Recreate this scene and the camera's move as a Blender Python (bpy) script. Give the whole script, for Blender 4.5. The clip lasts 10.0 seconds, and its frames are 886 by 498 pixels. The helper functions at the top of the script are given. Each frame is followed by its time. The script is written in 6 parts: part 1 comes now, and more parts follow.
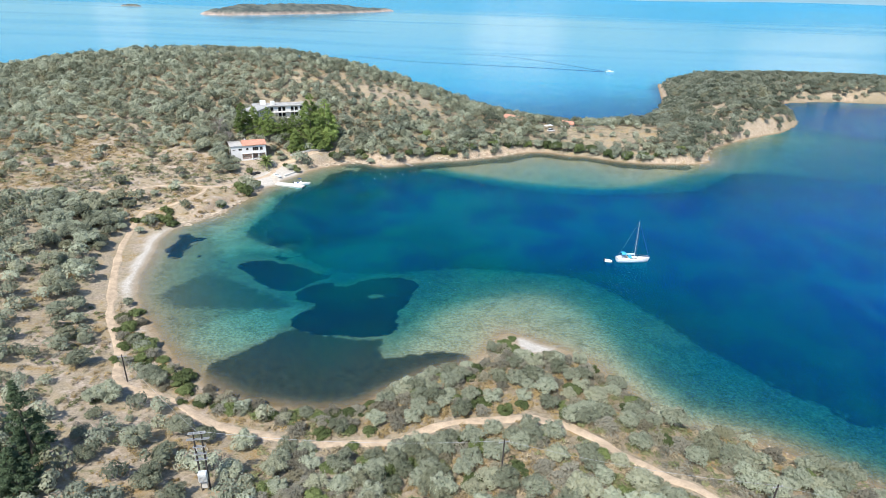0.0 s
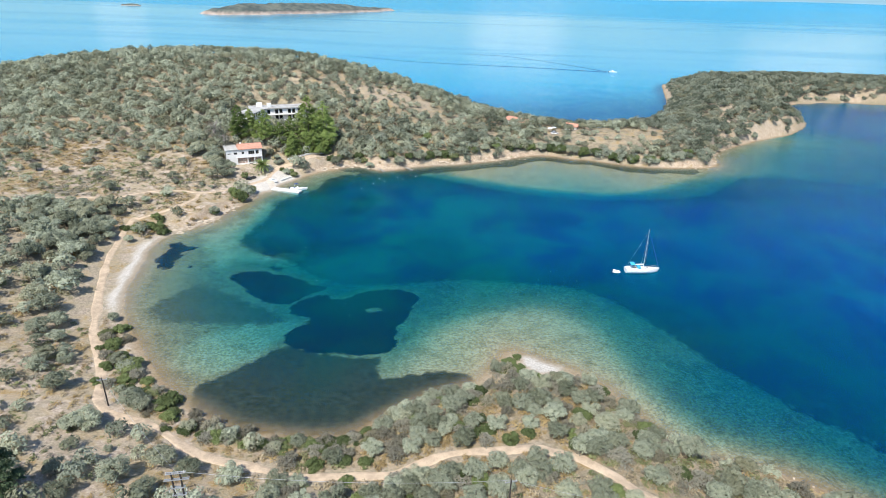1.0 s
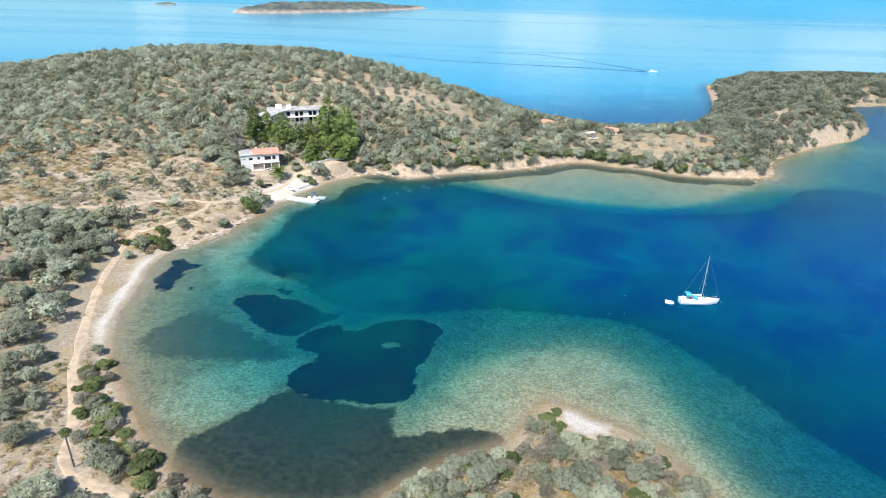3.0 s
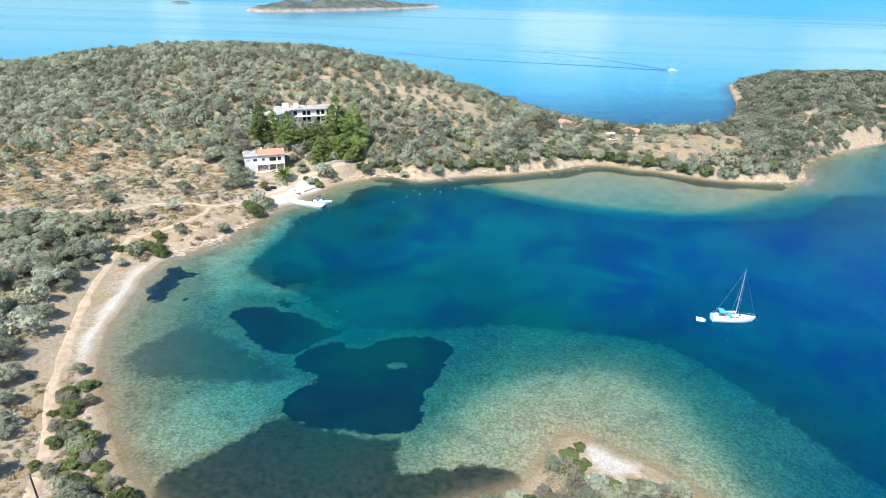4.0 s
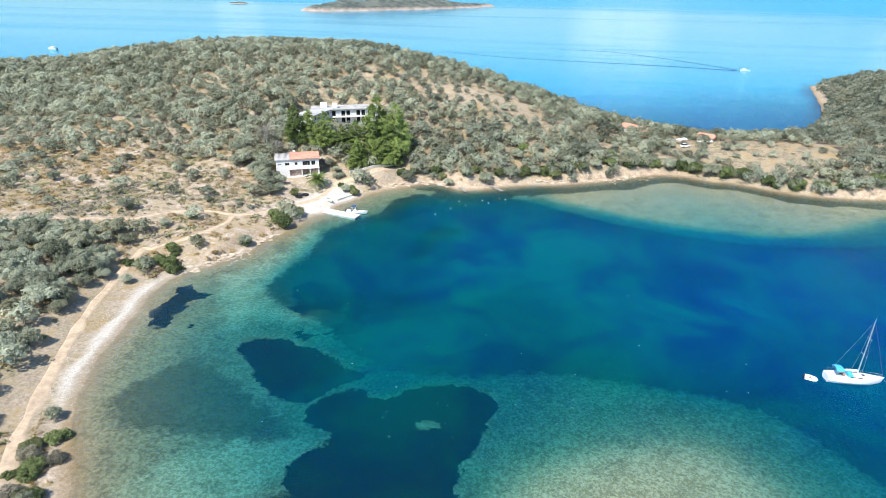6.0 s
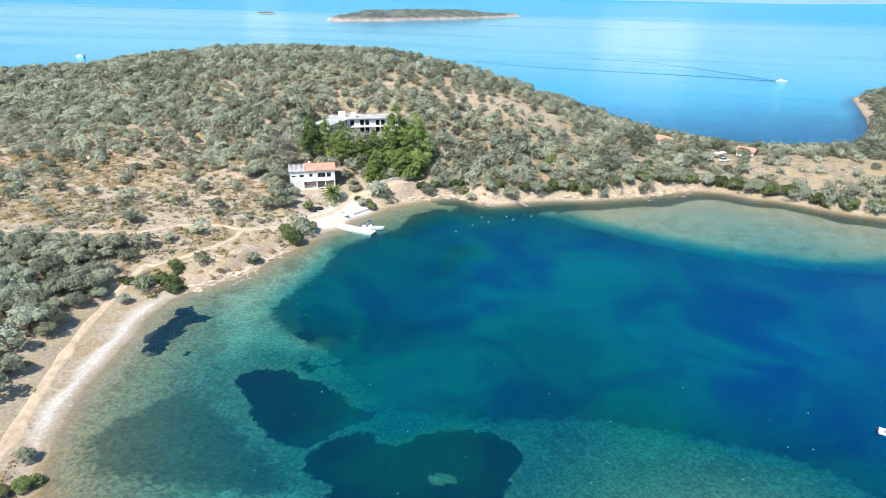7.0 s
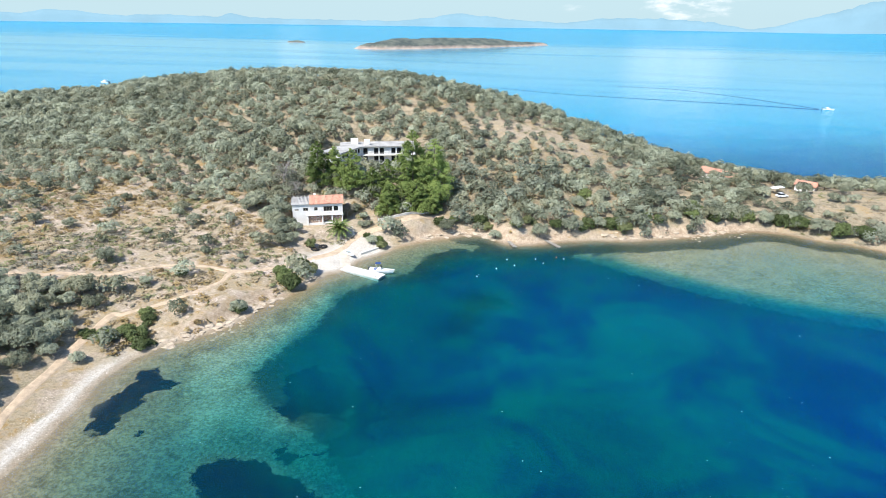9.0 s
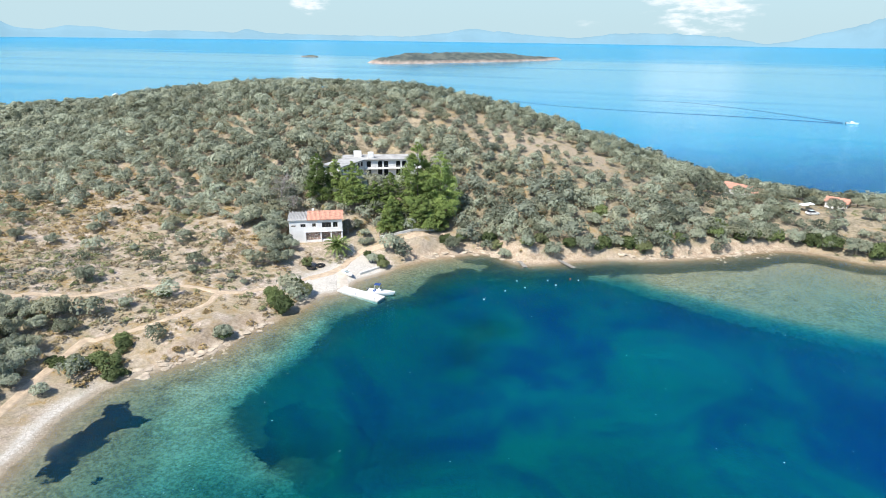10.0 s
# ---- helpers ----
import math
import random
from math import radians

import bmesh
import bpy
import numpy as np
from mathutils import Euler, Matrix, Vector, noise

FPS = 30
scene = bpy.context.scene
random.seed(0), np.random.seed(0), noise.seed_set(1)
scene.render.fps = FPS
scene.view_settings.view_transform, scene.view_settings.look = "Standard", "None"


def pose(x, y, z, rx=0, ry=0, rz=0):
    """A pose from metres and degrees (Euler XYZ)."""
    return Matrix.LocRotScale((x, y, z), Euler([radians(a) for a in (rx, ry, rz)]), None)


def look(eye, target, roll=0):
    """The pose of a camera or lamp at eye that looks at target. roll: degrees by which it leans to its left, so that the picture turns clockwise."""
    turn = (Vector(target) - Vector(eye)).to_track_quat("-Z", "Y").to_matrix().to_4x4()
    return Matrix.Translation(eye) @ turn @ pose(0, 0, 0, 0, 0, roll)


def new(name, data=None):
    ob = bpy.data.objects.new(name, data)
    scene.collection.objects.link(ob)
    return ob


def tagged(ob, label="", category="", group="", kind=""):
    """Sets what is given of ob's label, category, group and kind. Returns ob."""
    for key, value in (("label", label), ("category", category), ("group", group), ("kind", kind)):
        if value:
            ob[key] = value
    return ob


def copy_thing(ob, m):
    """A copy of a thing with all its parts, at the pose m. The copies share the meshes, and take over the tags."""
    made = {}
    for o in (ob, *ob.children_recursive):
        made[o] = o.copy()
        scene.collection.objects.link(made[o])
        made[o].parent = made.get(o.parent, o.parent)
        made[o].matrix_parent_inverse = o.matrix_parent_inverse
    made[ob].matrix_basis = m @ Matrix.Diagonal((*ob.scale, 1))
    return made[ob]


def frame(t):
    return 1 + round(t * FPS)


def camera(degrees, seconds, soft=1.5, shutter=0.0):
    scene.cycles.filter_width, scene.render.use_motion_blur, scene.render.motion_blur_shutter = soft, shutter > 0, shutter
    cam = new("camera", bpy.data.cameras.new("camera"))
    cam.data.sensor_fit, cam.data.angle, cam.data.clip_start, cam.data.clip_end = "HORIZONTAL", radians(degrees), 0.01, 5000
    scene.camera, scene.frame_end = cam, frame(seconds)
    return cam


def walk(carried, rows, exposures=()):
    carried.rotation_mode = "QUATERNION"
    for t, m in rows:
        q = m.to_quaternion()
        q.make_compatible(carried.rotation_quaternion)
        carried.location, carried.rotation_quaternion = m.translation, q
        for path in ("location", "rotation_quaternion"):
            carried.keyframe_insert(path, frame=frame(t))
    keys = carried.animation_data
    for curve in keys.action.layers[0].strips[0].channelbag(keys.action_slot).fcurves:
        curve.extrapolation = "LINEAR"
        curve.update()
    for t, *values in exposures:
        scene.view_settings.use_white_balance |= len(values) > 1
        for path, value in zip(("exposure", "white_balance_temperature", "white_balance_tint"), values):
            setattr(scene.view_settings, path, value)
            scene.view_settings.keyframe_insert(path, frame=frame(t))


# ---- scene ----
cam = camera(74.0, 10.0, soft=0.6)
PATH = [
    (0, (0.622, -12.612, 76.11), (0.65, -10.787, 75.293), 2.0),
    (0.5, (0.602, -8.955, 76.097), (0.629, -7.131, 75.279), 2.0),
    (1, (0.563, -4.739, 75.989), (0.588, -2.914, 75.17), 2.0),
    (1.5, (0.553, -0.036, 75.715), (0.577, 1.788, 74.895), 2.0),
    (2, (0.485, 5.091, 75.232), (0.493, 6.915, 74.412), 2.0),
    (2.5, (0.428, 10.376, 74.605), (0.399, 12.199, 73.783), 1.8),
    (3, (0.485, 15.77, 74.028), (0.415, 17.59, 73.202), 1.7),
    (4.5, (-0.147, 32.807, 70.869), (-0.284, 34.621, 70.038), 1.5),
    (5, (-0.472, 38.699, 69.887), (-0.651, 40.509, 69.054), 1.4),
    (5.5, (-0.716, 44.553, 68.678), (-0.943, 46.356, 67.843), 1.2),
    (7, (-2.842, 62.428, 65.332), (-3.191, 64.225, 64.528), 1.0),
    (7.5, (-3.662, 68.408, 64.273), (-4.038, 70.21, 63.491), 0.9),
    (8, (-4.479, 74.135, 63.206), (-4.876, 75.941, 62.444), 0.9),
    (8.5, (-5.138, 79.739, 62.22), (-5.557, 81.548, 61.477), 0.9),
    (9, (-6.0, 85.44, 61.031), (-6.439, 87.252, 60.309), 0.9),
    (9.5, (-6.522, 90.923, 59.645), (-6.983, 92.739, 58.946), 0.8),
    (10, (-6.762, 96.49, 58.564), (-7.247, 98.308, 57.885), 0.8),
]
walk(cam, [(t, look(e, g, r)) for t, e, g, r in PATH], [(0, 0.44), (2.5, 0.52), (4.5, 0.64), (8, 0.65), (10, 0.50)])

# ---- world, sun, exposure ----
SUN_ELEV, SUN_AZ = 54.0, 207.0          # azimuth clockwise from +y (ahead)
world = bpy.data.worlds.new("sky_world")
scene.world = world
world.use_nodes = True
wn = world.node_tree.nodes
wl = world.node_tree.links
sky = wn.new("ShaderNodeTexSky")
sky.sky_type = "NISHITA"
sky.sun_disc = False
sky.sun_elevation = radians(SUN_ELEV)
sky.sun_rotation = radians(SUN_AZ)
sky.air_density, sky.dust_density, sky.ozone_density = 1.0, 0.6, 3.0
# fair-weather clouds low over the sea
tc = wn.new("ShaderNodeTexCoord")
sep = wn.new("ShaderNodeSeparateXYZ")
wl.new(tc.outputs["Generated"], sep.inputs[0])
squash = wn.new("ShaderNodeMapping")
squash.inputs["Scale"].default_value = (3.2, 3.2, 11.0)
wl.new(tc.outputs["Generated"], squash.inputs[0])
puff = wn.new("ShaderNodeTexNoise")
puff.inputs["Scale"].default_value, puff.inputs["Detail"].default_value, puff.inputs["Roughness"].default_value = 1.6, 7, 0.58
wl.new(squash.outputs[0], puff.inputs["Vector"])
cut = wn.new("ShaderNodeMapRange")
cut.interpolation_type = "SMOOTHSTEP"
cut.inputs[1].default_value, cut.inputs[2].default_value = 0.64, 0.80
wl.new(puff.outputs["Fac"], cut.inputs[0])
low_sky = wn.new("ShaderNodeMapRange")
low_sky.inputs[1].default_value, low_sky.inputs[2].default_value, low_sky.inputs[3].default_value, low_sky.inputs[4].default_value = 0.02, 0.5, 1.0, 0.25
wl.new(sep.outputs["Z"], low_sky.inputs[0])
thin = wn.new("ShaderNodeMath")
thin.operation = "MULTIPLY"
wl.new(cut.outputs[0], thin.inputs[0])
wl.new(low_sky.outputs[0], thin.inputs[1])
both = thin
for azim, elev, inner, outer in ((7, 5.4, 0.9990, 0.9905), (31, 6.0, 0.9985, 0.9900), (-27, 4.0, 0.9996, 0.9985)):
    near_heap = wn.new("ShaderNodeVectorMath")
    near_heap.operation = "DOT_PRODUCT"
    near_heap.inputs[1].default_value = (math.sin(radians(azim)) * math.cos(radians(elev)), math.cos(radians(azim)) * math.cos(radians(elev)), math.sin(radians(elev)))
    wl.new(tc.outputs["Generated"], near_heap.inputs[0])
    reach = wn.new("ShaderNodeMapRange")
    reach.inputs[1].default_value, reach.inputs[2].default_value = outer, inner
    wl.new(near_heap.outputs["Value"], reach.inputs[0])
    lumps = wn.new("ShaderNodeTexNoise")
    lumps.inputs["Scale"].default_value, lumps.inputs["Detail"].default_value, lumps.inputs["Roughness"].default_value = 9.0, 7, 0.6
    wl.new(squash.outputs[0], lumps.inputs["Vector"])
    heap = wn.new("ShaderNodeMath")
    heap.operation = "MULTIPLY"
    wl.new(reach.outputs[0], heap.inputs[0])
    wl.new(lumps.outputs["Fac"], heap.inputs[1])
    edge = wn.new("ShaderNodeMapRange")
    edge.interpolation_type = "SMOOTHSTEP"
    edge.inputs[1].default_value, edge.inputs[2].default_value, edge.inputs[4].default_value = 0.30, 0.56, 0.85
    wl.new(heap.outputs[0], edge.inputs[0])
    most = wn.new("ShaderNodeMath")
    most.operation = "MAXIMUM"
    wl.new(both.outputs[0], most.inputs[0])
    wl.new(edge.outputs[0], most.inputs[1])
    both = most
tint = wn.new("ShaderNodeMix")
tint.data_type, tint.blend_type = "RGBA", "MULTIPLY"
tint.inputs[0].default_value, tint.inputs[7].default_value = 1.0, (0.80, 1.0, 1.16, 1.0)
wl.new(sky.outputs[0], tint.inputs[6])
cover = wn.new("ShaderNodeMix")
cover.data_type = "RGBA"
cover.inputs[7].default_value = (6.4, 6.7, 6.9, 1.0)
wl.new(both.outputs[0], cover.inputs[0])
haze = wn.new("ShaderNodeMix")
haze.data_type = "RGBA"
haze.inputs[7].default_value = (3.30, 4.50, 4.95, 1.0)
hz = wn.new("ShaderNodeMapRange")
hz.interpolation_type = "SMOOTHSTEP"
hz.inputs[1].default_value, hz.inputs[2].default_value, hz.inputs[3].default_value, hz.inputs[4].default_value = -0.02, 0.40, 1.0, 0.0
wl.new(sep.outputs["Z"], hz.inputs[0])
wl.new(hz.outputs[0], haze.inputs[0])
wl.new(tint.outputs[2], haze.inputs[6])
wl.new(haze.outputs[2], cover.inputs[6])
wl.new(cover.outputs[2], wn["Background"].inputs[0])
wn["Background"].inputs[1].default_value = 0.12
sun_data = bpy.data.lights.new("sun", "SUN")
sun_data.energy, sun_data.angle, sun_data.color = 4.9, radians(0.53), (1.0, 0.97, 0.91)
sun = new("sun", sun_data)
_e, _a = radians(SUN_ELEV), radians(SUN_AZ)
sun.matrix_world = look((0, 0, 0), (-math.cos(_e) * math.sin(_a), -math.cos(_e) * math.cos(_a), -math.sin(_e)))

# ---- numbers of the place ----
SHORE_BAY = [(260, -420), (190, -150), (150, -40), (120, 15), (98, 45), (78, 62), (65, 71), (57, 74.5), (50, 77), (44, 83),
             (40, 90), (37, 96), (31, 102), (24, 107), (18, 109), (14, 104), (10, 98), (4, 94), (-3, 90), (-8, 86),
             (-12, 81.5), (-18, 79.5), (-27, 79), (-37, 82), (-45, 86), (-53, 92), (-62, 102), (-67, 109), (-73, 117), (-79, 129),
             (-82.5, 142), (-84.5, 151), (-86.3, 158), (-86.5, 164), (-84.5, 168.5), (-79.5, 175), (-75, 182), (-73.8, 188), (-71, 196), (-68, 205), (-67.7, 211),
             (-64.3, 215.5), (-63, 220), (-60, 226.5), (-55, 235.5)]
SHORE_NORTH = [(-48, 243.5), (-41, 249), (-34, 252), (-24, 246.5), (-12, 252), (0, 258), (10, 260), (21, 265), (34, 272), (47, 279), (56, 280),
               (66, 276), (76, 274), (90, 267), (112, 265), (134, 270), (140, 283), (148, 298), (174, 321), (217, 352), (241, 382),
               (247, 402), (252, 430), (275, 458), (303, 469), (334, 475), (365, 471), (420, 490), (560, 500), (760, 540)]
SHORE_BACK = [(780, 640), (420, 585), (300, 580), (230, 558), (202, 540), (190, 505), (170, 440), (145, 390), (115, 358), (80, 352),
              (48, 372), (10, 400), (-40, 425), (-100, 440), (-180, 445), (-260, 420), (-330, 370), (-420, 300), (-640, 240), (-760, -420)]
ROAD = [(60.3, 41), (50.4, 46.6), (43.4, 54.2), (38.4, 57.4), (35.8, 60.1), (32.8, 62.5), (30.5, 64.9), (27.2, 67.8), (24.7, 69.8), (20.8, 70.6),
        (16.9, 71.5), (12.8, 71.4), (7.8, 71.6), (2.7, 71), (-3.4, 68.3), (-6.3, 67.3), (-13.2, 67.5), (-21.2, 67.5), (-28.7, 69.6), (-36.4, 71.5),
        (-41.2, 73.7), (-50.1, 79.6), (-57.9, 81.6), (-62.4, 85), (-65.1, 90.2), (-68.4, 97), (-72.9, 103.9), (-77.7, 111.4), (-80.7, 117.8), (-85.1, 127.3),
        (-90.3, 140.1), (-94.5, 152.8), (-98.9, 173.4), (-97.2, 176.4), (-95.5, 178.8), (-92.4, 182.8), (-89.3, 187.3), (-87.4, 192.1), (-86.4, 196.6), (-86.8, 201.2),
        (-82.6, 203.8), (-78.3, 211.5), (-73.8, 219.5)]
TRACK = [(-86.8, 201.2), (-92.5, 201), (-98.7, 199.4), (-103.5, 196.2), (-106.2, 192.6), (-108.2, 188.5), (-112.1, 185.2), (-118.1, 182.6), (-121.8, 179.1), (-140.3, 172.2)]
HOUSE_DRIVE = [(-74, 219), (-70.5, 224), (-69.3, 229), (-69.5, 234), (-67.5, 239.5), (-61, 245), (-55, 251), (-49.5, 257.5)]
HILLS = [(200, 425, 14, 60, 55), (350, 525, 9, 130, 35), (25, 48, 3.8, 60, 24), (-140, 115, 7, 55, 60), (-60, 0, 3, 90, 55),
         (70, 305, 3, 60, 30), (-190, 225, 5, 60, 45)]
RIDGE_X = [-430, -340, -307, -250, -217, -185, -150, -120, -93, -60, -28, 5, 20, 38, 62]
RIDGE_Z = [2, 10.5, 16.5, 21, 27, 30, 32.5, 34.5, 33.5, 29.5, 21.8, 11.2, 6.8, 4, 1.5]
PADS = [(-83, 241, 8, 3.6), (-82, 272, 15, 12.6), (-68, 227, 8, 1.3), (41, 331, 8, 4.2), (72, 326, 6, 3.4)]


# ---- arithmetic of the ground ----
def fade(a, b, v):
    s = np.clip((v - a) / (b - a), 0, 1)
    return s * s * (3 - 2 * s)


def lattice(ix, iy, seed):
    n = (ix.astype(np.int64) * 374761393 + iy.astype(np.int64) * 668265263 + seed * 1442695041) & 0x7FFFFFFF
    n = ((n ^ (n >> 13)) * 1274126177) & 0x7FFFFFFF
    return ((n ^ (n >> 16)) & 0xFFFF) / 65535.0


def vnoise(x, y, size, seed=0):
    x, y = np.asarray(x, float) / size, np.asarray(y, float) / size
    ix, iy = np.floor(x), np.floor(y)
    fx, fy = x - ix, y - iy
    fx, fy = fx * fx * (3 - 2 * fx), fy * fy * (3 - 2 * fy)
    a, b = lattice(ix, iy, seed), lattice(ix + 1, iy, seed)
    c, d = lattice(ix, iy + 1, seed), lattice(ix + 1, iy + 1, seed)
    return (a * (1 - fx) + b * fx) * (1 - fy) + (c * (1 - fx) + d * fx) * fy * 1.0


def fbm(x, y, size, seed=0, octaves=4):
    out, amp, tot = 0, 1.0, 0
    for k in range(octaves):
        out = out + amp * vnoise(x, y, size / 2 ** k, seed + 17 * k)
        tot += amp
        amp *= 0.5
    return out / tot


def spline(pts, closed=False, n=4):
    p = [np.array(q, float) for q in pts]
    out = []
    m = len(p)
    for i in range(m if closed else m - 1):
        a, b, c, d = (p[(i + k) % m] if closed else p[min(max(i + k, 0), m - 1)] for k in (-1, 0, 1, 2))
        for j in range(n):
            s = j / n
            out.append(0.5 * ((2 * b) + (c - a) * s + (2 * a - 5 * b + 4 * c - d) * s * s + (3 * b - a - 3 * c + d) * s ** 3))
    if not closed:
        out.append(p[-1])
    return np.array(out)


COAST = spline(SHORE_BAY + SHORE_NORTH + SHORE_BACK, True, 4)


def dist_line(x, y, line, closed=False):
    x, y = np.asarray(x, float).ravel(), np.asarray(y, float).ravel()
    best = np.full(x.shape, 1e9)
    m = len(line)
    for i in range(m if closed else m - 1):
        ax, ay = line[i]
        bx, by = line[(i + 1) % m]
        dx, dy = bx - ax, by - ay
        s = np.clip(((x - ax) * dx + (y - ay) * dy) / (dx * dx + dy * dy + 1e-9), 0, 1)
        best = np.minimum(best, (x - ax - s * dx) ** 2 + (y - ay - s * dy) ** 2)
    return np.sqrt(best)


def inside(x, y, line):
    x, y = np.asarray(x, float).ravel(), np.asarray(y, float).ravel()
    odd = np.zeros(x.shape, bool)
    m = len(line)
    for i in range(m):
        ax, ay = line[i]
        bx, by = line[(i + 1) % m]
        if ay != by:
            odd ^= ((ay > y) != (by > y)) & (x < (bx - ax) * (y - ay) / (by - ay) + ax)
    return odd


def bell(x, y, cx, cy, sx, sy):
    return np.exp(-0.5 * (((x - cx) / sx) ** 2 + ((y - cy) / sy) ** 2))


def shore_distance(x, y):
    """Metres from the shore: above 0 on land, below 0 at sea."""
    d = dist_line(x, y, COAST, True)
    d = np.where(inside(x, y, COAST), d, -d)
    return d + (fbm(x, y, 9, 5, 3) - 0.5) * 2.2


def bluff(x, y):
    """Height of the earth cliff behind the waterline."""
    b = 3.0 * bell(x, y, -25, 255, 14, 9) + 3.2 * bell(x, y, -55, 248, 7, 6) + 3.2 * bell(x, y, 28, 275, 26, 12) + 2.5 * bell(x, y, -78, 186, 8, 14)
    b = b + 7.5 * bell(x, y, 150, 290, 26, 26) + 9.0 * bell(x, y, 215, 350, 36, 36) + 8 * bell(x, y, 330, 480, 60, 22)
    b = b + 3.5 * bell(x, y, 195, 520, 22, 45) + 3.2 * bell(x, y, 60, 66, 26, 14) + 1.6 * bell(x, y, -5, 82, 22, 10)
    return b


def height(x, y, d=None):
    """Ground level; the sea bed below 0."""
    x, y = np.asarray(x, float).ravel(), np.asarray(y, float).ravel()
    d = shore_distance(x, y) if d is None else d
    land = np.clip(d, 0, None)
    z = 0.07 * np.clip(land, 0, 22) + 0.02 * land * (land < 60) + 1.2 * (land >= 60)
    h = sum(hh * bell(x, y, cx, cy, sx, sy) for cx, cy, hh, sx, sy in HILLS)
    h = h + np.interp(x, RIDGE_X, RIDGE_Z) * np.exp(-0.5 * ((y - 344) / 50) ** 2)
    z = z + h * fade(0, 42, land)
    b = bluff(x, y) * (0.70 + 0.4 * vnoise(x, y, 7, 3) + 0.35 * (vnoise(x, y, 16, 14) - 0.35))
    z = z + b * fade(0.8 + 2.5 * vnoise(x, y, 11, 19), 4.0 + 4.5 * vnoise(x, y, 8, 9), land)
    z = z + (fbm(x, y, 26, 11, 4) - 0.5) * 2.4 * fade(6, 40, land) + (vnoise(x, y, 2.2, 21) - 0.5) * 0.22 * fade(1, 6, land)
    for px, py, pr, pz in PADS:
        f = fade(1.6, 0.9, np.hypot(x - px, y - py) / pr) * fade(2, 8, land)
        z = z * (1 - f) + pz * f
    sea = -0.04 * np.clip(-d, 0, 30) - 0.05 - 0.02 * np.clip(-d - 30, 0, 120)
    return np.where(d > 0, z, sea)


SPIT = [(-9, 100), (-5, 110), (-2, 117), (6, 124), (16, 129), (27, 131), (37, 128), (43, 119), (46, 108), (48, 97), (52, 86), (60, 78),
        (66, 66), (30, 80), (5, 85)]
NORTH_SHELF = [(5.5, 245.6), (18.4, 237.5), (29.4, 231.4), (51.3, 224.1), (74.3, 222.9), (100.4, 236.6), (126.7, 260.3), (142.9, 280.2), (123.1, 298.4), (63.1, 299), (12.8, 269.5)]
MEADOW_A = [(-57, 141.3), (-56.6, 145.7), (-52.8, 148.1), (-48.3, 148), (-41.8, 145.5), (-35.8, 143.5), (-33.5, 141.2), (-30.4, 141.2),
            (-30.9, 138), (-33.6, 134.7), (-36.5, 130.4), (-39.7, 129.4), (-43.1, 129.5), (-46.8, 132.1), (-50, 134.6), (-51.5, 137.6)]
MEADOW_B = [(-36, 129), (-33.5, 132.8), (-29.5, 134.7), (-25.5, 133.2), (-23, 133.6), (-20, 136.8), (-14.5, 138.6), (-8.5, 138.8), (-4.6, 136.4), (-3.9, 131.5), (-5, 126), (-7.2, 120.5), (-8.9, 115.5),
            (-8.6, 111), (-10.8, 107.9), (-16.5, 106.9), (-22, 107.6), (-28, 107.5), (-32.3, 109.6), (-34.2, 113), (-33, 117.4), (-30.6, 121.2), (-31.4, 123.2), (-34, 124.2), (-36, 126.5)]
MEADOW_C = [(-53.4, 157.2), (-49.7, 149.1), (-44.3, 148.9), (-36.5, 151.6), (-34.3, 155), (-31.3, 166), (-40.3, 172.1), (-48.2, 176.2), (-56.3, 172.3), (-58.3, 164.3),
            (-50.4, 159.2), (-44.4, 161.1), (-42, 158.1), (-42.2, 154.1), (-46.4, 155.2)]
MEADOW_D = [(-78.4, 163.5), (-82.5, 159.1), (-81.3, 153.6), (-78.1, 148), (-75.5, 142.8), (-73.4, 144.2), (-74.7, 148.8), (-75, 152.9), (-72.4, 158.4)]
MEADOW_E = [(74.9, 90.9), (84.8, 82.8), (98.7, 75.6), (112.7, 70.5), (125.6, 64.3), (124.7, 76.3), (108.8, 84.5), (92.9, 90.7), (80.9, 95.8)]
WEED_BED = [(-47.6, 92.2), (-44.6, 96.1), (-39.2, 102.3), (-33.5, 109.7), (-26, 107.7), (-16.5, 105.6), (-10.8, 106), (-11.3, 100.8), (-8.9, 97.7),
            (1.8, 100.7), (9, 99.1), (6.9, 93.6), (-6.1, 87.7), (-16.3, 77.8), (-36.6, 78), (-44.1, 83.1)]
WEED_WEST = [(-71.8, 124.4), (-66.7, 134.4), (-62.6, 138.3), (-50.7, 132.2), (-42.7, 127.1), (-36.8, 122.1), (-40.8, 118.1), (-54.8, 117.2), (-64.9, 116.4)]
DEEP_EDGE = [(-57.9, 207.3), (-59, 193.3), (-59.7, 182.3), (-62.3, 168.3), (-54.4, 160.2), (-44.4, 156.1), (-36.5, 148.1), (-24.6, 141.9), (-8.6, 142.8), (3.5, 145.6), (21.5, 145.4),
             (43.4, 141.2), (57.2, 123.1), (69, 100.9), (88.8, 82.7), (150.5, 50), (302, 196.4), (162.7, 259.9), (114.4, 230.5), (62.3, 221), (20.4, 231.5), (-7.5, 243.8), (-37.6, 232.1)]
WEST_SAND = [(-70.2, 176.4), (-67.1, 190.4), (-62.9, 202.3), (-58.9, 203.3), (-60.1, 185.3), (-63.3, 171.3), (-56.4, 162.3), (-49.4, 158.2), (-56.5, 152.3), (-62.5, 148.3), (-66.4, 156.4), (-71.3, 166.4)]
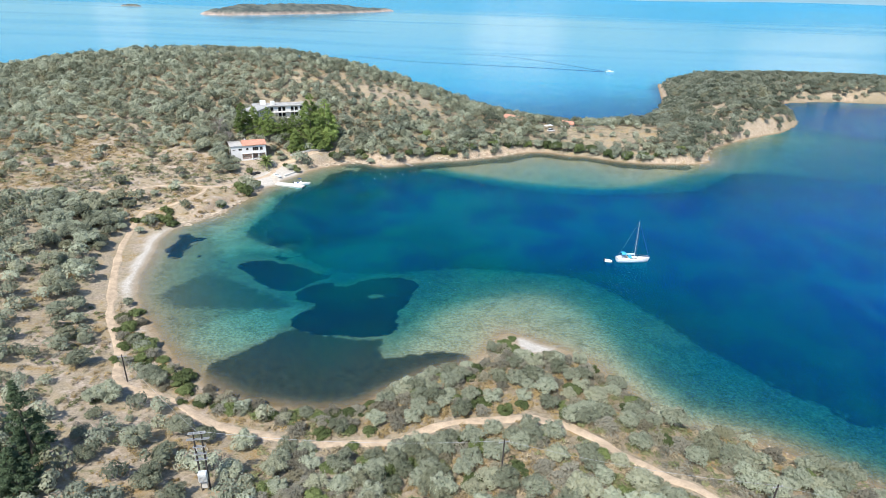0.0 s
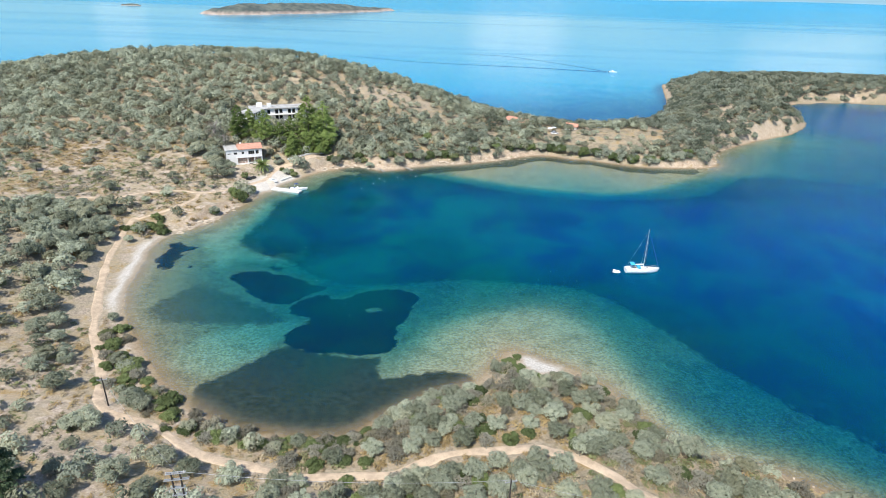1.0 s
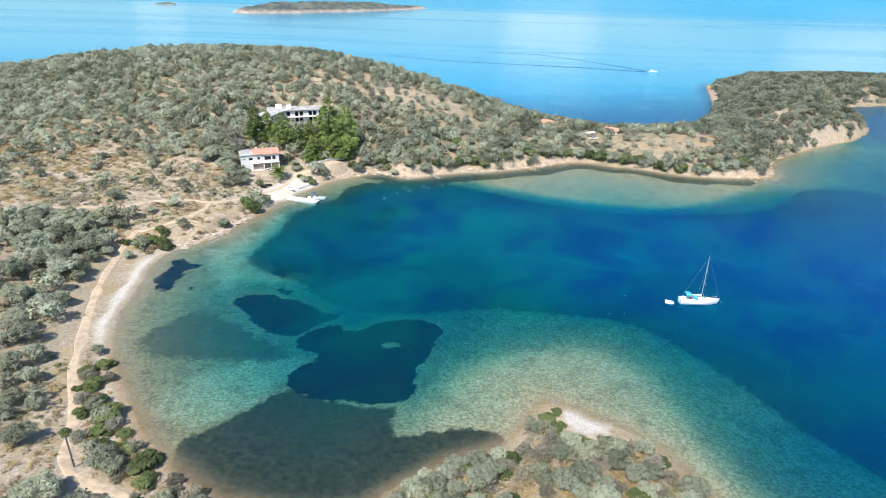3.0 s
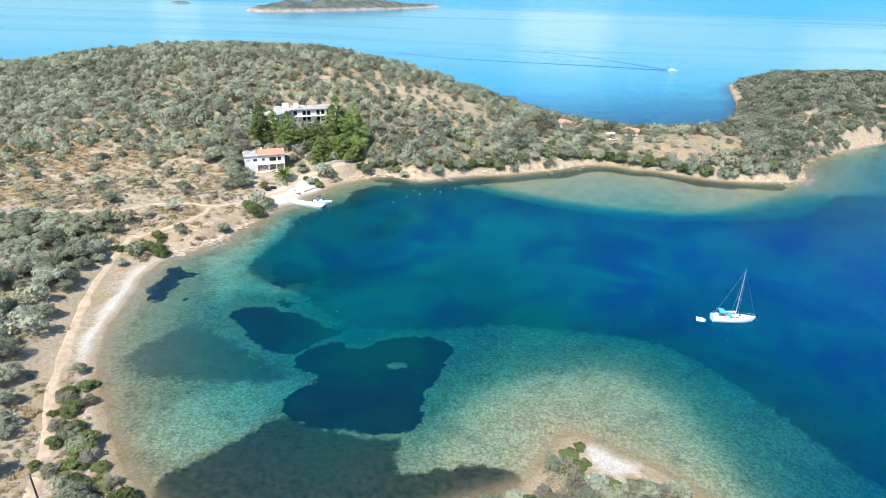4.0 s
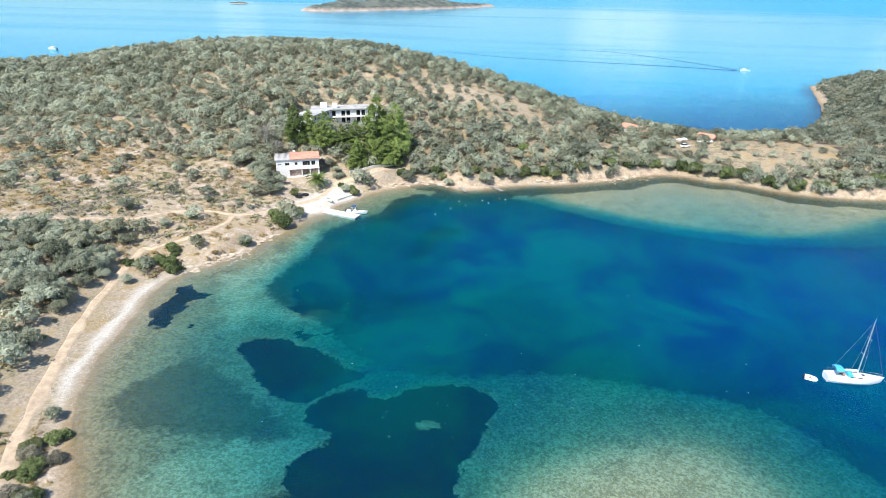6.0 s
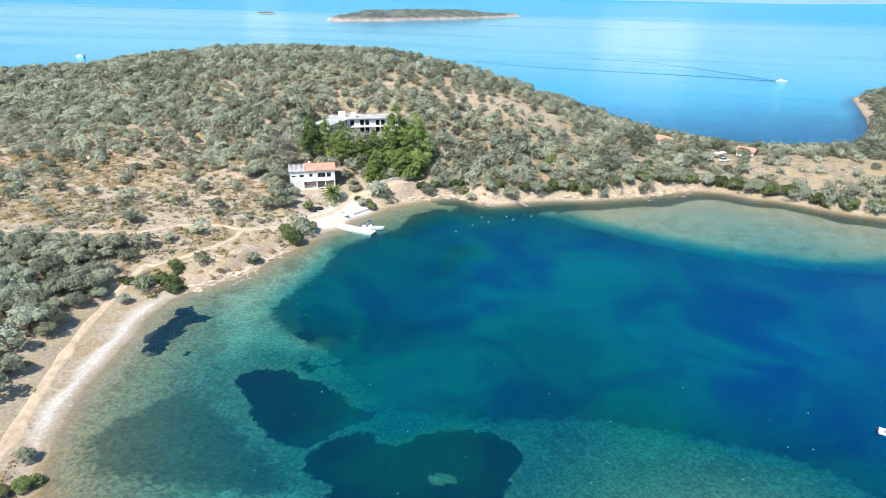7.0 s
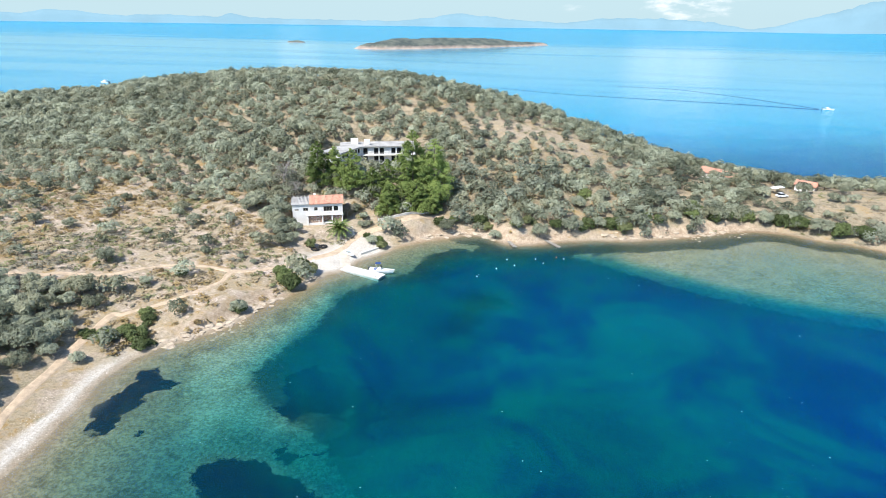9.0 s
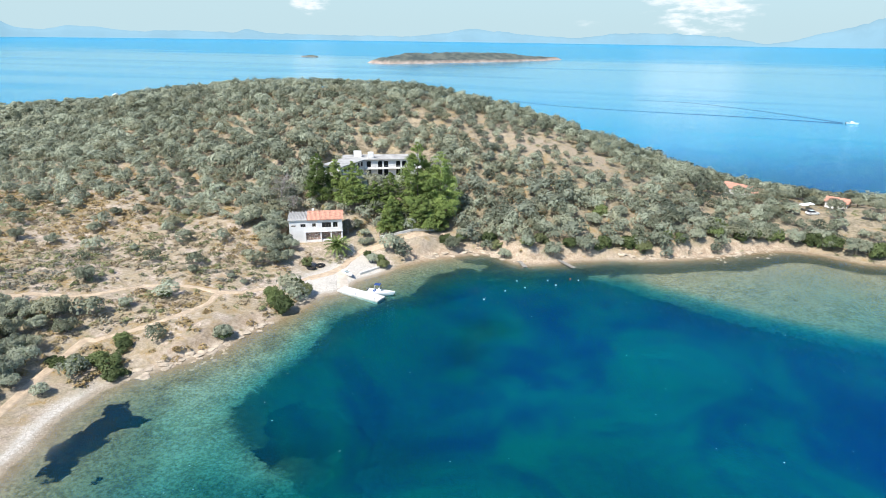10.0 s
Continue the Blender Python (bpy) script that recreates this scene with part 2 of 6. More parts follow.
SAND_WEDGE = [(-56.9, 108.3), (-48.9, 114.2), (-40.8, 119.1), (-33.8, 120), (-34.4, 112), (-42, 101.1), (-47.1, 97.2), (-54, 101.2)]
SAND_TIP = [(21, 107.6), (24, 106.8), (29, 104.2), (28.4, 101.5), (24.2, 99.6), (21.8, 101), (21.4, 105)]


def depth_in(x, y, outline):
    """Metres inside a smooth closed outline; below 0 outside."""
    line = spline(outline, True, 3)
    d = dist_line(x, y, line, True)
    return np.where(inside(x, y, line), d, -d)


def ragged(x, y, outline, rough=1.6):
    wx, wy = x + (fbm(x, y, 5, 31, 3) - 0.5) * rough * 2, y + (fbm(x, y, 5, 47, 3) - 0.5) * rough * 2
    return depth_in(wx, wy, outline)


def optical_depth(x, y, d):
    """Metres of water over the bed."""
    s = np.clip(-d, 0, None)
    wx, wy = x + (fbm(x, y, 16, 61, 4) - 0.5) * 16, y + (fbm(x, y, 16, 67, 4) - 0.5) * 16
    deep = depth_in(wx, wy, DEEP_EDGE)
    spit = fade(-3, 7, depth_in(x, y, SPIT)) * (1 - 0.6 * fade(40, 54, x))
    shelf = fade(-3, 5, depth_in(x, y, NORTH_SHELF))
    z = 0.08 * np.clip(s, 0, 14) + 0.110 * np.clip(s - 14, 0, 40) + 2.4 * bell(x, y, 90, 66, 40, 30) * fade(1, 15, s)
    gentle = bell(x, y, 105, 95, 45, 45)
    z = z + 3.6 * fade(0, 1, (deep + 6) / (22 + 46 * gentle)) + 3.6 * fade(14, 60, deep - 22 * gentle)
    z = z + 9 * fade(0, 60, -depth_in(x, y, [(-130, 60), (330, 60), (330, 300), (-130, 300)]))
    bare = np.maximum(fade(-2, 3, depth_in(x, y, WEST_SAND)), fade(-2, 3, depth_in(x, y, SAND_WEDGE)))
    shoal = bell(x, y, -28, 199, 2.5, 8) + bell(x, y, -24.5, 208, 4, 3) + 0.7 * bell(x, y, -31, 163, 6, 5) + 0.8 * bell(x, y, -48, 157, 4, 2.5) + 0.5 * bell(x, y, -8, 168, 14, 9)
    z = z * (1 - 0.50 * spit) * (1 - 0.77 * shelf) * (1 - 0.08 * bare) * (1 - 0.45 * fade(-3, 3, depth_in(x, y, WEED_BED))) * (1 - 0.58 * np.clip(shoal, 0, 1))
    lush = np.max([depth_in(x, y, o) for o in (MEADOW_A, MEADOW_B, MEADOW_D)], axis=0)
    return z * (0.60 + 0.80 * fbm(x, y, 32, 91, 4)) * (1 - 0.38 * fade(-1, 2.5, lush))


def axis(fine, a, b, grow, end):
    """Grid lines: even from a to b, then wider and wider to end on both sides."""
    mid = list(np.arange(a, b + fine * 0.5, fine))
    hi, lo, s = [mid[-1]], [mid[0]], fine
    while hi[-1] < end or lo[-1] > -end:
        s *= grow
        if hi[-1] < end:
            hi.append(min(hi[-1] + s, end) if end - hi[-1] > 1.7 * s else end)
        if lo[-1] > -end:
            lo.append(max(lo[-1] - s, -end) if lo[-1] + end > 1.7 * s else -end)
    return np.array(lo[:0:-1] + mid + hi[1:])


FAR = 4850.0


def sheet(name, xs, ys, mat):
    """A grid mesh; far out its square rim is drawn into a circle, so that it ends in an even horizon."""
    gx, gy = np.meshgrid(xs, ys)
    gx, gy = gx.ravel(), gy.ravel()
    r, q = np.hypot(gx, gy) + 1e-9, np.maximum(abs(gx), abs(gy))
    k = 1 + (q / r - 1) * fade(900, FAR, q)
    gx, gy = gx * k, gy * k
    nx, ny = len(xs), len(ys)
    i = (np.arange(ny - 1)[:, None] * nx + np.arange(nx - 1)[None, :]).ravel()
    quads = np.stack([i, i + 1, i + nx + 1, i + nx], 1)
    me = bpy.data.meshes.new(name)
    return me, gx, gy, quads


def fill_mesh(me, co, quads, mat, smooth=True):
    n, f = len(co), len(quads)
    k = quads.shape[1]
    me.vertices.add(n)
    me.vertices.foreach_set("co", np.asarray(co, np.float32).ravel())
    me.loops.add(f * k)
    me.loops.foreach_set("vertex_index", quads.astype(np.int32).ravel())
    me.polygons.add(f)
    me.polygons.foreach_set("loop_start", np.arange(0, f * k, k, dtype=np.int32))
    me.polygons.foreach_set("use_smooth", np.full(f, smooth))
    me.materials.append(mat)
    me.update(calc_edges=True)
    me.validate()


def attribute(me, name, values):
    at = me.attributes.new(name, "FLOAT", "POINT")
    at.data.foreach_set("value", np.asarray(values, np.float32))


# ---- materials ----
class Nodes:
    def __init__(self, name):
        self.m = bpy.data.materials.new(name)
        self.m.use_nodes = True
        self.t = self.m.node_tree
        self.out = self.t.nodes["Material Output"]
        self.b = self.t.nodes["Principled BSDF"]

    def n(self, kind, operation=None, use_clamp=False, data_type=None, blend_type=None, attribute_name=None, interpolation_type=None):
        node = self.t.nodes.new("ShaderNode" + kind)
        if operation:
            node.operation, node.use_clamp = operation, use_clamp
        if data_type:
            node.data_type = data_type
        if blend_type:
            node.blend_type = blend_type
        if attribute_name:
            node.attribute_name = attribute_name
        if interpolation_type:
            node.interpolation_type = interpolation_type
        return node

    def put(self, sock, v):
        if isinstance(v, bpy.types.NodeSocket):
            self.t.links.new(v, sock)
        else:
            sock.default_value = v

    def math(self, op, a, b=0.0, c=0.0, clamp=False):
        nd = self.n("Math", operation=op, use_clamp=clamp)
        for i, v in enumerate((a, b, c)):
            self.put(nd.inputs[i], v)
        return nd.outputs[0]

    def mix(self, f, a, b):
        nd = self.n("Mix", data_type="RGBA")
        self.put(nd.inputs[0], f)
        for s, v in ((nd.inputs[6], a), (nd.inputs[7], b)):
            self.put(s, v if isinstance(v, bpy.types.NodeSocket) else (*v, 1.0))
        return nd.outputs[2]

    def noise(self, scale, detail=4, rough=0.55, coord=None, warp=0.0):
        nd = self.n("TexNoise")
        nd.inputs["Scale"].default_value, nd.inputs["Detail"].default_value = scale, detail
        nd.inputs["Roughness"].default_value, nd.inputs["Distortion"].default_value = rough, warp
        self.t.links.new(coord or self.place(), nd.inputs["Vector"])
        return nd.outputs["Fac"]

    def place(self):
        return self.n("NewGeometry").outputs["Position"]

    def attr(self, name):
        return self.n("Attribute", attribute_name=name).outputs["Fac"]

    def step(self, v, a, b):
        nd = self.n("MapRange", interpolation_type="SMOOTHSTEP")
        for i, s in enumerate((v, a, b, 0.0, 1.0)):
            self.put(nd.inputs[i], s)
        return nd.outputs[0]

    def bump(self, h, strength, distance, normal=None):
        nd = self.n("Bump")
        nd.inputs["Strength"].default_value, nd.inputs["Distance"].default_value = strength, distance
        self.t.links.new(h, nd.inputs["Height"])
        if normal:
            self.t.links.new(normal, nd.inputs["Normal"])
        return nd.outputs[0]

    def set(self, **kw):
        for k, v in kw.items():
            s = self.b.inputs[k.replace("_", " ")]
            self.put(s, (*v, 1.0) if isinstance(v, tuple) and len(v) == 3 else v)
        return self.m


def plain(name, colour, rough=0.6, metal=0.0, vary=0.12, scale=3.0):
    """A painted or worn surface with mottling at two scales and fine relief."""
    k = Nodes(name)
    co = k.n("TexCoord").outputs["Object"]
    v = k.noise(scale, 5, 0.6, co)
    w = k.noise(scale * 9, 3, 0.6, co)
    dark = tuple(c * (1 - 2 * vary) for c in colour)
    light = tuple(min(1, c * (1 + vary)) for c in colour)
    c = k.mix(k.step(k.math("ADD", k.math("MULTIPLY", v, 0.7), k.math("MULTIPLY", w, 0.3)), 0.3, 0.7), dark, light)
    return k.set(Base_Color=c, Roughness=rough, Metallic=metal, Normal=k.bump(w, 0.25, 0.02))


def ground_material():
    k = Nodes("dry_hillside")
    big, mid, small = k.noise(0.035, 4, 0.6), k.noise(0.22, 4, 0.6, warp=0.5), k.noise(1.6, 5, 0.65)
    grain = k.noise(9.0, 3, 0.6)
    soil = k.mix(k.step(small, 0.35, 0.65), (0.39, 0.300, 0.235), (0.60, 0.490, 0.395))
    straw = k.mix(k.step(small, 0.3, 0.7), (0.31, 0.24, 0.15), (0.46, 0.375, 0.26))
    c = k.mix(k.step(mid, 0.4, 0.6), soil, straw)
    rust = k.mix(k.step(grain, 0.35, 0.65), (0.22, 0.14, 0.055), (0.38, 0.26, 0.115))
    c = k.mix(k.math("MULTIPLY", k.step(k.math("ADD", k.math("MULTIPLY", mid, 0.6), k.math("MULTIPLY", big, 0.45)), 0.515, 0.63), k.step(small, 0.35, 0.6)), c, rust)
    green = k.mix(k.step(grain, 0.3, 0.7), (0.06, 0.075, 0.025), (0.13, 0.14, 0.05))
    c = k.mix(k.math("MULTIPLY", k.step(k.noise(0.16, 3, 0.6, warp=0.8), 0.56, 0.66), k.step(small, 0.38, 0.56)), c, green)
    # brown undergrowth of the groves, its colour also darkened for the trees' shade
    undergrowth_shade = k.mix(k.step(small, 0.3, 0.7), (0.125, 0.106, 0.068), (0.28, 0.228, 0.150))
    c = k.mix(k.math("MULTIPLY", k.attr("wooded"), k.step(mid, 0.62, 0.42)), c, undergrowth_shade)
    rock = k.mix(k.step(k.noise(0.9, 5, 0.7, warp=1.0), 0.35, 0.65), (0.31, 0.225, 0.155), (0.50, 0.395, 0.29))
    c = k.mix(k.math("MULTIPLY", k.attr("rock"), k.step(k.noise(0.35, 3), 0.25, 0.5)), c, rock)
    gravel = k.mix(k.step(k.noise(3.0, 6, 0.75), 0.35, 0.65), (0.38, 0.34, 0.29), (0.64, 0.59, 0.52))
    c = k.mix(k.attr("beach"), c, gravel)
    # sea bed: sand, mottled weed, dense meadows
    # sand mottling, with the net of sunlight under ripples painted into its tone
    sun_net_mottle = k.step(k.math("ADD", k.math("MULTIPLY", k.noise(1.8, 3, 0.75, warp=0.5), 0.72), k.math("MULTIPLY", k.noise(0.22, 6, 0.75, warp=0.5), 0.28)), 0.40, 0.62)
    sand = k.mix(k.attr("pale"), k.mix(sun_net_mottle, (0.145, 0.118, 0.067), (0.315, 0.264, 0.162)), k.mix(sun_net_mottle, (0.215, 0.200, 0.120), (0.43, 0.41, 0.285)))
    weed = k.mix(k.step(k.noise(1.2, 5, 0.7), 0.3, 0.7), (0.012, 0.020, 0.014), (0.055, 0.062, 0.038))
    mead = k.mix(k.step(k.noise(2.2, 4, 0.7), 0.3, 0.7), (0.003, 0.006, 0.012), (0.010, 0.018, 0.022))
    speck = k.math("MULTIPLY", k.math("MAXIMUM", k.math("MULTIPLY", k.step(k.noise(0.16, 8, 0.82, warp=0.4), 0.52, 0.64), 0.7), k.math("MULTIPLY", k.step(k.noise(1.1, 4, 0.8, warp=0.8), 0.60, 0.66), 0.8)), 0.60)
    ragged_edge = k.math("MULTIPLY", k.math("SUBTRACT", k.noise(0.55, 7, 0.75), 0.5), 5.0)
    bed = k.mix(k.math("MAXIMUM", k.math("MULTIPLY", k.attr("weed"), k.step(k.math("ADD", k.attr("weed_edge"), ragged_edge), -0.5, 0.7)), speck), sand, weed)
    bed = k.mix(k.step(k.math("ADD", k.attr("meadow_edge"), ragged_edge), -0.25, 0.25), bed, mead)
    c = k.mix(k.attr("bed"), c, bed)
    level = k.n("SeparateXYZ")
    k.t.links.new(k.place(), level.inputs[0])
    wet = k.math("MULTIPLY", k.step(level.outputs[2], -0.17, -0.06), k.step(level.outputs[2], 0.26, 0.08))
    c = k.mix(k.math("MULTIPLY", wet, k.math("MULTIPLY", k.noise(0.25, 5, 0.7), 0.85)), c, (0.19, 0.122, 0.052))
    c = k.mix(k.math("MULTIPLY", k.step(k.noise(0.75, 6, 0.75), 0.52, 0.64), k.math("SUBTRACT", 0.22, k.math("MULTIPLY", k.attr("bed"), 0.08))), c, (0.14, 0.12, 0.08))
    low_growth = k.mix(k.step(k.noise(2.4, 4, 0.7), 0.35, 0.65), (0.21, 0.175, 0.118), (0.40, 0.335, 0.235))
    dry_land = k.math("SUBTRACT", 1.0, k.math("MAXIMUM", k.attr("bed"), k.math("MAXIMUM", k.attr("beach"), k.attr("rock")), clamp=True), clamp=True)
    c = k.mix(k.math("MULTIPLY", k.math("MULTIPLY", k.step(k.noise(0.33, 8, 0.78, warp=0.6), 0.46, 0.54), 0.62), dry_land), c, low_growth)
    h = k.math("ADD", small, k.math("MULTIPLY", grain, 0.5))
    return k.set(Base_Color=c, Roughness=0.95, Specular_IOR_Level=0.15, Normal=k.bump(h, 0.6, 0.25))


def water_material():
    k = Nodes("sea_water")
    t = k.t
    t.nodes.remove(k.b)
    depth = k.attr("depth")
    clear = k.n("CombineColor")
    murk = k.n("CombineColor")
    for i, (absorb, scatter, body) in enumerate(((0.50, 0.10, 0.0012), (0.15, 0.14, 0.051), (0.11, 0.058, 0.252))):
        k.put(clear.inputs[i], k.math("POWER", 2.71828, k.math("MULTIPLY", depth, -absorb * 1.15)))
        lost = k.math("SUBTRACT", 1.0, k.math("POWER", 2.71828, k.math("MULTIPLY", depth, -scatter)))
        lost = k.math("MULTIPLY", lost, k.math("ADD", 0.50, k.math("MULTIPLY", k.step(k.noise(0.040, 8, 0.72, warp=0.8), 0.34, 0.66), 0.86))) if i == 1 else lost
        lost = k.math("MULTIPLY", lost, k.math("ADD", 1.0, k.math("MULTIPLY", k.attr("inner_bay"), (0.0, 0.44, -0.24)[i])))
        k.put(murk.inputs[i], k.math("MULTIPLY", lost, body))
    # pale blue painted over the open sea, standing in for reflected low sky
    sky_paled = k.n("Mix", data_type="RGBA", blend_type="ADD")
    k.put(sky_paled.inputs[0], k.attr("open_sea"))
    k.put(sky_paled.inputs[6], murk.outputs[0])
    sky_paled.inputs[7].default_value = (0.010, 0.195, 0.255, 1.0)
    tp = k.n("BsdfTransparent")
    df = k.n("BsdfDiffuse")
    t.links.new(clear.outputs[0], tp.inputs[0])
    t.links.new(sky_paled.outputs[2], df.inputs[0])
    add = k.n("AddShader")
    t.links.new(tp.outputs[0], add.inputs[0])
    t.links.new(df.outputs[0], add.inputs[1])
    rip = k.n("Mapping")
    rip.inputs["Rotation"].default_value = (0, 0, 0.5)
    rip.inputs["Scale"].default_value = (0.9, 1.9, 1.0)
    t.links.new(k.place(), rip.inputs[0])
    wav = k.math("ADD", k.noise(1.3, 5, 0.72, rip.outputs[0], 0.5), k.math("MULTIPLY", k.noise(0.12, 3, 0.6), 2.0))
    # wind-roughened water mirrors less of the low sky than the slicks do
    streak = k.n("Mapping")
    streak.inputs["Scale"].default_value = (0.0007, 0.0050, 1.0)
    streak.inputs["Rotation"].default_value = (0, 0, 0.06)
    t.links.new(k.place(), streak.inputs[0])
    spot = k.n("SeparateXYZ")
    t.links.new(k.place(), spot.inputs[0])
    band = k.noise(1.0, 5, 0.6, streak.outputs[0], 0.8)
    breeze = k.math("ADD", k.step(k.math("ADD", spot.outputs[1], k.math("MULTIPLY", band, 900.0)), 1900.0, 2700.0), k.math("MULTIPLY", k.step(band, 0.50, 0.66), 0.45), clamp=True)
    nb_node = k.n("Bump")
    nb_node.inputs["Distance"].default_value = 0.16
    k.put(nb_node.inputs["Strength"], k.math("SUBTRACT", 0.6, k.math("MULTIPLY", k.math("MULTIPLY", k.step(spot.outputs[1], 380.0, 750.0), k.math("SUBTRACT", 1.0, breeze)), 0.46)))
    t.links.new(wav, nb_node.inputs["Height"])
    nb = nb_node.outputs[0]
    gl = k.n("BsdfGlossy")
    slick = k.n("Mapping")
    slick.inputs["Scale"].default_value = (0.0016, 0.010, 1.0)
    t.links.new(k.place(), slick.inputs[0])
    k.put(gl.inputs["Roughness"], k.math("ADD", 0.05, k.math("MULTIPLY", k.noise(1.0, 4, 0.6, slick.outputs[0], 1.5), 0.16)))
    t.links.new(nb, gl.inputs["Normal"])
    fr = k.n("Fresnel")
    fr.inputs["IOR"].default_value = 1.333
    # reflected sky is tinted blue by colour, most where the mirror is weak
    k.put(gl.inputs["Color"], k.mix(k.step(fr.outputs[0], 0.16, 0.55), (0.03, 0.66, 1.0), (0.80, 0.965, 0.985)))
    t.links.new(nb, fr.inputs["Normal"])
    mirror = k.math("MULTIPLY", fr.outputs[0], k.math("SUBTRACT", 1.0, k.math("MULTIPLY", breeze, 0.50)))
    mx = k.n("MixShader")
    t.links.new(mirror, mx.inputs[0])
    t.links.new(add.outputs[0], mx.inputs[1])
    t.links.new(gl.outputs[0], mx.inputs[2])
    t.links.new(mx.outputs[0], k.out.inputs[0])
    return k.m


def leaf_material(name, dark, light, through_light=0.30, dry=0.35):
    """Foliage: each twig, each plant and each stand of plants has a shade of its own."""
    k = Nodes(name)
    rnd = k.n("NewGeometry").outputs["Random Per Island"]
    plant = k.math("ADD", k.n("ObjectInfo").outputs["Random"], k.attr("tone"))
    patch = k.step(k.noise(0.055, 3, 0.6), 0.32, 0.68)
    f = k.math("ADD", k.math("MULTIPLY", rnd, 0.16), k.math("ADD", k.math("MULTIPLY", patch, 0.28), k.math("MULTIPLY", k.math("FRACT", plant), 0.56)))
    c = k.mix(k.step(f, 0.05, 0.98), dark, light)
    warm = k.math("FRACT", k.math("MULTIPLY", plant, 7.31))
    c = k.mix(k.math("MULTIPLY", k.step(warm, 0.72, 1.0), dry), c, (0.34, 0.30, 0.17))
    k.set(Base_Color=c, Roughness=0.62, Specular_IOR_Level=0.25)
    tl = k.n("BsdfTranslucent")
    k.t.links.new(c, tl.inputs[0])
    mx = k.n("MixShader")
    mx.inputs[0].default_value = through_light
    k.t.links.new(k.b.outputs[0], mx.inputs[1])
    k.t.links.new(tl.outputs[0], mx.inputs[2])
    k.t.links.new(mx.outputs[0], k.out.inputs[0])
    return k.m


GROUND, WATER = ground_material(), water_material()
OLIVE = leaf_material("olive_leaf", (0.140, 0.153, 0.098), (0.455, 0.480, 0.350))
MASTIC = leaf_material("mastic_leaf", (0.056, 0.076, 0.027), (0.205, 0.250, 0.092))
PINE = leaf_material("pine_needle", (0.062, 0.094, 0.022), (0.290, 0.365, 0.105), 0.20, 0.0)
CYPRESS = leaf_material("dark_conifer_needle", (0.050, 0.078, 0.038), (0.205, 0.255, 0.130), 0.18, 0.0)
RUSTY = leaf_material("dry_rust_scrub", (0.26, 0.185, 0.085), (0.47, 0.350, 0.165))
STRAW = leaf_material("bleached_dry_grass", (0.26, 0.20, 0.12), (0.50, 0.41, 0.27))
HERB = leaf_material("herb_leaf", (0.13, 0.145, 0.06), (0.30, 0.31, 0.15))
MAQUIS = leaf_material("maquis_leaf", (0.080, 0.094, 0.062), (0.310, 0.332, 0.245))
GREYTWIG = leaf_material("grey_dry_twig", (0.15, 0.138, 0.100), (0.36, 0.340, 0.265))
BARK = plain("olive_bark", (0.16, 0.13, 0.10), 0.9, vary=0.3, scale=4)
DIRT = plain("pale_dirt_track", (0.50, 0.378, 0.26), 0.95, vary=0.16, scale=0.6)

# ---- ground and sea ----
XS = axis(1.1, -104, 100, 1.04, FAR)
YS = axis(1.1, 44, 286, 1.04, FAR)
me, gx, gy, quads = sheet("ground", XS, YS, GROUND)
gd = shore_distance(gx, gy)
gz = height(gx, gy, gd)
gz = np.where(np.hypot(gx, gy) > 1000, np.minimum(gz, -4), gz)
fill_mesh(me, np.stack([gx, gy, gz], 1), quads, GROUND)
attribute(me, "bed", fade(0.25, -0.25, gz))
meadow = np.max([ragged(gx, gy, MEADOW_A), ragged(gx, gy, MEADOW_B), ragged(gx, gy, MEADOW_C, 5.0) - 2.0], axis=0)
meadow = np.minimum(meadow, (np.hypot((gx + 15.1) / 2.6, (gy - 127.8) / 1.5) - 0.9) * 2.0)
sparse = np.minimum(ragged(gx, gy, MEADOW_D, 6.0), 1.15) + (fbm(gx * 0.6 + gy * 0.8, gx - gy * 0.3, 4.5, 19, 3) - 0.60) * 10
attribute(me, "meadow_edge", np.clip(np.maximum(meadow, sparse * 0.8), -5, 5))
WEED_NORTH = [(-48, 225.5), (-45, 236), (-36, 243), (-27, 243.5), (-16, 240.5), (-5, 248), (2, 250), (-15, 236.5), (-31, 232), (-39, 222.5), (-44, 217.5)]
beds_w = [ragged(gx, gy, WEED_NORTH, 5), depth_in(gx, gy, WEED_BED), depth_in(gx, gy, WEED_WEST) * 0.5 - 0.3, np.minimum(depth_in(gx, gy, DEEP_EDGE), 3) * 0.6, ragged(gx, gy, MEADOW_E, 9) * 0.5]
north_algae = np.where(bell(gx, gy, 30, 268, 70, 25) > 0.4, 8 + gd + 4 * (vnoise(gx, gy, 9, 2) - 0.5), -9)
attribute(me, "weed_edge", np.clip(np.max(beds_w + [north_algae], axis=0), -5, 5))
attribute(me, "weed", np.where(np.maximum(beds_w[0], beds_w[1]) > -2, 1.0, np.where((beds_w[2] > -1.5) & (beds_w[3] < 0), 0.62, 0.9)))
bare_sand = np.maximum(ragged(gx, gy, WEST_SAND, 6), ragged(gx, gy, SAND_WEDGE, 3))
attribute(me, "pale", np.maximum(0.8 * fade(-1.5, 1.5, bare_sand), np.maximum(0.70 * fade(-4, 6, depth_in(gx, gy, SPIT)), 0.45 * fade(-3, 6, depth_in(gx, gy, NORTH_SHELF)))))
beach = fade(5.4, 4.0, gd + vnoise(gx, gy, 4, 3) * 1.6) * np.clip(bell(gx, gy, -84, 142, 14, 17) * 2.2 - 0.3, 0, 1)
beach = beach + fade(19, 12, gd + vnoise(gx, gy, 3, 13) * 4) * np.clip(bell(gx, gy, -69, 223, 9, 10) * 3 - 0.4, 0, 1)
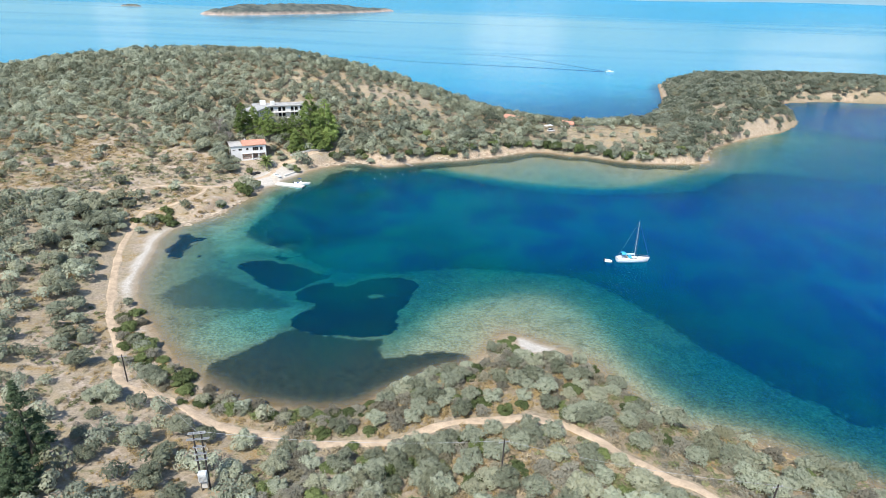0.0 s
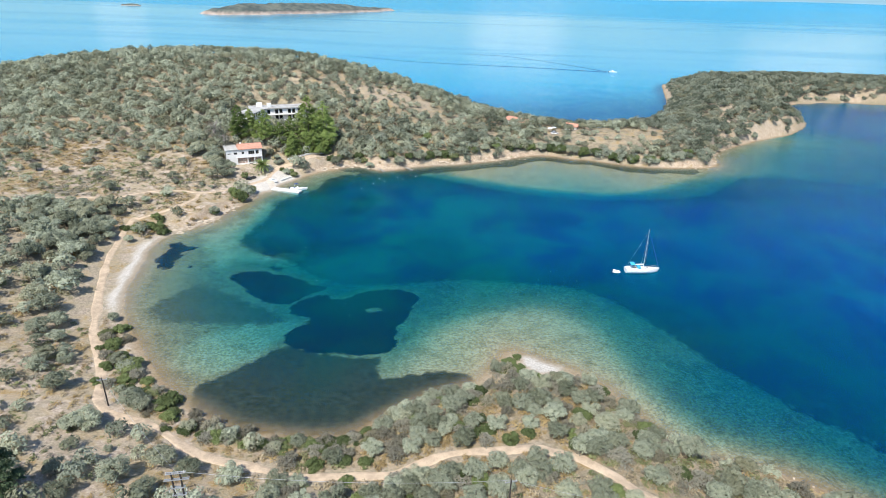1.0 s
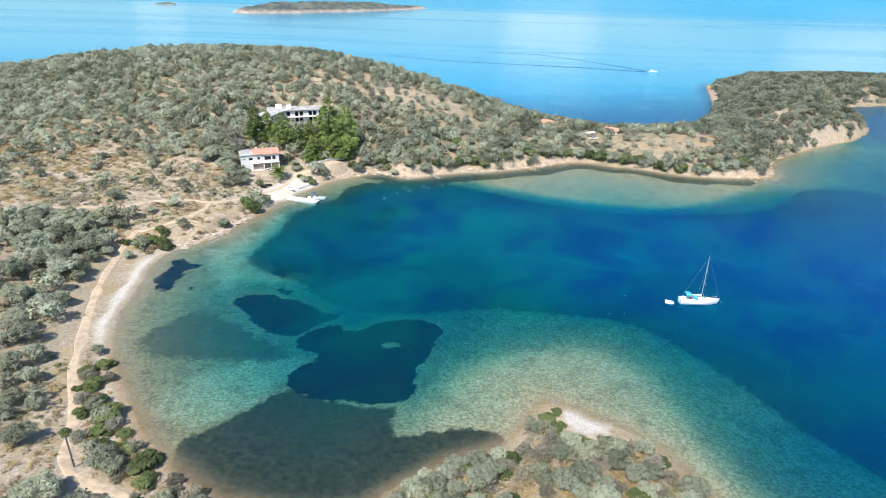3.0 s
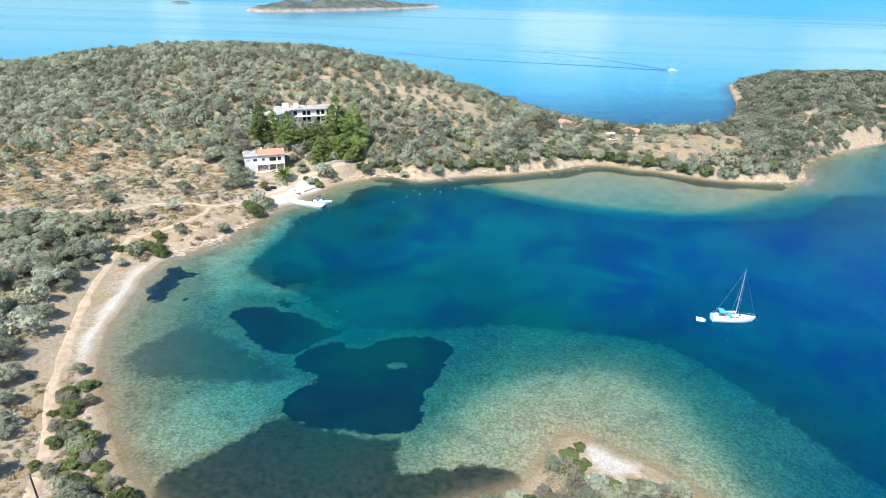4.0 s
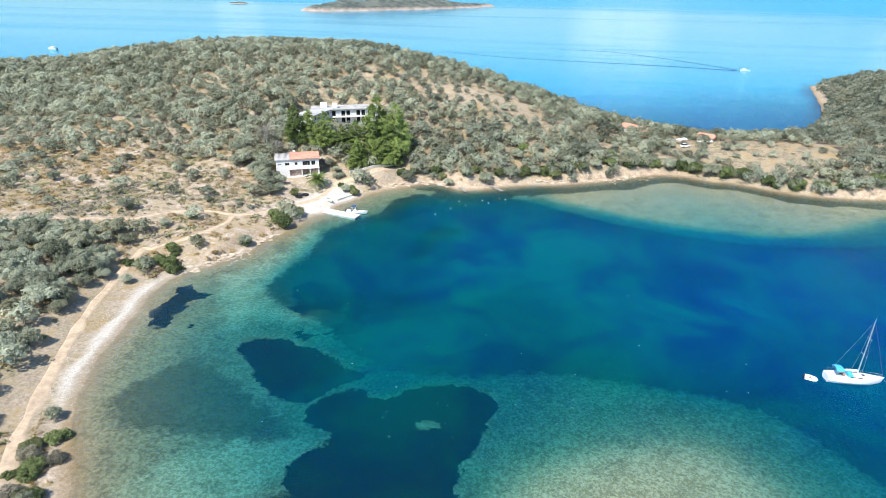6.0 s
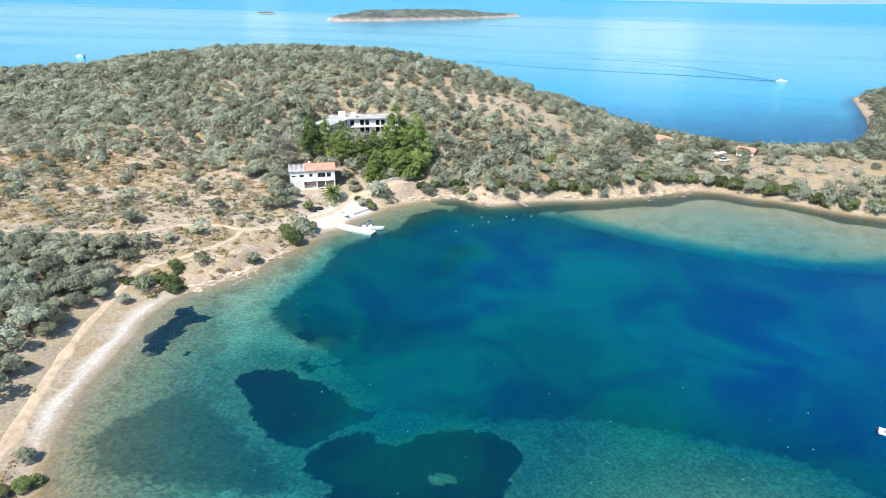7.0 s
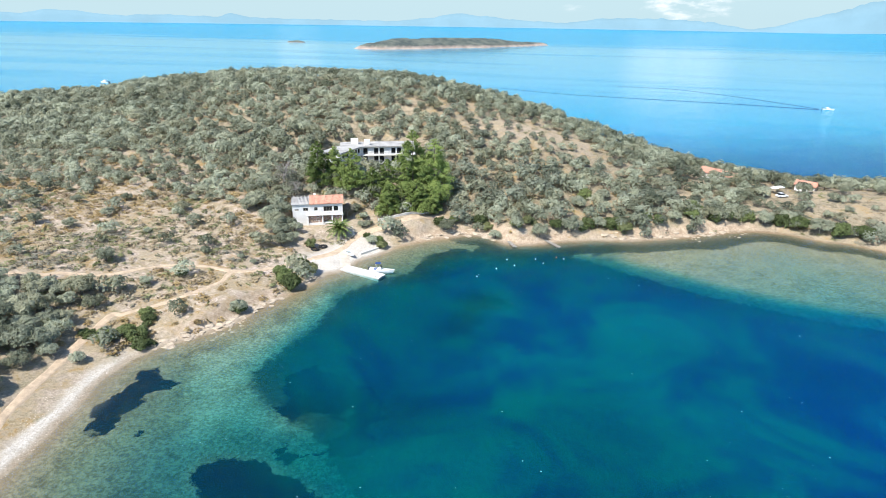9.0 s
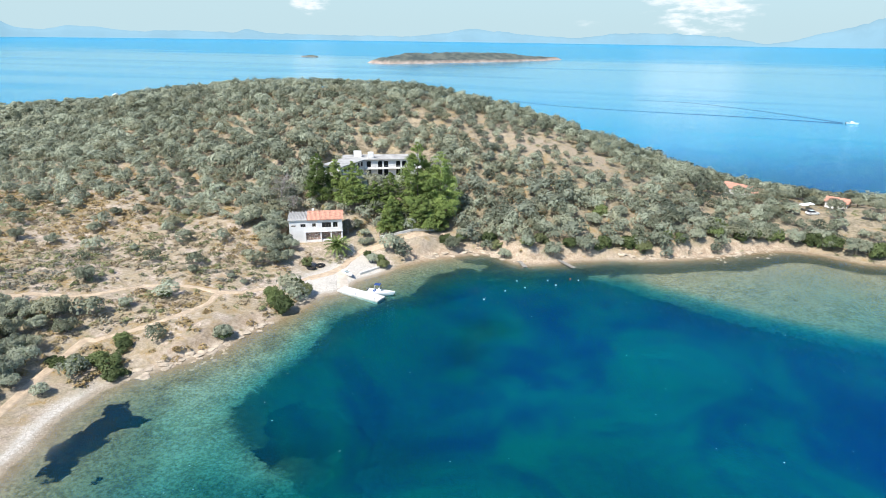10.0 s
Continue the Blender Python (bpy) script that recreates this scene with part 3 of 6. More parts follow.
beach = beach + fade(-0.5, 0.4, ragged(gx, gy, SAND_TIP, 1.2)) + 0.4 * fade(2.2, 1.2, gd) * np.clip(bell(gx, gy, -10, 255, 22, 14) * 2, 0, 1)
beach = beach + 0.6 * fade(4.2, 2.0, gd + 2 * vnoise(gx, gy, 2.5, 6)) * np.clip(bell(gx, gy, -81, 180, 8, 12) * 1.6, 0, 1)
attribute(me, "beach", np.clip(beach * (gz > -0.3), 0, 1))
attribute(me, "rock", np.clip(fade(0.8, 2.2, bluff(gx, gy)) * fade(7.0, 3.8, gd) + 0.35 * fade(2.2, 1.2, gd), 0, 1))
wooded_centres = [(-150, 320, 120, 45), (-50, 295, 60, 25), (60, 300, 60, 22), (40, 60, 60, 20), (-120, 120, 30, 40), (220, 440, 90, 70), (350, 520, 200, 40)]
attribute(me, "wooded", np.clip(sum(bell(gx, gy, *c) for c in wooded_centres) - 1.2 * bell(gx, gy, -26, 311, 32, 11) - bell(gx, gy, -107, 277, 7, 5), 0, 1))
ground = tagged(new("ground", me), "dry Mediterranean hillside soil, sandy shore and weedy sea bed", "ground", kind="structure")

me, wx, wy, quads = sheet("sea", axis(2.4, -104, 112, 1.08, FAR), axis(2.4, 40, 290, 1.08, FAR), WATER)
fill_mesh(me, np.stack([wx, wy, (24 + 28 * fade(16, 32, np.degrees(np.arctan2(wx, wy)))) * fade(2300, FAR, np.hypot(wx, wy))], 1), quads, WATER)
wd = shore_distance(wx, wy)
attribute(me, "depth", optical_depth(wx, wy, wd))
attribute(me, "inner_bay", np.clip(bell(wx, wy, -12, 172, 42, 50) * 1.4, 0, 1))
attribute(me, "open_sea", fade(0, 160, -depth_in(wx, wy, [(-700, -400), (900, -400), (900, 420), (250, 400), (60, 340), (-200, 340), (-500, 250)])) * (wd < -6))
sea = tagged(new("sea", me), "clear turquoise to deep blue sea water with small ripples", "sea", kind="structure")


def ground_at(x, y):
    return height(np.atleast_1d(x), np.atleast_1d(y))


def ribbon(name, line, width, label, mat, lift=0.12, n=6, narrow=None):
    c = spline(line, False, n)
    tang = np.gradient(c, axis=0)
    tang /= np.linalg.norm(tang, axis=1)[:, None]
    nor = np.stack([-tang[:, 1], tang[:, 0]], 1)
    wob = 1 + 0.35 * (vnoise(c[:, 0], c[:, 1], 5, 8) - 0.5) * 2
    if narrow:
        wob = wob * (1 - narrow[2] * fade(narrow[0], narrow[1], c[:, 1]))
    rows = []
    offs = np.linspace(-0.5, 0.5, 7)
    for o in offs:
        p = c + nor * (o * width * wob)[:, None]
        rut = -0.05 * (abs(abs(o) - 0.22) < 0.1)
        edge = -0.25 if abs(o) > 0.49 else 0.0
        rows.append(np.stack([p[:, 0], p[:, 1], ground_at(p[:, 0], p[:, 1]) + lift + rut + edge], 1))
    co = np.concatenate(rows)
    m = len(c)
    i = (np.arange(6)[:, None] * m + np.arange(m - 1)[None, :]).ravel()
    me = bpy.data.meshes.new(name)
    fill_mesh(me, co, np.stack([i, i + 1, i + m + 1, i + m], 1)[:, ::-1], mat)
    return tagged(new(name, me), label, "dirt track", kind="structure")


ribbon("road", ROAD, 2.4, "pale sandy dirt track along the bay", DIRT, narrow=(150, 176, 0.4))
ribbon("road", TRACK, 1.3, "narrow dirt track up the dry slope", DIRT)
ribbon("road", HOUSE_DRIVE, 2.6, "dirt drive behind the landing beach", DIRT)


# ---- foliage ----
def unit(v):
    return v / (np.linalg.norm(v, axis=-1, keepdims=True) + 1e-9)


def leaf_cards(rng, centres, normals, size, spread=0.5, sides=4):
    """One bent leafy twig (two triangles of a quad) at each centre, turned roughly to its normal."""
    n = len(centres)
    nor = unit(normals + rng.normal(0, spread, (n, 3)))
    a = unit(np.cross(nor, rng.normal(0, 1, (n, 3))))
    b = np.cross(nor, a)
    s = size * rng.uniform(0.6, 1.35, (n, 1))
    w = s * rng.uniform(0.4, 0.8, (n, 1))
    lift = nor * s * rng.uniform(-0.25, 0.35, (n, 1))
    if sides == 3:
        co = np.stack([centres - a * s - b * w, centres + a * s * 0.9 - b * w * 0.7, centres + b * w * 1.3 + lift], 1).reshape(-1, 3)
        return co, np.arange(3 * n).reshape(-1, 3)
    co = np.stack([centres - a * s, centres - b * w + lift, centres + a * s, centres + b * w + lift], 1).reshape(-1, 3)
    return co, np.arange(4 * n).reshape(-1, 4)


def lobes_crown(rng, radius, tall, n_lobes, n_cards, size, squash=0.8, low=0.35, spread=0.5, core=0, sides=4, rise=0.35, lobe=(0.24, 0.46)):
    """Leaf cards over a heap of uneven lobes; the crown's foot is at z = 0."""
    cs, rs = [], []
    for i in range(n_lobes):
        ang, rad = rng.uniform(0, 2 * math.pi), radius * 0.62 * math.sqrt(rng.uniform(0, 1))
        zc = tall * (low + (1 - low) * rng.uniform(0.05, 0.72) * (1 - 0.55 * rad / radius))
        cs.append((rad * math.cos(ang), rad * math.sin(ang), zc))
        rs.append(radius * rng.uniform(*lobe))
    cs, rs = np.array(cs), np.array(rs)
    pick = rng.choice(n_lobes, n_cards * 2, p=rs ** 2 / (rs ** 2).sum())
    d = unit(rng.normal(0, 1, (n_cards * 2, 3)))
    d[:, 2] = np.where(d[:, 2] < -0.35, -d[:, 2], d[:, 2])
    p = cs[pick] + d * rs[pick][:, None] * rng.uniform(0.70, 1.15, (n_cards * 2, 1)) * np.array([1, 1, squash])
    deep = np.zeros(len(p), bool)
    for c, r in zip(cs, rs):
        deep |= (((p - c) / np.array([1, 1, squash])) ** 2).sum(1) < (r * 0.66) ** 2
    keep = np.where(~deep & (p[:, 2] > 0.05))[0][:n_cards]
    co, q = leaf_cards(rng, p[keep], d[keep] + np.array([0, 0, rise]), size, spread, sides)
    if core:
        pick = rng.choice(n_lobes, core)
        d = unit(rng.normal(0, 1, (core, 3)))
        ci, qi = leaf_cards(rng, cs[pick] + d * rs[pick][:, None] * 0.55 * np.array([1, 1, squash]), d, radius * 0.15, 0.3, sides)
        co, q = np.concatenate([co, ci]), np.concatenate([q, qi + len(co)])
    return co, q


def tube(bm, a, b, ra, rb, sides=6):
    a, b = Vector(a), Vector(b)
    z = (b - a).normalized()
    x = z.orthogonal().normalized()
    y = z.cross(x)
    rings = []
    for p, r in ((a, ra), (b, rb)):
        rings.append([bm.verts.new(p + (x * math.cos(q) + y * math.sin(q)) * r) for q in (2 * math.pi * i / sides for i in range(sides))])
    for i in range(sides):
        j = (i + 1) % sides
        bm.faces.new((rings[0][i], rings[0][j], rings[1][j], rings[1][i]))
    bm.faces.new(rings[0][::-1])
    bm.faces.new(rings[1])


def trunk_mesh(name, rng, tall, thick, limbs, reach):
    bm = bmesh.new()
    p, r = Vector((0, 0, -0.3)), thick
    for i in range(3):
        q = p + Vector((rng.uniform(-0.2, 0.2), rng.uniform(-0.2, 0.2), tall / 3 + 0.1))
        tube(bm, p, q, r, r * 0.82)
        p, r = q, r * 0.82
    for i in range(limbs):
        a = 2 * math.pi * (i + rng.uniform(-0.3, 0.3)) / limbs
        mid = p + Vector((math.cos(a) * reach * 0.5, math.sin(a) * reach * 0.5, tall * 0.35))
        tube(bm, p, mid, r * 0.7, r * 0.42, 5)
        tube(bm, mid, mid + Vector((math.cos(a) * reach * 0.5, math.sin(a) * reach * 0.5, tall * rng.uniform(0.3, 0.7))), r * 0.42, r * 0.12, 5)
    me = bpy.data.meshes.new(name)
    bm.to_mesh(me)
    bm.free()
    me.materials.append(BARK)
    return me


def mesh_of(name, co, quads, mat):
    me = bpy.data.meshes.new(name)
    fill_mesh(me, co, quads, mat, smooth=False)
    return me


def tree_kind(name, label, category, crowns, trunks, lift):
    """Finished trees to copy: an Empty at the foot with trunk and crown under it."""
    out = []
    for c, t in zip(crowns, trunks):
        e = tagged(new(name), label, category, name + "s")
        for part_name, me, z in (("trunk", t, 0), ("crown", c, lift)):
            o = new(part_name, me)
            o.parent = e
            o.location.z = z
        out.append(e)
    return out


rng = np.random.default_rng(7)
olive_crowns = [mesh_of("crown", *lobes_crown(rng, 2.6, 3.1, 24, 1800, 0.14, low=0.25, spread=0.34, core=60, sides=3, rise=0.2, lobe=(0.20, 0.36)), OLIVE) for _ in range(5)]
olive_trunks = [trunk_mesh("trunk", rng, 1.3, 0.22, 4, 1.7) for _ in range(5)]
olives = tree_kind("olive_tree", "grey-green olive tree on dry stony soil", "olive tree", olive_crowns, olive_trunks, 0.35)
bush_crowns = [mesh_of("crown", *lobes_crown(rng, 1.6, 1.5, 24, 1400, 0.11, low=0.1, spread=0.4, core=120, sides=3, rise=0.25, lobe=(0.18, 0.36)), MASTIC) for _ in range(3)]
bush_trunks = [trunk_mesh("trunk", rng, 0.5, 0.10, 4, 0.9) for _ in range(3)]
bushes = tree_kind("mastic_bush", "dense dark green mastic bush by the shore", "bush", bush_crowns, bush_trunks, 0.0)

road_lines = [spline(r, False, 4) for r in (ROAD, TRACK, HOUSE_DRIVE)]
BUILT = [(-81, 241, 10.5), (-72, 282, 10), (-84, 268, 8), (46, 330, 8.5), (-64, 228, 8), (74.5, 325, 4.2), (-33, 52, 3.5), (61.5, 309.5, 5.5), (-70, 222, 9), (-55, 247, 6.5)]


def open_ground(x, y, d, margin=2.6):
    ok = (d > 2.2) & np.all([dist_line(x, y, r) > margin for r in road_lines], axis=0)
    for bx, by, br in BUILT:
        ok &= np.hypot(x - bx, y - by) > br
    ok &= ~((d < 13) & (bell(x, y, -86, 140, 14, 22) > 0.5))
    ok &= ~((d < 10) & (bell(x, y, 28, 104, 9, 6) > 0.4))
    return ok


def density(x, y):
    """How much of the ground the tree crowns take, 0 to 1."""
    v = np.full(x.shape, 0.82)
    v = v + 0.75 * bell(x, y, -130, 325, 110, 42) + 0.5 * bell(x, y, -108, 258, 26, 20) + 0.5 * bell(x, y, -190, 285, 50, 30) + 0.5 * bell(x, y, -20, 275, 40, 14)
    v = v - 0.45 * bell(x, y, -175, 215, 45, 32) - 0.75 * bell(x, y, -8, 306, 18, 10) - 0.7 * bell(x, y, -40, 315, 20, 10) - 0.5 * bell(x, y, -64, 311, 8, 8) - 0.9 * bell(x, y, -107, 277, 7, 5) - 0.62 * bell(x, y, 92, 298, 24, 13) - 0.3 * bell(x, y, 150, 320, 20, 20)
    v = v + 0.45 * bell(x, y, 230, 430, 80, 50) + 0.3 * bell(x, y, 350, 520, 120, 40)
    v = v - 1.2 * bell(x, y, -50, 250, 9, 7) - 1.5 * bell(x, y, 20, 105, 8, 7)
    return np.clip(v * (0.55 + 0.9 * vnoise(x, y, 13, 77)), 0, 1)


def scatter(x0, x1, y0, y1, step, seed, jitter=0.45):
    r = np.random.default_rng(seed)
    x, y = np.meshgrid(np.arange(x0, x1, step), np.arange(y0, y1, step))
    x, y = x.ravel(), y.ravel()
    x, y = x + r.uniform(-jitter, jitter, x.shape) * step, y + r.uniform(-jitter, jitter, y.shape) * step
    return x, y, r


# olive trees that stand apart: place and crown radius
WEST_OLIVES = [(-113.5, 150.9, 4.2), (-108.6, 137.8, 4.2), (-111.4, 160.9, 4.2), (-110.3, 166.8, 4.2), (-112.5, 153.9, 4.1), (-100.6, 143.7, 4.2), (-94.5, 148.7, 3.5), (-102.4, 158.8, 4.1),
               (-90.7, 132.6, 3.6), (-86.8, 125.6, 3.1), (-95.7, 128.7, 3.2), (-100.7, 127.7, 4.1), (-94.8, 118.7, 3.4), (-82.9, 116.5, 2.9), (-90.9, 115.6, 3.7), (-84.9, 110.6, 2.9),
               (-86, 105.6, 3.1), (-81, 103.5, 2.5), (-78, 105.5, 3), (-73, 100.4, 2.4), (-75.1, 96.5, 2.3), (-79.1, 96.5, 2.9), (-69.1, 93.4, 3.5), (-71.2, 87.4, 3.4),
               (-65.2, 83.4, 3.5), (-61.2, 86.3, 2.3), (-56.2, 85.3, 3.4), (-60.3, 77.3, 3.5)]
SOUTH_OLIVES = [(-50.3, 76.2, 3.7), (-45.3, 74.1, 2.6), (-43.3, 79.1, 1.9), (-66, 99.4, 2.3), (-75.9, 116.5, 2), (-93.4, 160.7, 1.8), (-62.3, 76.3, 2.5), (-53.5, 59.2, 2.6),
                (-48.4, 64.2, 3.5), (-42.4, 61.1, 2.6), (-43.4, 69.1, 3.2), (-57.4, 64.3, 2.3), (-30.5, 57, 2.8), (-41.5, 54.1, 3.2), (-36.6, 51, 2.7), (-38.4, 67.1, 2.8),
                (-53.3, 71.2, 1.1), (-59.3, 77.3, 2.7), (-52.3, 77.2, 2.7), (-54.2, 84.2, 2.8), (-34.3, 74, 3), (-31.4, 66, 3), (-24.4, 66.9, 2.8), (-26.3, 73.9, 1.8),
                (-18.4, 68.9, 3), (-9.3, 72.8, 2.7), (-6.4, 68.7, 1.9), (0.6, 65.7, 2), (4.6, 66.6, 2), (11.6, 68.5, 2.9)]
EAST_OLIVES = [(21.6, 66.4, 2.9), (22.8, 80.4, 3), (29.9, 88.3, 2.7), (26.5, 58.4, 2.7), (36.6, 65.3, 2.8), (32.7, 74.3, 2.7), (36.7, 72.3, 2.7), (45.7, 73.2, 3.7),
               (43.5, 59.2, 4.2), (53.6, 61.1, 3.8), (59.5, 58, 3.1), (33.5, 52.3, 2.7), (65.5, 57, 3.2), (-118.2, 177.9, 3.5), (-108.2, 177.8, 4.2), (-103.2, 175.8, 2.6),
               (-98.2, 176.7, 2.8), (-106.1, 190.8, 2), (-100.1, 187.7, 1.9), (-91, 200.6, 2.5), (-97.9, 206.7, 1.8), (-77.1, 187.5, 2.7), (-114.1, 191.9, 2.9), (-78.8, 211.5, 3.5),
               (-88.9, 208.6, 1.1), (-84.9, 207.6, 1.1)]
SLOPE_OLIVES = [(-164.8, 220.4, 2.4), (-163.7, 229.4, 2), (-148.8, 220.3, 2.1), (-137.9, 206.1, 2.2), (-134.8, 216.1, 2.3), (-137.7, 227.1, 2), (-118.7, 226.9, 2.6), (-148.6, 236.3, 2),
                (-168.5, 242.5, 1.9), (-142.5, 244.2, 2), (-120.6, 235, 1.8), (-92.7, 220.7, 1.5), (-146.9, 204.2, 2.5), (-117.9, 210.9, 1.3), (-132.5, 243.1, 1.7)]
LANDING_OLIVES = [(-78.8, 213.5, 3.3), (-84, 221, 3.3), (-84.5, 229.5, 2.6), (-92, 236, 4.4), (-97, 241, 4.6), (-94, 247, 4.4), (-100, 236, 4.2), (-90, 229, 3.8), (-86.5, 225.5, 3.2), (-105, 243, 4.6), (-103, 250, 4.6), (-97, 254, 4.4), (-73.6, 248.5, 2.6), (-70, 246, 2.2), (-67.5, 243.5, 1.8), (-78.5, 247.5, 2.6), (36, 325, 3.4), (41, 318, 3.2), (57, 318, 3.6), (66, 322, 3.2), (72, 318, 3.4), (80, 321, 3.2), (-63, 234, 2.4), (-45, 251, 3.7), (-69, 242, 1.9), (-93, 231, 3.9), (-7, 273, 3.9), (1, 280, 3.3),
                  (-17, 254, 3.8), (-8, 259, 4.4), (-30, 251, 2.7), (0, 264, 3.4), (23, 273, 3.2), (52, 286, 4.4), (67, 281, 4.8), (-89, 226, 3.2), (-95, 239, 3.6), (-101, 233, 3.4), (-87.5, 231.5, 2.8), (-83.0, 225.0, 2.2)]
placed = np.array(WEST_OLIVES + SOUTH_OLIVES + EAST_OLIVES + SLOPE_OLIVES + LANDING_OLIVES)

placed = placed[np.min([dist_line(placed[:, 0], placed[:, 1], q) for q in road_lines], axis=0) > 0.7 * placed[:, 2] + 1.3]

# the wooded headland: crowns that almost touch
hx, hy, r = scatter(-24, 78, 46, 108, 2.75, 23, 0.42)
hd = shore_distance(hx, hy)
hok = open_ground(hx, hy, hd, 2.1) & (r.uniform(0, 1, hx.shape) < 0.60 + 0.35 * vnoise(hx, hy, 11, 9) - 0.35 * (hx > 34) * (hy < 72)) & (hd > 2.0)
hok &= np.min(np.hypot(hx[:, None] - placed[None, :, 0], hy[:, None] - placed[None, :, 1]) - 0.6 * placed[None, :, 2], axis=1) > 0.6
hx, hy = hx[hok], hy[hok]
leafy = r.uniform(0, 1, hx.shape)
HEADLAND_TWIGS = [(x, y, 0.8 + 1.9 * q) for x, y, q in zip(hx, hy, leafy) if 0.16 <= q < 0.46]
HEADLAND_BUSHES = [(x, y, 1.1 + 2.0 * q) for x, y, q in zip(hx, hy, leafy) if q < 0.16]
more = np.stack([hx, hy, r.uniform(2.0, 3.2, hx.shape)], 1)[leafy >= 0.46]
placed = np.concatenate([placed, more])

# the old grove behind the beach, crowns touching
GROVE = [(-128, 178), (-117, 182), (-105, 172), (-97.5, 162), (-93, 148), (-90, 132), (-98, 129), (-107, 139), (-118, 150), (-126, 160)]
vx, vy, r = scatter(-130, -88, 126, 184, 3.6, 29, 0.36)
vok = (depth_in(vx, vy, GROVE) > 0) & open_ground(vx, vy, shore_distance(vx, vy), 2.4) & (r.uniform(0, 1, vx.shape) < np.where(vy > 146, 0.92, 0.6))
vok &= np.min(np.hypot(vx[:, None] - placed[None, :, 0], vy[:, None] - placed[None, :, 1]), axis=1) > 2.4
placed = np.concatenate([placed, np.stack([vx, vy, r.uniform(2.2, 3.2, vx.shape)], 1)[vok]])

# the rest of the grove, the nearest trees things of their own
tx, ty, r = scatter(-420, 480, 34, 600, 4.1, 5, 0.38)
td = shore_distance(tx, ty)
in_view = ~((tx < 20) & (ty > 356)) & (tx > np.minimum(-18 - 1.28 * (ty - 96), -25 - 0.80 * (ty + 13))) & (tx < 0.78 * (ty + 13) + 12) & ~((tx > 240) & (ty > 560))
west = (tx < -42) & (tx > -120) & (ty > 52) & (ty < 172) & (tx > -60 - 0.62 * (ty - 50))
slope = (tx > -152) & (tx < -70) & (ty > 168) & (ty < 236 - 0.1 * (tx + 130))
ok = open_ground(tx, ty, td, 3.4) & in_view & (r.uniform(0, 1, tx.shape) < density(tx, ty) * np.where(slope, 0.10, 1) * np.where(west, 0.6, 1))
clear = (1.0 * west + np.min(np.hypot(tx[:, None] - placed[None, :, 0], ty[:, None] - placed[None, :, 1]) - placed[None, :, 2], axis=1)) > 1.2
ok &= clear & ~((tx > -24) & (tx < 78) & (ty < 108))
tx, ty, td = tx[ok], ty[ok], td[ok]
ts = r.uniform(0.72, 1.25, tx.shape) * (0.85 + 0.3 * vnoise(tx, ty, 30, 4)) * 1.2 * (1 - 0.3 * (ty < 115)) * np.where((ty > 168) & (ty < 262) & (tx < -105), 0.72, 1) * (1 - 0.36 * bell(tx, ty, -26, 312, 34, 14)) * (1 - 0.3 * bell(tx, ty, 92, 298, 24, 13)) * (1 - 0.45 * bell(tx, ty, 196, 525, 16, 30))
tx, ty, ts = np.concatenate([placed[:, 0], tx]), np.concatenate([placed[:, 1], ty]), np.concatenate([placed[:, 2] / np.where(placed[:, 0] < -80, 2.6, 2.9), ts])
tz = height(tx, ty)
ta = r.uniform(0, 360, tx.shape)
score = np.hypot(tx + 20, (ty - 85) * 0.9)
score[:len(placed)] = 0
order = np.argsort(score, kind="stable")
near, far = order[:max(300, len(placed))], order[max(300, len(placed)):]
for n, i in enumerate(near):
    copy_thing(olives[n % 5], pose(tx[i], ty[i], tz[i] - 0.05, 0, 0, ta[i]) @ Matrix.Scale(ts[i], 4))


def joined(name, label, category, variants, x, y, z, s, a, mat, which=None):
    """Many plants or stones in one mesh, each with a tone of its own."""
    co_all, q_all, tone, off = [], [], [], 0
    which = np.arange(len(x)) % len(variants) if which is None else which
    shade = np.random.default_rng(len(x)).uniform(0, 1, len(x))
    for i in range(len(x)):
        co, q = variants[which[i]]
        c, sn = math.cos(a[i]), math.sin(a[i])
        p = co * s[i]
        co_all.append(np.stack([p[:, 0] * c - p[:, 1] * sn + x[i], p[:, 0] * sn + p[:, 1] * c + y[i], p[:, 2] + z[i]], 1))
        q_all.append(q + off)
        tone.append(np.full(len(co), shade[i]))
        off += len(co)
    me = mesh_of(name, np.concatenate(co_all), np.concatenate(q_all), mat)
    attribute(me, "tone", np.concatenate(tone))
    return tagged(new(name, me), label, category, kind="stuff")


low = [lobes_crown(rng, 2.6, 3.9, 11, 340, 0.27, squash=0.9, low=0.22, spread=0.20, core=14, sides=3, rise=0.12, lobe=(0.30, 0.46)) for _ in range(8)]
low += [lobes_crown(rng, 2.6, 3.9, 9, 200, 0.36, squash=0.9, low=0.22, spread=0.20, core=10, sides=3, rise=0.12, lobe=(0.30, 0.46)) for _ in range(4)]
variant = np.where((ty[far] > 372) | (tx[far] < -230), 8 + np.arange(len(far)) % 4, np.arange(len(far)) % 8)
maquis = (tx[far] > 112) | ((tx[far] > -62) & (ty[far] < 322) & (vnoise(tx[far], ty[far], 9, 41) > 0.60))
for pick_, nm, lb, ct, mt in ((~maquis, "olive_grove", "dense grey-green olive trees covering the hill", "olive grove", OLIVE),
                              (maquis, "maquis_wood", "dark green evergreen maquis trees above the shore", "evergreen wood", MAQUIS)):
    f_ = far[pick_]
    joined(nm, lb, ct, low, tx[f_], ty[f_], tz[f_], ts[f_], np.radians(ta[f_]), mt, variant[pick_])

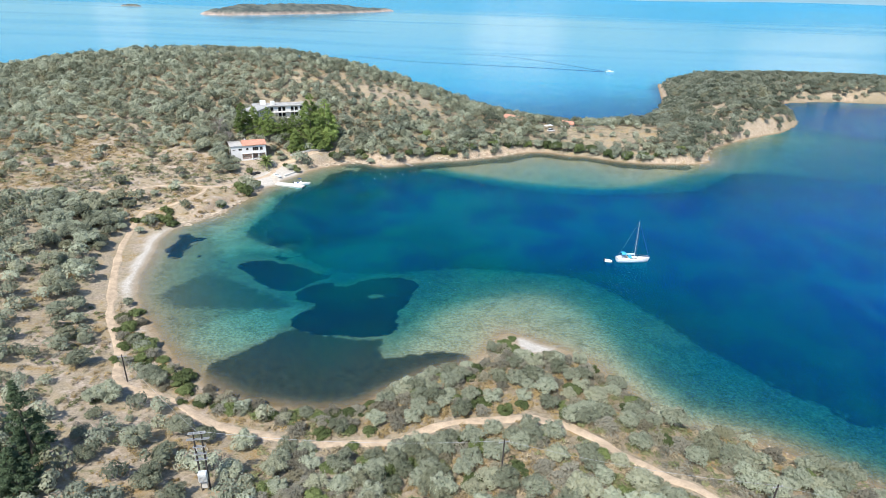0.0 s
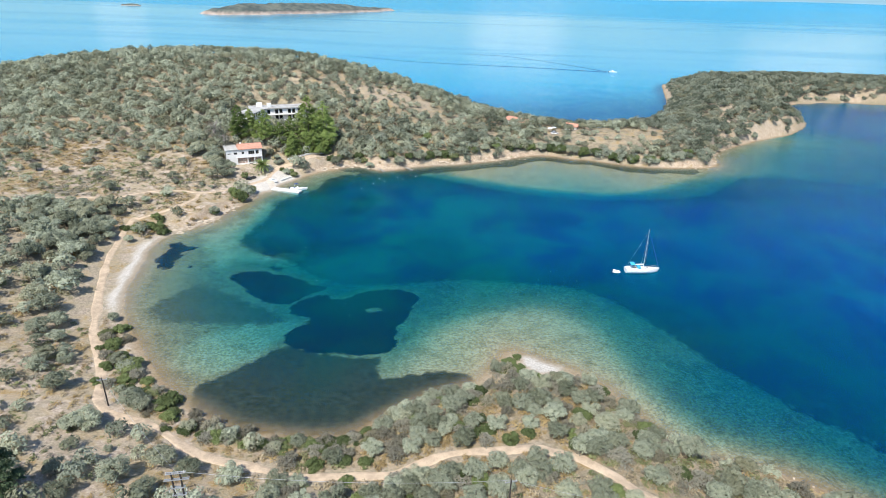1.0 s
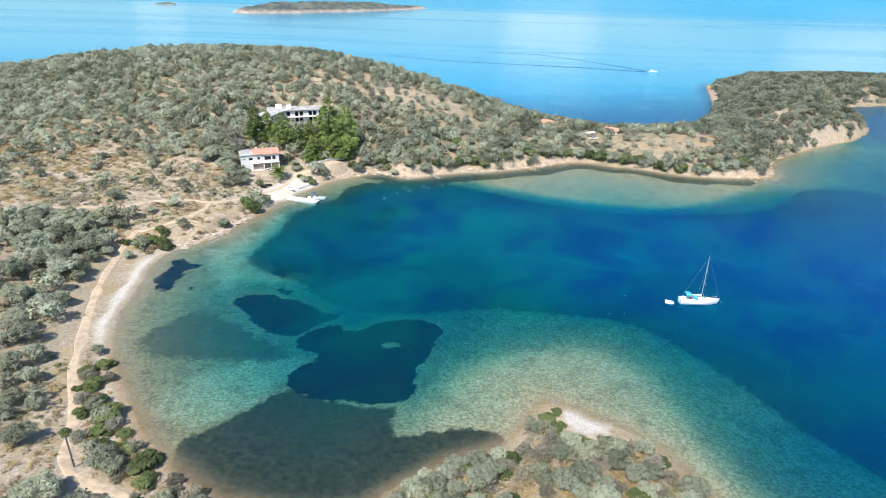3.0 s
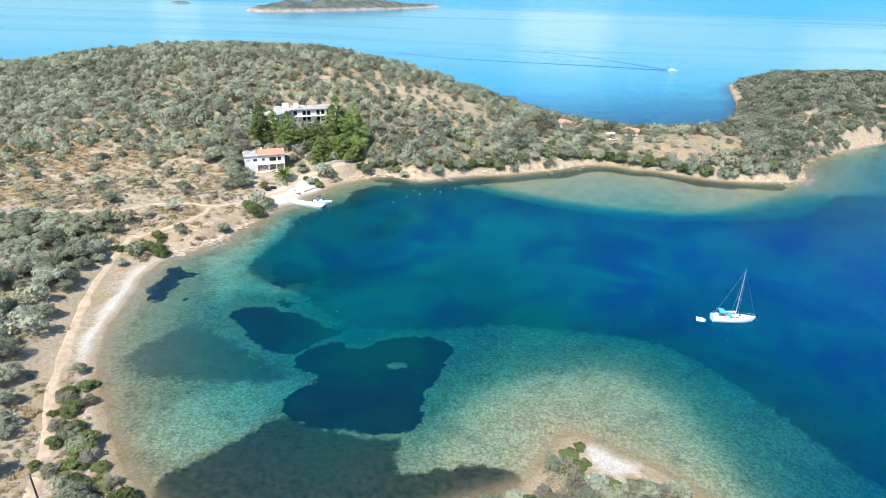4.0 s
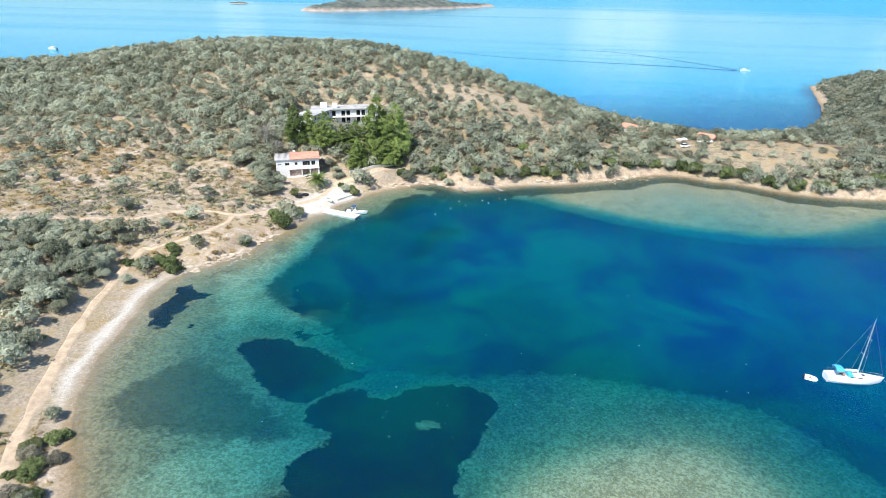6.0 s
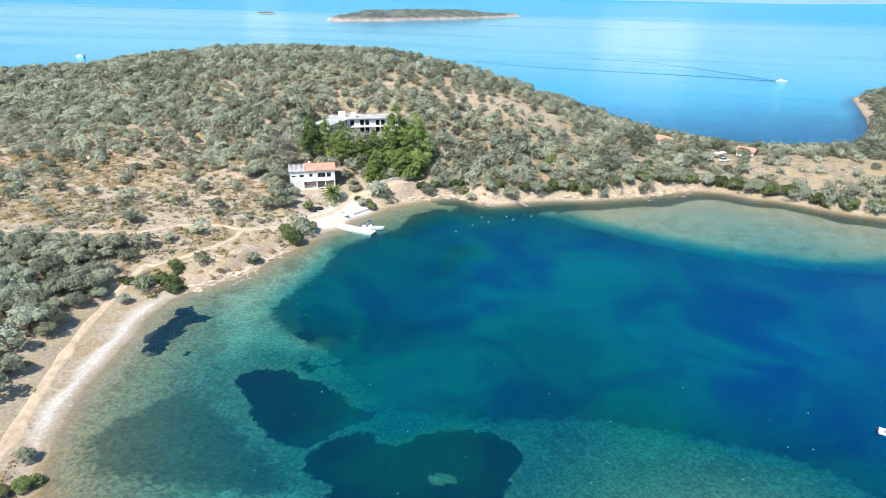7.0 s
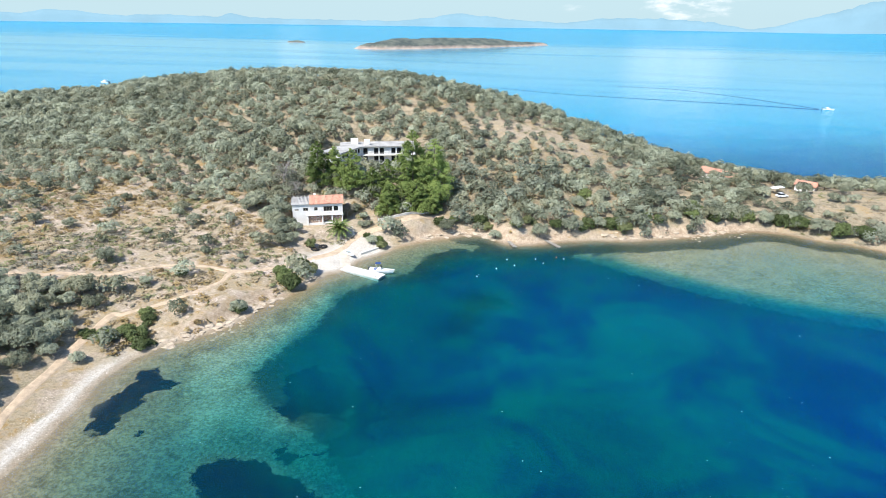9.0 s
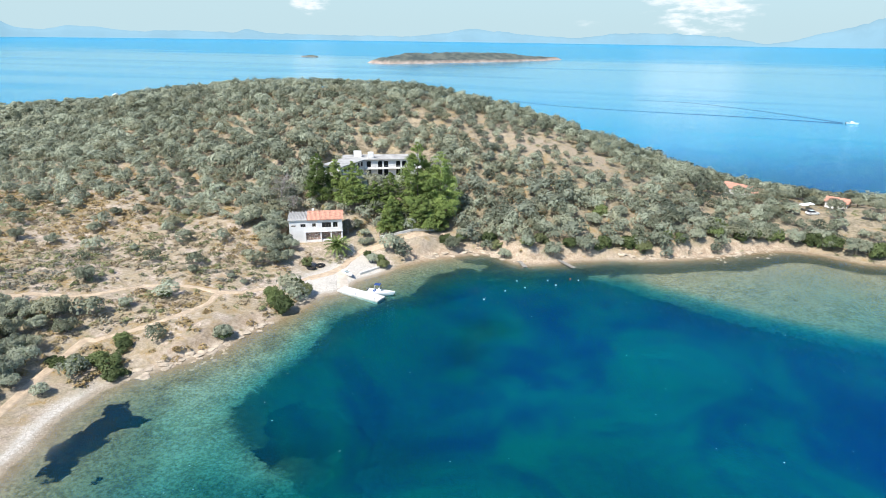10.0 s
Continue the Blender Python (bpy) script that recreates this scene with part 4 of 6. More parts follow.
# low scrub and dry grass, thick where the camera passes near
tuft = [lobes_crown(rng, 1.2, 0.45, 8, 38, 0.215, low=0.05, spread=0.5, sides=3, rise=1.3) for _ in range(6)]
fine = [lobes_crown(rng, 1.1, 0.6, 9, 84, 0.14, low=0.05, spread=0.7, sides=3, rise=1.0) for _ in range(6)]
beds = {}
for x0, x1, y0, y1, step, chance, shapes, seed in ((-260, 300, 30, 420, 2.6, 0.5, tuft, 15), (-78, 96, 40, 112, 1.3, 0.95, fine, 16), (-190, -70, 160, 262, 1.5, 0.95, tuft, 17), (-108, -70, 88, 132, 1.7, 0.95, fine, 18)):
    sx, sy, r = scatter(x0, x1, y0, y1, step, seed)
    sd = shore_distance(sx, sy)
    grassy = 1 - 0.6 * bell(sx, sy, -55, 64, 16, 11) - 0.85 * bell(sx, sy, -80, 187, 7, 15) * (sd < 11)
    ok = open_ground(sx, sy, sd, 1.6) & ((sy > 0.85 * abs(sx) - 70) | (sy > 250)) & (sy < 352) & (r.uniform(0, 1, sx.shape) < chance * grassy * (0.35 + vnoise(sx, sy, 9, 8)) * (1 + 0.6 * ((sx > -28) & (sy < 112))))
    if seed == 15:
        ok &= ~((sx > -78) & (sx < 96) & (sy > 40) & (sy < 112)) & ~((sx > -190) & (sx < -70) & (sy > 160) & (sy < 262))
    sx, sy, sd = sx[ok], sy[ok], sd[ok]
    sz, ss, sa = height(sx, sy, sd) - 0.06, r.uniform(0.35, 1.05, sx.shape) ** 1.2 * (1.35 if seed == 17 else 1.0) * (1 + 0.35 * ((sx > -28) & (sy < 112))), r.uniform(0, 6.28, sx.shape)
    tone = vnoise(sx, sy, 14, 60) * 0.75 + r.uniform(0, 0.4, sx.shape) + 0.03 * (seed == 17) + 0.30 * bell(sx, sy, -86, 108, 13, 10) * (seed == 18)
    kind = np.where(tone > 0.70, 0, np.where(tone > 0.52, 3, np.where(tone > 0.36, 1, 2)))
    for k in range(4):
        m = kind == k
        beds.setdefault(k, []).append((shapes, sx[m], sy[m], sz[m], ss[m], sa[m]))
for k, nm, lb, mt in ((0, "dry_scrub", "low rust-brown dry scrub on the slope", RUSTY), (1, "green_scrub", "low green mastic and herb scrub", HERB),
                      (2, "grey_scrub", "low grey leafless thorny scrub", GREYTWIG), (3, "dry_grass", "tufts of bleached dry grass between the trees", STRAW)):
    for shapes, *rest in beds[k]:
        joined(nm, lb, "scrub", shapes, *rest, mt)


# ---- mesh helpers ----
def part(name, bm, mat, parent=None, label=""):
    me = bpy.data.meshes.new(name)
    bmesh.ops.recalc_face_normals(bm, faces=bm.faces)
    bm.to_mesh(me)
    bm.free()
    me.materials.append(mat)
    o = new(name, me)
    if parent:
        o.parent = parent
    return tagged(o, label)


def box(bm, x0, y0, z0, x1, y1, z1, bevel=0.0):
    m = Matrix.Translation(((x0 + x1) / 2, (y0 + y1) / 2, (z0 + z1) / 2)) @ Matrix.Diagonal((x1 - x0, y1 - y0, z1 - z0, 1))
    g = bmesh.ops.create_cube(bm, size=1, matrix=m)
    if bevel:
        es = list({e for v in g["verts"] for e in v.link_edges})
        bmesh.ops.bevel(bm, geom=es, offset=bevel, segments=1, affect="EDGES")
    return bm


def boxed(*a, bevel=0.0):
    return box(bmesh.new(), *a, bevel=bevel)


def tubed(*segs):
    bm = bmesh.new()
    for s in segs:
        tube(bm, *s)
    return bm


def loft(sections, closed_ends=True, ring=True):
    """Skin through rows of points."""
    bm = bmesh.new()
    rows = [[bm.verts.new(p) for p in s] for s in sections]
    n = len(rows[0])
    for a, b in zip(rows, rows[1:]):
        for i in range(n if ring else n - 1):
            j = (i + 1) % n
            bm.faces.new((a[i], a[j], b[j], b[i]))
    if closed_ends:
        bm.faces.new(rows[0][::-1])
        bm.faces.new(rows[-1])
    return bm


def thing(name, x, y, z, turn, label, category, group=""):
    e = tagged(new(name), label, category, group)
    e.matrix_world = pose(x, y, z, 0, 0, turn)
    return e


def z_at(x, y):
    return float(ground_at(x, y)[0])


WHITE_HULL = plain("white_gelcoat", (0.80, 0.80, 0.78), 0.25, vary=0.03)
DECK = plain("cream_deck", (0.66, 0.64, 0.58), 0.5, vary=0.05)
ALLOY = plain("alloy_spar", (0.72, 0.73, 0.74), 0.35, 0.7, vary=0.04)
BLUE_CLOTH = plain("light_blue_canvas", (0.05, 0.38, 0.60), 0.8, vary=0.1)
NAVY_CLOTH = plain("navy_canvas", (0.02, 0.06, 0.22), 0.8, vary=0.1)
DARK = plain("dark_tinted", (0.02, 0.022, 0.026), 0.3, vary=0.1)
RUBBER = plain("black_rubber", (0.02, 0.02, 0.02), 0.85, vary=0.2)
PLASTER = plain("white_weathered_plaster", (0.74, 0.72, 0.69), 0.85, vary=0.07, scale=0.5)
CONCRETE = plain("pale_concrete", (0.56, 0.54, 0.50), 0.9, vary=0.12, scale=0.5)
OLD_CONCRETE = plain("stained_grey_concrete", (0.40, 0.385, 0.36), 0.92, vary=0.2, scale=0.4)
PALE_SLAB = plain("sunbleached_concrete", (0.62, 0.59, 0.54), 0.9, vary=0.08, scale=0.6)
PALE_PATH = plain("pale_trodden_earth", (0.56, 0.48, 0.39), 0.95, vary=0.12, scale=0.6)
TILE = plain("terracotta_tile", (0.56, 0.29, 0.20), 0.85, vary=0.2, scale=1.5)
GREY_TILE = plain("grey_cement_sheet", (0.50, 0.48, 0.45), 0.9, vary=0.12, scale=1.0)
BRICK_RED = plain("rough_red_masonry", (0.44, 0.31, 0.25), 0.9, vary=0.35, scale=2.0)
POLE_WOOD = plain("dark_creosote_wood", (0.055, 0.045, 0.038), 0.9, vary=0.3, scale=3)
GREY_WOOD = plain("weathered_grey_wood", (0.30, 0.27, 0.23), 0.9, vary=0.2, scale=3)
STEEL = plain("galvanised_steel", (0.45, 0.46, 0.47), 0.5, 0.6, vary=0.1)
STONE = plain("pale_shore_rock", (0.48, 0.39, 0.29), 0.95, vary=0.25, scale=0.7)
ORANGE = plain("orange_buoy", (0.75, 0.16, 0.03), 0.5, vary=0.1)
GLASS_DARK = plain("dark_window_glass", (0.012, 0.014, 0.017), 0.12, vary=0.1)


# ---- sailing yacht ----
def hull_sections(length, beam, free, draft, n=15, transom=0.72, sheer=0.25):
    rows = []
    for i in range(n):
        s = i / (n - 1)
        w = beam / 2 * min(1.0, transom + (1 - transom) * math.sin(min(1, s / 0.42) * math.pi / 2)) * (1 - max(0, (s - 0.42) / 0.58) ** 2.4 * 0.985)
        top = free + sheer * (2 * s - 0.9) ** 2
        x = length * (s - 0.5)
        lift = draft * (0.9 * max(0, (s - 0.75) / 0.25) ** 2)
        rake = 0.55 * max(0, (s - 0.8) / 0.2) ** 2
        rows.append([(x + rake, -w, top), (x + rake * 0.6, -w * 0.95, top * 0.45), (x, -w * 0.66, -draft * 0.55 + lift), (x, 0, -draft + lift),
                     (x, w * 0.66, -draft * 0.55 + lift), (x + rake * 0.6, w * 0.95, top * 0.45), (x + rake, w, top)])
    return rows


def sailing_yacht(x, y, turn):
    e = thing("sailing_yacht", x, y, 0, turn, "white sailing yacht at anchor with bare mast", "sailing boat")
    rows = hull_sections(11.2, 3.6, 1.05, 0.45)
    hull = part("hull", loft(rows, True), WHITE_HULL, e)
    deck = [[(r[0][0], r[0][1] * 0.97, r[0][2] + 0.02), (r[0][0], r[0][1] * 0.5, r[0][2] + 0.07), (r[0][0], 0, r[0][2] + 0.10),
             (r[0][0], r[6][1] * 0.5, r[0][2] + 0.07), (r[0][0], r[6][1] * 0.97, r[0][2] + 0.02)] for r in rows]
    part("deck", loft(deck, False, False), DECK, e)
    cab = []
    for s, w, h in ((-1.6, 1.0, 0.62), (-0.6, 1.12, 0.60), (0.8, 1.05, 0.52), (2.0, 0.75, 0.38), (3.0, 0.4, 0.16)):
        cab.append([(s, -w, 1.0), (s, -w * 0.86, 1.05 + h * 0.8), (s, 0, 1.08 + h), (s, w * 0.86, 1.05 + h * 0.8), (s, w, 1.0)])
    cabin = part("cabin", loft(cab, True, True), WHITE_HULL, e)
    for side in (-1, 1):
        for a, b in ((-1.2, 0.0), (0.3, 1.3)):
            part("cabin_window", boxed(a, side * 1.0 - 0.06, 1.28, b, side * 1.0 + 0.06, 1.46, bevel=0.02), DARK, cabin)
    part("hatch", boxed(1.5, -0.3, 1.45, 2.1, 0.3, 1.55, bevel=0.03), DARK, cabin)
    # cockpit well with coamings
    well = part("cockpit", boxed(-4.6, -0.75, 1.13, -1.7, 0.75, 1.17), plain("teak_sole", (0.30, 0.19, 0.10), 0.8, vary=0.15), e)
    for side in (-1, 1):
        part("coaming", boxed(-4.7, side * 0.95 - 0.18, 1.1, -1.6, side * 0.95 + 0.18, 1.48, bevel=0.06), WHITE_HULL, well)
    w = bmesh.new()
    for k in range(16):
        a, b = 2 * math.pi * k / 16, 2 * math.pi * (k + 1) / 16
        tube(w, (-3.7, 0.5 * math.cos(a), 1.75 + 0.5 * math.sin(a)), (-3.7, 0.5 * math.cos(b), 1.75 + 0.5 * math.sin(b)), 0.025, 0.025, 5)
    part("steering_wheel", w, ALLOY, well)
    # spars and rigging
    mast = part("mast", tubed(((0.55, 0, 1.2), (0.45, 0, 7.5), 0.13, 0.11, 8), ((0.45, 0, 7.5), (0.30, 0, 13.6), 0.11, 0.08, 8)), ALLOY, e)
    for zz, ww in ((6.0, 1.15), (9.6, 0.85)):
        part("spreader", tubed(((0.46, -ww, zz + 0.1), (0.46, ww, zz + 0.1), 0.045, 0.045, 5)), ALLOY, mast)
    part("masthead_light", tubed(((0.30, 0, 13.6), (0.30, 0, 14.1), 0.03, 0.03, 5)), ALLOY, mast)
    boom = part("boom", tubed(((0.4, 0, 2.25), (-3.9, 0, 2.3), 0.09, 0.07, 6)), ALLOY, e)
    cover = []
    for s in np.linspace(0.3, -3.7, 9):
        r = 0.17 + 0.10 * max(0, s + 1.5) / 2
        cover.append([(s, r * 0.7 * math.cos(q), 2.46 + r * math.sin(q)) for q in (2 * math.pi * i / 8 for i in range(8))])
    part("sail_cover", loft(cover), plain("pale_sail_cover", (0.70, 0.70, 0.68), 0.8), boom)
    for side in (-1, 1):
        part("shroud", tubed(((0.2, side * 1.72, 1.1), (0.46, side * 1.1, 6.1), 0.018, 0.018, 4), ((0.46, side * 1.1, 6.1), (0.31, 0, 13.4), 0.018, 0.018, 4)), STEEL, mast)
    part("backstay", tubed(((-5.45, 0, 1.3), (0.30, 0, 13.5), 0.018, 0.018, 4)), STEEL, mast)
    part("furled_genoa", tubed(((5.75, 0, 1.5), (3.2, 0, 7.2), 0.075, 0.07, 6), ((3.2, 0, 7.2), (0.42, 0, 13.2), 0.07, 0.03, 6)), NAVY_CLOTH, mast, "rolled headsail with navy strip")
    # canvas
    hood = []
    for s, h in ((-1.75, 0.05), (-1.6, 0.55), (-1.1, 0.72), (-0.6, 0.25)):
        hood.append([(s, -1.05, 1.5), (s, -0.9, 1.5 + h), (s, 0, 1.62 + h), (s, 0.9, 1.5 + h), (s, 1.05, 1.5)])
    part("sprayhood", loft(hood, False, False), BLUE_CLOTH, e)
    bim = []
    for s, h in ((-4.3, 2.90), (-3.8, 3.02), (-3.2, 3.02), (-2.7, 2.92)):
        bim.append([(s, -1.25, h - 0.25), (s, -0.7, h), (s, 0, h + 0.06), (s, 0.7, h), (s, 1.25, h - 0.25)])
    top = part("bimini", loft(bim, False, False), BLUE_CLOTH, e, "light blue cockpit awning")
    for sx in (-4.25, -2.75):
        for side in (-1, 1):
            part("awning_pole", tubed(((sx, side * 1.25, 2.75), (-3.4, side * 1.45, 1.2), 0.02, 0.02, 4)), ALLOY, top)
    # rails
    for side in (-1, 1):
        for s in (-4.6, -3.2, -1.6, 0.2, 2.0, 3.6):
            w2 = 1.72 if s < 1 else (1.35 if s < 3 else 0.8)
            part("stanchion", tubed(((s, side * w2, 1.1), (s, side * w2, 1.75), 0.02, 0.02, 4)), STEEL, e)
        part("guard_wire", tubed(((-4.6, side * 1.72, 1.74), (0.2, side * 1.72, 1.74), 0.012, 0.012, 4), ((0.2, side * 1.72, 1.74), (2, side * 1.35, 1.74), 0.012, 0.012, 4),
                                 ((2, side * 1.35, 1.74), (3.6, side * 0.8, 1.76), 0.012, 0.012, 4)), STEEL, e)
    part("pulpit", tubed(((3.6, -0.8, 1.76), (5.6, 0, 1.95), 0.025, 0.025, 5), ((3.6, 0.8, 1.76), (5.6, 0, 1.95), 0.025, 0.025, 5), ((5.5, 0, 1.2), (5.6, 0, 1.95), 0.025, 0.025, 5)), STEEL, e)
    part("anchor_chain", tubed(((5.7, 0, 1.2), (7.6, 0.2, -0.4), 0.03, 0.03, 4)), STEEL, e)
    e.scale = (0.88, 0.9, 0.97)
    return e


def dinghy(x, y, z, turn, mat, label, length=2.0):
    e = thing("inflatable_dinghy", x, y, z, turn, label, "dinghy")
    bm = bmesh.new()
    pts = [(-length / 2, 0.62), (0.2 * length, 0.62), (0.42 * length, 0.38), (0.5 * length, 0), (0.42 * length, -0.38), (0.2 * length, -0.62), (-length / 2, -0.62)]
    for a, b in zip(pts, pts[1:]):
        tube(bm, (*a, 0.22), (*b, 0.22), 0.23, 0.23, 8)
    part("tube", bm, mat, e)
    part("floor", boxed(-length / 2, -0.5, 0.02, 0.36 * length, 0.5, 0.10, bevel=0.02), GREY_TILE, e)
    part("thwart", boxed(-0.2, -0.55, 0.30, 0.1, 0.55, 0.36), GREY_WOOD, e)
    out = part("outboard", boxed(-length / 2 - 0.3, -0.16, 0.1, -length / 2 - 0.02, 0.16, 0.75, bevel=0.05), DARK, e)
    part("leg", tubed(((-length / 2 - 0.2, 0, 0.15), (-length / 2 - 0.2, 0, -0.4), 0.06, 0.05, 5)), DARK, out)
    return e


def motor_boat(x, y, z, turn, length, label, cabin=True):
    e = thing("motor_boat", x, y, z, turn, label, "motor boat", "motor boats")
    rows = hull_sections(length, length * 0.33, length * 0.115, 0.35, 11, 0.9, 0.2)
    hull = part("hull", loft(rows), WHITE_HULL, e)
    deck = [[(r[0][0], r[0][1] * 0.97, r[0][2] + 0.02), (r[0][0], 0, r[0][2] + 0.08), (r[0][0], r[6][1] * 0.97, r[0][2] + 0.02)] for r in rows[4:]]
    part("foredeck", loft(deck, False, False), DECK, e)
    part("cockpit_floor", boxed(-length * 0.47, -length * 0.13, length * 0.085, -length * 0.1, length * 0.13, length * 0.09), DECK, e)
    b = length * 0.115
    if cabin:
        c = part("cabin", loft([[(-0.15 * length, -0.12 * length, b), (-0.15 * length, -0.1 * length, b + 0.14 * length), (-0.15 * length, 0.1 * length, b + 0.14 * length), (-0.15 * length, 0.12 * length, b)],
                                [(0.06 * length, -0.12 * length, b), (0.02 * length, -0.1 * length, b + 0.14 * length), (0.02 * length, 0.1 * length, b + 0.14 * length), (0.06 * length, 0.12 * length, b)],
                                [(0.24 * length, -0.08 * length, b), (0.18 * length, -0.06 * length, b + 0.06 * length), (0.18 * length, 0.06 * length, b + 0.06 * length), (0.24 * length, 0.08 * length, b)]]), WHITE_HULL, e)
        part("windscreen", boxed(0.03 * length, -0.1 * length, b + 0.06 * length, 0.06 * length, 0.1 * length, b + 0.12 * length), DARK, c)
        part("roof", boxed(-0.3 * length, -0.12 * length, b + 0.15 * length, 0.05 * length, 0.12 * length, b + 0.165 * length, bevel=0.02), WHITE_HULL, c)
    else:
        c = part("console", boxed(-0.1 * length, -0.06 * length, b * 0.7, 0.02 * length, 0.06 * length, b + 0.11 * length, bevel=0.06), WHITE_HULL, e)
        part("windscreen", boxed(0.0, -0.055 * length, b + 0.1 * length, 0.03 * length, 0.055 * length, b + 0.17 * length), DARK, c)
        t = part("awning", boxed(-0.24 * length, -0.1 * length, b + 0.27 * length, 0.0, 0.1 * length, b + 0.285 * length, bevel=0.02), NAVY_CLOTH, e)
        for sx in (-0.22, -0.02):
            for sy in (-0.09, 0.09):
                part("awning_pole", tubed(((sx * length, sy * length, b * 0.9), (sx * length, sy * length, b + 0.27 * length), 0.025, 0.025, 5)), ALLOY, t)
        part("seat", boxed(-0.3 * length, -0.1 * length, b * 0.7, -0.2 * length, 0.1 * length, b + 0.03 * length, bevel=0.05), NAVY_CLOTH, e)
    o = part("outboard", boxed(-0.56 * length, -0.04 * length, 0.2, -0.5 * length, 0.04 * length, b + 0.08 * length, bevel=0.05), DARK, e)
    part("leg", tubed(((-0.53 * length, 0, 0.3), (-0.53 * length, 0, -0.5), 0.09, 0.07, 5)), DARK, o)
    return e


# ---- buildings ----
def pierced_wall(length, tall, thick, holes):
    """A wall along x from 0, face at y = 0, with openings (x0, z0, x1, z1) that go through it."""
    bm = bmesh.new()
    xs = sorted({0, length, *[v for h in holes for v in (h[0], h[2])]})
    zs = sorted({0, tall, *[v for h in holes for v in (h[1], h[3])]})
    def solid(i, j):
        if not (0 <= i < len(xs) - 1 and 0 <= j < len(zs) - 1):
            return False
        cx, cz = (xs[i] + xs[i + 1]) / 2, (zs[j] + zs[j + 1]) / 2
        return not any(h[0] < cx < h[2] and h[1] < cz < h[3] for h in holes)
    cache = {}
    def v(i, y, j):
        if (i, y, j) not in cache:
            cache[i, y, j] = bm.verts.new((xs[i], y, zs[j]))
        return cache[i, y, j]
    for i in range(len(xs) - 1):
        for j in range(len(zs) - 1):
            if not solid(i, j):
                continue
            bm.faces.new((v(i, 0, j), v(i + 1, 0, j), v(i + 1, 0, j + 1), v(i, 0, j + 1)))
            bm.faces.new((v(i, thick, j), v(i, thick, j + 1), v(i + 1, thick, j + 1), v(i + 1, thick, j)))
            for di, dj, a, b in ((-1, 0, (i, j), (i, j + 1)), (1, 0, (i + 1, j + 1), (i + 1, j)), (0, -1, (i + 1, j), (i, j)), (0, 1, (i, j + 1), (i + 1, j + 1))):
                if not solid(i + di, j + dj):
                    bm.faces.new((v(a[0], 0, a[1]), v(a[0], thick, a[1]), v(b[0], thick, b[1]), v(b[0], 0, b[1])))
    return bm


def window(parent, x0, z0, x1, z1, mat=None, frame_mat=None, bars=1, depth=0.14):
    f = bmesh.new()
    w = 0.07
    for a in ((x0, z0, x1, z0 + w), (x0, z1 - w, x1, z1), (x0, z0 + w, x0 + w, z1 - w), (x1 - w, z0 + w, x1, z1 - w)):
        box(f, a[0] + 0.002, depth, a[1] + 0.002, a[2] - 0.002, depth + 0.06, a[3] - 0.002)
    for i in range(bars):
        xm = x0 + (x1 - x0) * (i + 1) / (bars + 1)
        box(f, xm - 0.03, depth, z0 + w, xm + 0.03, depth + 0.06, z1 - w)
    fr = part("window_frame", f, frame_mat or GREY_WOOD, parent)
    part("pane", boxed(x0 + w, depth + 0.02, z0 + w, x1 - w, depth + 0.035, z1 - w), mat or GLASS_DARK, fr)
    return fr


def wall_on(parent, x, y, z, turn, length, tall, thick, holes, mat, glazed=True, name="wall"):
    o = part(name, pierced_wall(length, tall, thick, holes), mat, parent)
    o.matrix_local = pose(x, y, z, 0, 0, turn)
    if glazed:
        for h in holes:
            if h[1] > 0.3 or h[2] - h[0] < 1.2:
                window(o, *h, bars=2 if h[2] - h[0] > 2 else 1)
    return o


def tiled_roof(x0, y0, x1, y1, z0, rise, step=0.34, hip=0.0):
    """Rows of half-round tiles on two slopes with a ridge along x."""
    bm = bmesh.new()
    ym = (y0 + y1) / 2
    n = max(2, int((x1 - x0) / step))
    for i in range(n):
        xa, xb = x0 + (x1 - x0) * i / n, x0 + (x1 - x0) * (i + 1) / n
        xm = (xa + xb) / 2
        inset = hip * max(0, 1 - min(xm - x0, x1 - xm) / (hip * 2 + 1e-6)) if hip else 0
        top = z0 + rise * (1 - inset / (hip + 1e-6) * 0.9 if hip else 1)
        for ye in (y0, y1):
            rows = 5
            prev = None
            for r in range(rows + 1):
                f = r / rows
                yy = ye + (ym - ye) * f
                zz = z0 + (top - z0) * f + 0.05 * ((r % 2) * 0.6)
                ring = [bm.verts.new((xa, yy, zz)), bm.verts.new((xa + (xb - xa) * 0.25, yy, zz + 0.07)), bm.verts.new((xm, yy, zz + 0.10)),
                        bm.verts.new((xa + (xb - xa) * 0.75, yy, zz + 0.07)), bm.verts.new((xb, yy, zz))]
                if prev:
                    for a in range(4):
                        bm.faces.new((prev[a], prev[a + 1], ring[a + 1], ring[a]))
                prev = ring
    box(bm, x0, y0 + 0.02, z0 - 0.16, x1, y1 - 0.02, z0 - 0.01)
    tube(bm, (x0, ym, z0 + rise + 0.03), (x1, ym, z0 + rise + 0.03), 0.13, 0.13, 6)
    return bm


